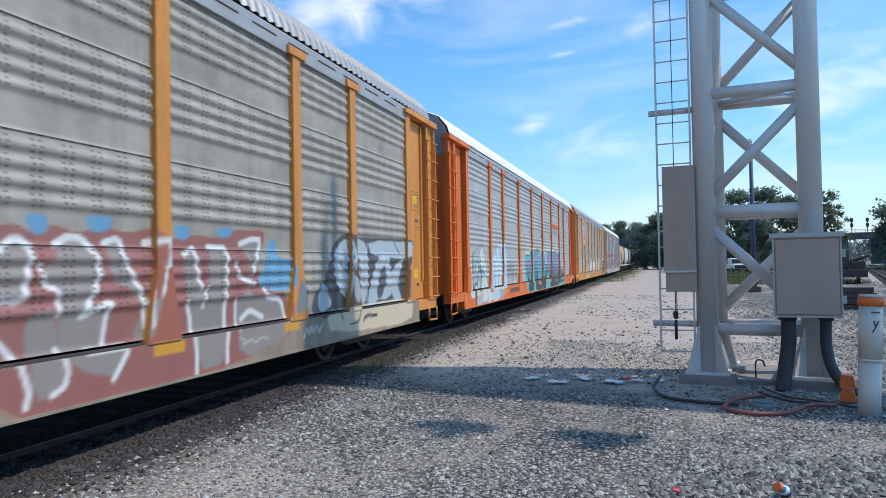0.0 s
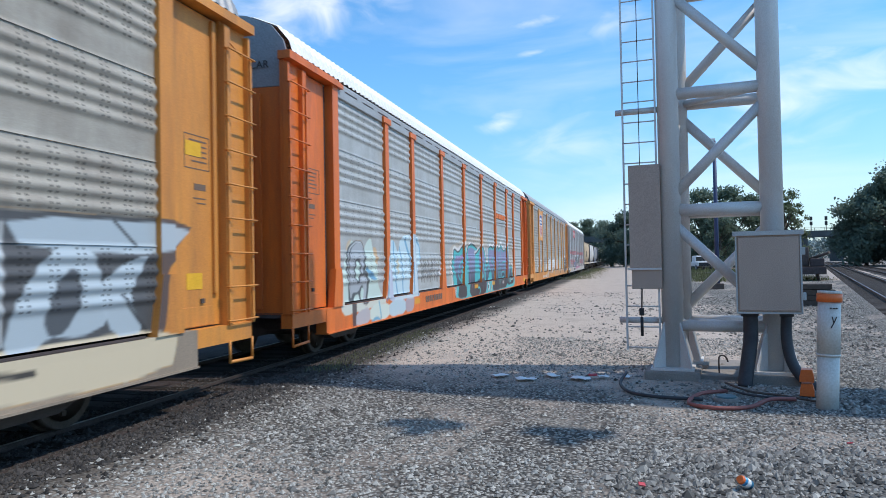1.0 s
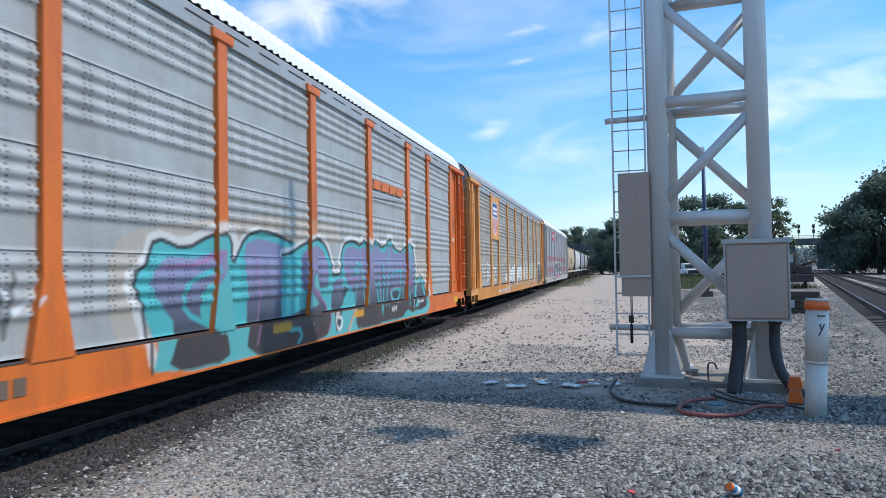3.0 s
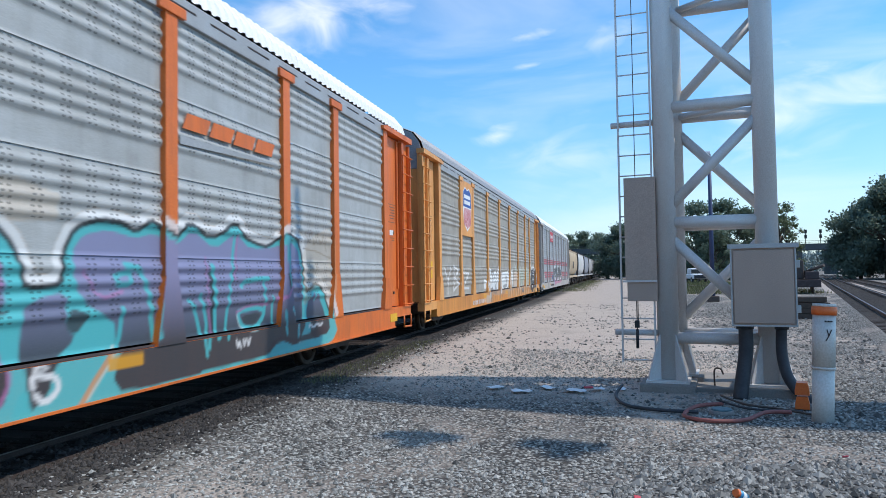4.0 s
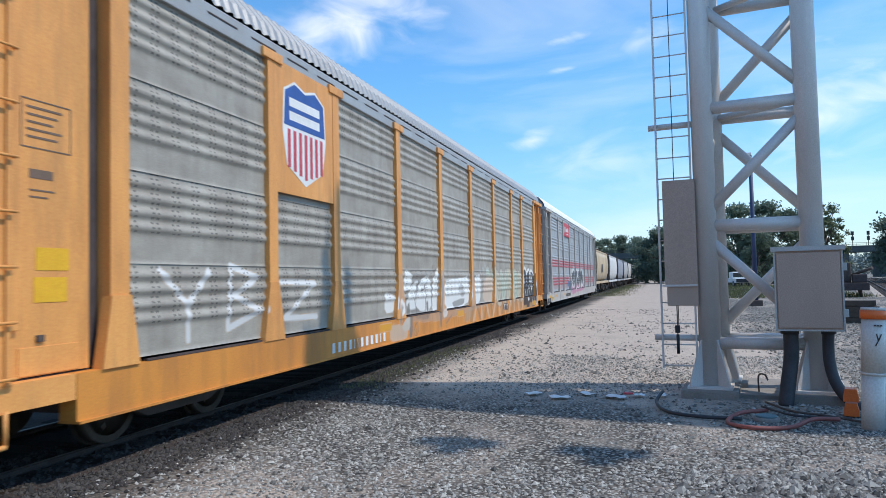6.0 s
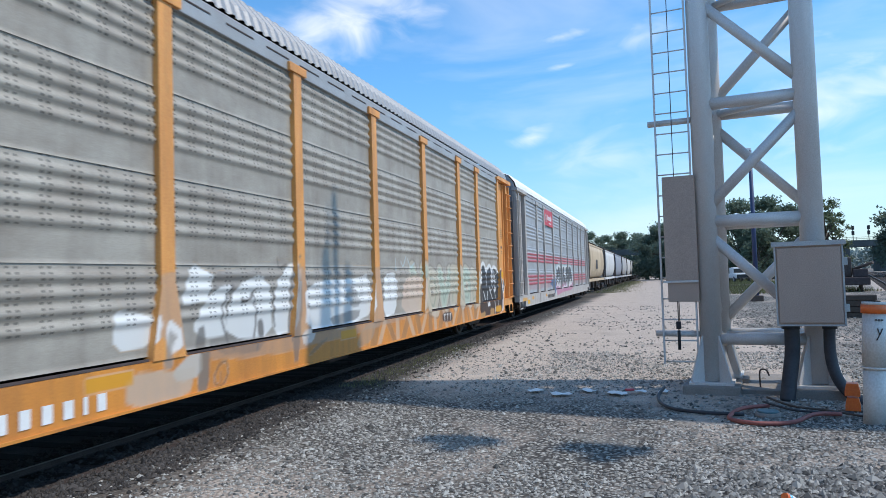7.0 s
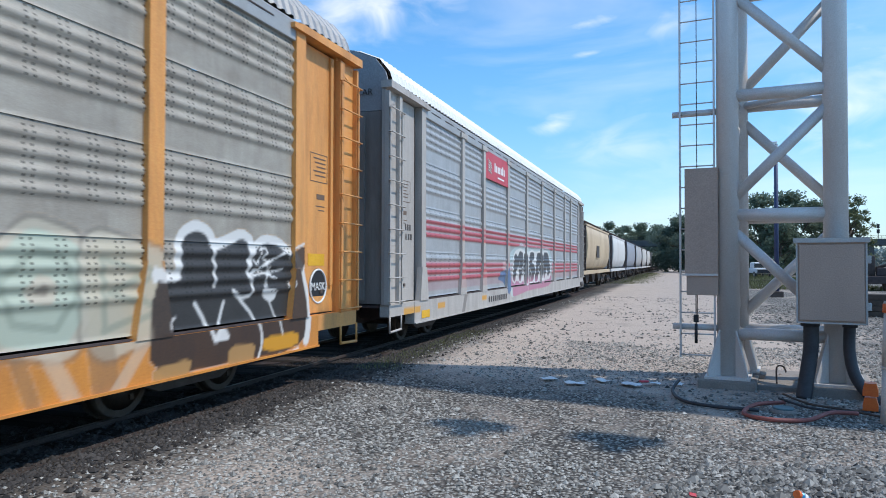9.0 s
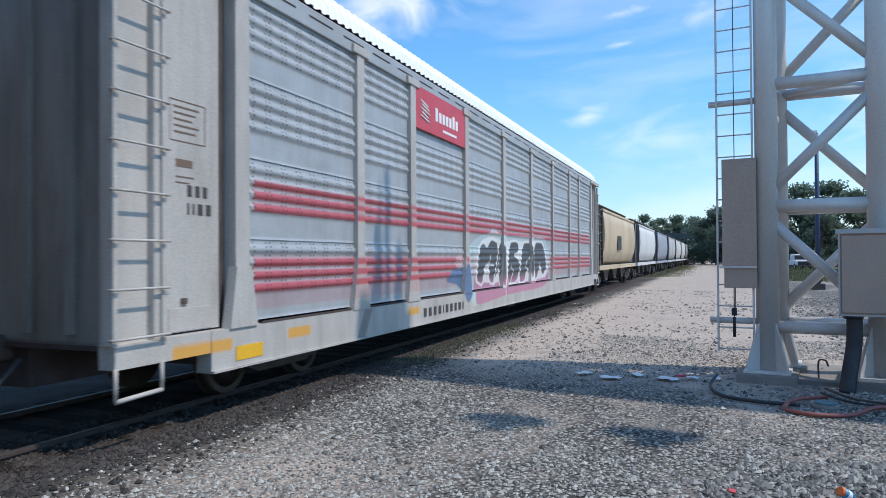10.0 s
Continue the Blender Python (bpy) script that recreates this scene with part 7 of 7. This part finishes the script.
# ---- trees ----
def tree_mesh(name, label, height, spread, leaf, count, material, seed, m, low=0.25):
    """A tapered trunk with limbs and a crown of many small leaves in uneven clumps."""
    rng = np.random.default_rng(seed)
    t = thing(name, label, "tree", "trees", m=m)
    bm = bmesh.new()
    tube(bm, (0, 0, -0.2), (0.1, 0.05, height * 0.55), height * 0.028, height * 0.014, n=9)
    ends = []
    for k in range(11):
        a = k * 2.4 + rng.uniform(-0.4, 0.4)
        z0 = height * rng.uniform(max(0.06, low), 0.55)
        r = spread * rng.uniform(0.45, 0.95)
        z1 = min(height * 0.95, z0 + height * rng.uniform(0.12, 0.42))
        e = (r * math.cos(a), r * math.sin(a), z1)
        tube(bm, (0.05, 0.02, z0), e, height * 0.010, height * 0.003, n=6)
        ends.append(e)
    part("trunk", bm, M["trunk"], t)
    ends += [(rng.uniform(-.3, .3) * spread, rng.uniform(-.3, .3) * spread, height * rng.uniform(0.6, 0.95)) for _ in range(9)]
    ends += [(rng.uniform(-.9, .9) * spread, rng.uniform(-.9, .9) * spread, height * rng.uniform(max(low, 0.08), 0.4)) for _ in range(9)]
    ends = np.array(ends)
    ci = rng.integers(0, len(ends), count)
    rad = spread * rng.uniform(0.16, 0.42, len(ends))
    off = rng.normal(0, 1, (count, 3))
    off /= np.linalg.norm(off, axis=1)[:, None]
    p = ends[ci] + off * (rad[ci] * np.minimum(1.35, np.abs(rng.normal(0.62, 0.32, count))))[:, None] * np.array([1, 1, 0.75])
    p[:, 2] = np.clip(p[:, 2], height * low * 0.6, None)
    a = rng.normal(0, 1, (count, 3))
    a /= np.linalg.norm(a, axis=1)[:, None]
    b = np.cross(a, rng.normal(0, 1, (count, 3)))
    b /= np.linalg.norm(b, axis=1)[:, None]
    s = (leaf * rng.uniform(0.5, 1.2, count))[:, None]
    v = np.stack((p - a * s, p + b * s * 0.55, p + a * s, p - b * s * 0.55), 1).reshape(-1, 3)
    f = np.arange(count * 4).reshape(-1, 4)
    ob = raw("crown", v.tolist(), f.tolist(), material, t)
    tagged(ob, "crown of small leaves", kind="stuff")
    return t


def build_trees():
    dark = tree_mesh("tree", "dense dark green broadleaf tree by the line", 14.0, 6.2, 0.30, 16000, M["leaf_dark"], 3, pose(37, 112, 0), 0.03)
    mid = tree_mesh("tree", "green broadleaf tree behind the yard", 12.5, 5.2, 0.28, 14000, M["leaf"], 4, pose(12.5, 122, 0), 0.03)
    pale = tree_mesh("tree", "thin pale green tree with open crown", 12.5, 3.2, 0.24, 2600, M["leaf_pale"], 5, pose(25.0, 121, 0), 0.15)
    for x, y, k in ((41, 118, 1.1), (45, 110, 1.15), (50, 114, 1.25), (56, 116, 1.2), (63, 112, 1.15), (40, 104, 0.55), (46, 101, 0.6), (53, 103, 0.62), (70, 120, 1.2), (36, 120, 0.8), (43, 108, 0.8), (48, 118, 1.3), (60, 104, 0.8), (34, 118, 0.55)):
        copy_thing(dark, pose(x, y, 0, 0, 0, x * 37)).scale = (k, k, k)
    for x, y, k in ((17.5, 125, 1.05), (21.0, 128, 0.95), (9.5, 130, 0.85), (15, 118, 0.7)):
        copy_thing(mid, pose(x, y, 0, 0, 0, x * 53)).scale = (k, k, k)
    for x, y, k in ((4.5, 150, 0.85), (0.5, 158, 0.85), (-2.5, 166, 0.7), (8.5, 152, 0.9)):
        copy_thing(dark, pose(x, y, 0, 0, 0, x * 71)).scale = (k, k, k)
    for k in range(7):
        copy_thing(mid, pose(-42 + 6.0 * k, 268 + 5 * (k % 3), 0, 0, 0, 50 * k)).scale = (1.2, 1.2, 1.25 + 0.1 * (k % 2))
    copy_thing(pale, pose(27.2, 126, 0, 0, 0, 120)).scale = (0.9, 0.9, 0.85)


def far_woods():
    """The line of woods on the horizon; its haze is in the leaf colour."""
    rng = np.random.default_rng(11)
    n = 42000
    x, y = rng.uniform(-140, 260, n), rng.uniform(395, 440, n)
    top = np.array([9.5 + 3.5 * noise.noise((u * 0.06, v * 0.05, 0.0)) + 2.0 * noise.noise((u * 0.22, v * 0.2, 5.0)) for u, v in zip(x, y)])
    p = np.stack((x, y, top * rng.random(n) ** 0.7), 1)
    a = rng.normal(0, 1, (n, 3))
    a /= np.linalg.norm(a, axis=1)[:, None]
    b = np.cross(a, rng.normal(0, 1, (n, 3)))
    b /= np.linalg.norm(b, axis=1)[:, None]
    s = rng.uniform(0.4, 1.0, n)[:, None]
    v = np.stack((p - a * s, p + b * s * 0.7, p + a * s, p - b * s * 0.7), 1).reshape(-1, 3)
    tagged(raw("far_woods", v.tolist(), np.arange(n * 4).reshape(-1, 4).tolist(), M["leaf_far"]), "green line of distant woods, haze put into its colour", "woods", kind="stuff")


# paler and bluer than real leaves: distance haze put into the colour
M["leaf_far"] = surface("hazed_leaves", (0.22, 0.27, 0.25), (0.16, 0.21, 0.20), 0.1, 0.7, 0, 0, 5, 0.8)
far_woods()
build_trees()


# ---- overpass ----
def build_bridge():
    t = thing("overpass", "dark steel girder overpass across the tracks", "bridge", m=pose(0, 220, 0))
    part("deck", boxes((-120, 160, -4, 4, 8.1, 8.6)), M["bridge"], t)
    for y in (-4.2, 3.8):
        part("girder", boxes((-120, 160, y, y + 0.4, 6.9, 8.1), (-120, 160, y - 0.15, y + 0.55, 6.85, 6.95)), M["bridge"], t)
    for z in (8.95, 9.35):
        part("railing", boxes((-120, 160, -4.2, -4.12, z, z + 0.07)), M["bridge"], t)
    for k in range(110):
        part("rail_post", boxes((-118 + 2.5 * k, -117.92 + 2.5 * k, -4.2, -4.12, 8.6, 9.4)), M["bridge"], t)
    for x in (-100, -78, -56, -34, -13, 10, 28, 42, 49.5, 58.5, 75, 92, 110, 130):
        part("pier", boxes((x - 0.9, x + 0.9, -3.5, 3.5, -0.3, 6.9, 0.05)), M["bridge"], t)
    for x in (51.2, 55.0, -2.5):
        s = thing("bridge_signal", "slim black railway signal mast on the overpass", "signal", "signals on the overpass", m=pose(x, 215.8, 0))
        part("mast", tubes(((0, 0, 8.6), (0, 0, 12.3), 0.10), n=8), M["black"], s)
        for z in (12.0, 10.6):
            part("head", boxes((-0.32, 0.32, -0.3, 0.2, z - 0.55, z + 0.5, 0.05)), M["black"], s)


build_bridge()


# ---- far yard things ----
def build_pole():
    t = thing("utility_pole", "dark blue steel pole with a small lamp", "pole", m=pose(4.95, 40.5, 0))
    part("shaft", tubes(((0, 0, 0), (0, 0, 8.0), 0.13, 0.09), n=12), M["pole_blue"], t)
    part("lamp_head", boxes((-0.35, 0.05, -0.1, 0.1, 8.0, 8.14, 0.03)), M["white"], t)
    part("base", boxes((-0.3, 0.3, -0.3, 0.3, -0.1, 0.3, 0.03)), M["steel_dark"], t)


build_pole()


def build_pickup():
    t = thing("pickup_truck", "white pickup truck with dark grille parked on grass", "truck", m=pose(10.0, 99, 0, 0, 0, 8))
    part("body", boxes((-0.95, 0.95, -2.6, 2.6, 0.55, 1.15, 0.12)), M["white"], t)
    part("cab", boxes((-0.85, 0.85, -0.9, 1.1, 1.1, 1.95, 0.2)), M["white"], t)
    part("windscreen", boxes((-0.75, 0.75, -0.93, -0.86, 1.25, 1.8, 0.02)), M["glass"], t)
    part("grille", boxes((-0.8, 0.8, -2.64, -2.56, 0.6, 1.05, 0.02)), M["black"], t)
    for x in (-0.86, 0.86):
        for y in (-1.7, 1.7):
            w = part("wheel", tubes(((x - 0.12, y, 0.4), (x + 0.12, y, 0.4), 0.4), n=18), M["rubber"], t)
            part("rim", tubes(((x - 0.125, y, 0.4), (x + 0.125, y, 0.4), 0.2), n=14), M["cabinet_lid"], w)


build_pickup()


def build_tie_stacks():
    rng = random.Random(4)
    t = thing("tie_stack", "stack of dark creosoted railway ties on gravel", "timber stack", "stacks beside the branch line", m=pose(5.95, 26.2, 0, 0, 0, -10))
    for j in range(4):
        for i in range(3):
            part("timber", boxes((-0.85, 0.85 + rng.uniform(-.1, .1), 0.27 * i, 0.27 * i + 0.24, 0.19 * j, 0.19 * j + 0.175, 0.012)), M["tie"], t)
    t = thing("track_machine", "dark parked track maintenance machine", "machine", m=pose(12.3, 54.0, 0, 0, 0, -12))
    part("chassis", boxes((-1.3, 1.3, -2, 2, 0.45, 0.95, 0.05)), M["under"], t)
    part("cab", boxes((-1.1, 0.3, -1.0, 1.2, 0.95, 2.3, 0.1)), M["steel_dark"], t)
    part("engine_hood", boxes((0.35, 1.2, -1.6, 1.2, 0.95, 1.5, 0.08)), M["under"], t)
    part("boom", tubes(((0.2, -0.5, 1.4), (1.5, -1.6, 1.9), 0.1), n=8), M["steel_dark"], t)
    for x in (-0.8, 0.8):
        for y in (-1.2, 1.2):
            part("wheel", tubes(((x - 0.08, y, 0.38), (x + 0.08, y, 0.38), 0.38), n=16), M["steel_dark"], t)
    for x, y, r in ((1.45, 40, 30), (22.5, 100, -12)):
        t = thing("tie_stack", "low stack of dark timbers", "timber stack", "stacks beside the branch line", m=pose(x + (6.6 if y == 40 else 0), y + 35 * (y == 40), 0, 0, 0, r))
        for j in range(3):
            part("timber", boxes((-1.3, 1.3, 0.27 * j, 0.27 * j + 0.24, 0.0, 0.18, 0.012)), M["tie"], t)


build_tie_stacks()


def grass(name, label, count, place, height, material, seed):
    rng = np.random.default_rng(seed)
    vs, fs = [], []
    for k in range(count):
        x, y = place(rng)
        a, h = rng.uniform(0, 6.28), height * rng.uniform(0.4, 1.2)
        w = h * 0.12
        z = ground_height(x, y)
        lean = rng.normal(0, 0.3, 2) * h
        vs += [(x - w * math.cos(a), y - w * math.sin(a), z - 0.02), (x + w * math.cos(a), y + w * math.sin(a), z - 0.02), (x + lean[0], y + lean[1], z + h)]
        fs.append((3 * k, 3 * k + 1, 3 * k + 2))
    tagged(raw(name, vs, fs, material), label, "grass", kind="stuff")


grass("grass", "sparse green weeds along the ballast", 9000, lambda r: (-4.1 + 0.9 * r.normal(), 62 + 75 * r.random()), 0.12, M["grass"], 1)
grass("grass", "rough green grass behind the tower", 12000, lambda r: (r.uniform(3.5, 14), 52 + 60 * r.random()), 0.30, M["grass"], 2)
grass("grass", "dry yellow weeds beside the rail", 2600, lambda r: (-4.75 + 0.22 * r.normal(), 10.5 + 7 * r.random()), 0.06, M["grass"], 3)


# ---- small things round the tower ----
def build_small():
    t = thing("hose", "dark rubber hose lying on the gravel", "hose", m=pose(0, 0, 0.02))
    part("tube", sweep([(0.02, 10.4, 0.08), (-0.06, 9.85, 0.02), (0.08, 9.3, 0.0), (0.45, 9.05, 0.0), (0.9, 9.0, 0.0)], 0.022), M["rubber"], t)
    t = thing("red_hose", "faded red hose coiled on the gravel", "hose", m=pose(0, 0, 0.02))
    part("tube", sweep([(1.25, 9.6, 0.0), (0.9, 9.25, 0.02), (0.72, 8.75, 0.0), (0.95, 8.45, 0.01), (1.35, 8.6, 0.0), (1.65, 9.0, 0.02), (1.95, 9.15, 0.0)], 0.024), M["red_hose"], t)
    t = thing("cable", "grey cable running along the ground to the marker post", "cable", m=pose(0, 0, 0.02))
    part("strand", sweep([(1.3, 10.1, 0.02), (1.5, 9.5, 0.02), (1.85, 9.3, 0.01), (2.2, 9.0, 0.0)], 0.014), M["steel_dark"], t)
    part("strand", sweep([(1.2, 9.7, 0.03), (1.45, 9.25, 0.02), (1.75, 9.2, 0.01), (2.1, 9.25, 0.0)], 0.014), M["rubber"], t)
    t = thing("valve_box", "small blue-grey valve cover in the gravel", "valve box", m=pose(1.18, 9.15, 0))
    part("ring", tubes(((0, 0, -0.05), (0, 0, 0.025), 0.15, 0.14), n=20), M["concrete"], t)
    part("lid", tubes(((0, 0, 0.025), (0, 0, 0.045), 0.12, 0.11), n=20), M["valve"], t)
    t = thing("orange_barrier", "stacked orange plastic cable guards behind the post", "cable guard", m=pose(2.17, 9.55, 0, 0, 0, -14))
    for k in range(2):
        part("guard", prism([(-0.08, 0.17 * k), (0.08, 0.17 * k), (0.08, 0.17 * k + 0.06), (0.06, 0.17 * k + 0.15), (-0.06, 0.17 * k + 0.15), (-0.08, 0.17 * k + 0.06)], -0.08, 0.08), M["cap_orange"], t)
    t = thing("rubble", "broken stones and rusty bolts on the pad", "rubble", m=TOWER)
    for k in range(14):
        r = random.Random(k)
        bm = bmesh.new()
        bmesh.ops.create_icosphere(bm, subdivisions=1, radius=r.uniform(0.02, 0.05))
        for v in bm.verts:
            v.co *= r.uniform(0.7, 1.2)
        bmesh.ops.translate(bm, vec=(r.uniform(0.6, LEG + 0.3), r.uniform(-0.2, 1.2), 0.02), verts=bm.verts)
        part("stone", bm, M["concrete"] if k % 3 else M["rail"], t)
    t = thing("pad_slab", "flat concrete slab between the tower feet", "slab", m=TOWER)
    part("slab", boxes((-0.1, LEG + 0.1, -0.15, LEG + 0.2, -0.1, 0.035, 0.01)), M["concrete"], t)
    part("ground_rod", sweep([(0.62, 0.15, 0.03), (0.62, 0.15, 0.26), (0.70, 0.15, 0.28), (0.74, 0.15, 0.2)], 0.012), M["steel_dark"], t)
    # litter
    paper = [(-1.80, 10.4, 0.13), (-1.38, 10.2, 0.16), (-1.05, 10.55, 0.13), (-0.62, 10.35, 0.17), (-0.32, 10.55, 0.12), (0.02, 10.6, 0.1)]
    for k, (x, y, s) in enumerate(paper):
        r = random.Random(k + 40)
        bm = bmesh.new()
        bmesh.ops.create_grid(bm, x_segments=5, y_segments=4, size=s * 0.75)
        for v in bm.verts:
            v.co.z = 0.025 + 0.03 * noise.noise((v.co.x * 9 + k, v.co.y * 9, 0)) + 0.004
            v.co.x *= r.uniform(0.9, 1.25)
            v.co.y *= 0.75
        bmesh.ops.solidify(bm, geom=bm.faces[:], thickness=0.004)
        t = thing("paper_scrap", "crumpled white paper scrap on gravel", "litter", "scraps by the tower", m=pose(x, y, ground_height(x, y) + 0.012, 0, 0, r.uniform(0, 180)))
        part("sheet", bm, M["white"], t)
    t = thing("red_wrapper", "small red wrapper among the paper scraps", "litter", m=pose(-0.45, 10.5, 0.03, 0, 0, 30))
    part("foil", boxes((-0.06, 0.06, -0.035, 0.035, 0, 0.03, 0.01)), M["red"], t)
    t = thing("crushed_can", "crushed blue and white drink can on gravel", "can", m=pose(0.80, 5.36, ground_height(0.80, 5.36) + 0.06, 60, 10, -50))
    part("body", tubes(((0, 0, -0.06), (0, 0, 0.04), 0.034, 0.032), n=18), M["can_blue"], t)
    part("end", tubes(((0, 0, 0.04), (0, 0, 0.062), 0.032, 0.026), n=18), M["cap_orange"], t)
    part("band", tubes(((0, 0, -0.03), (0, 0, 0.01), 0.0355), n=18), M["white"], t)
    for x, y in ((0.1, 5.35), (2.3, 6.3), (1.9, 6.9)):
        t = thing("plastic_scrap", "tiny red plastic scrap on the gravel", "litter", "plastic scraps", m=pose(x, y, ground_height(x, y) + 0.035, 20, 10, x * 90))
        part("chip", boxes((-0.025, 0.025, -0.018, 0.018, 0, 0.012, 0.004)), M["red"], t)


M["valve"] = flat("teal_valve_cover", (0.10, 0.18, 0.20))
M["can_blue"] = flat("blue_can_paint", (0.05, 0.28, 0.5), 0.3, 0.4)
build_small()


# ---- movement ----
SPEED = 7.185


def motions():
    """The whole train rolls past towards the camera at a steady speed; its wheels turn."""
    for car, y in CARS:
        walk(car, [(t, pose(TRACK_X, y - SPEED * t, 0.02)) for t in (0.0, 2.5, 5.0, 7.5, 10.0)])
    step = 2 / FPS
    spin = math.degrees(SPEED / 0.42)
    for w, dy in WHEELS:
        walk(w, [(k * step, pose(0, dy, 0.42, spin * k * step, 0, 0)) for k in range(151)])


motions()
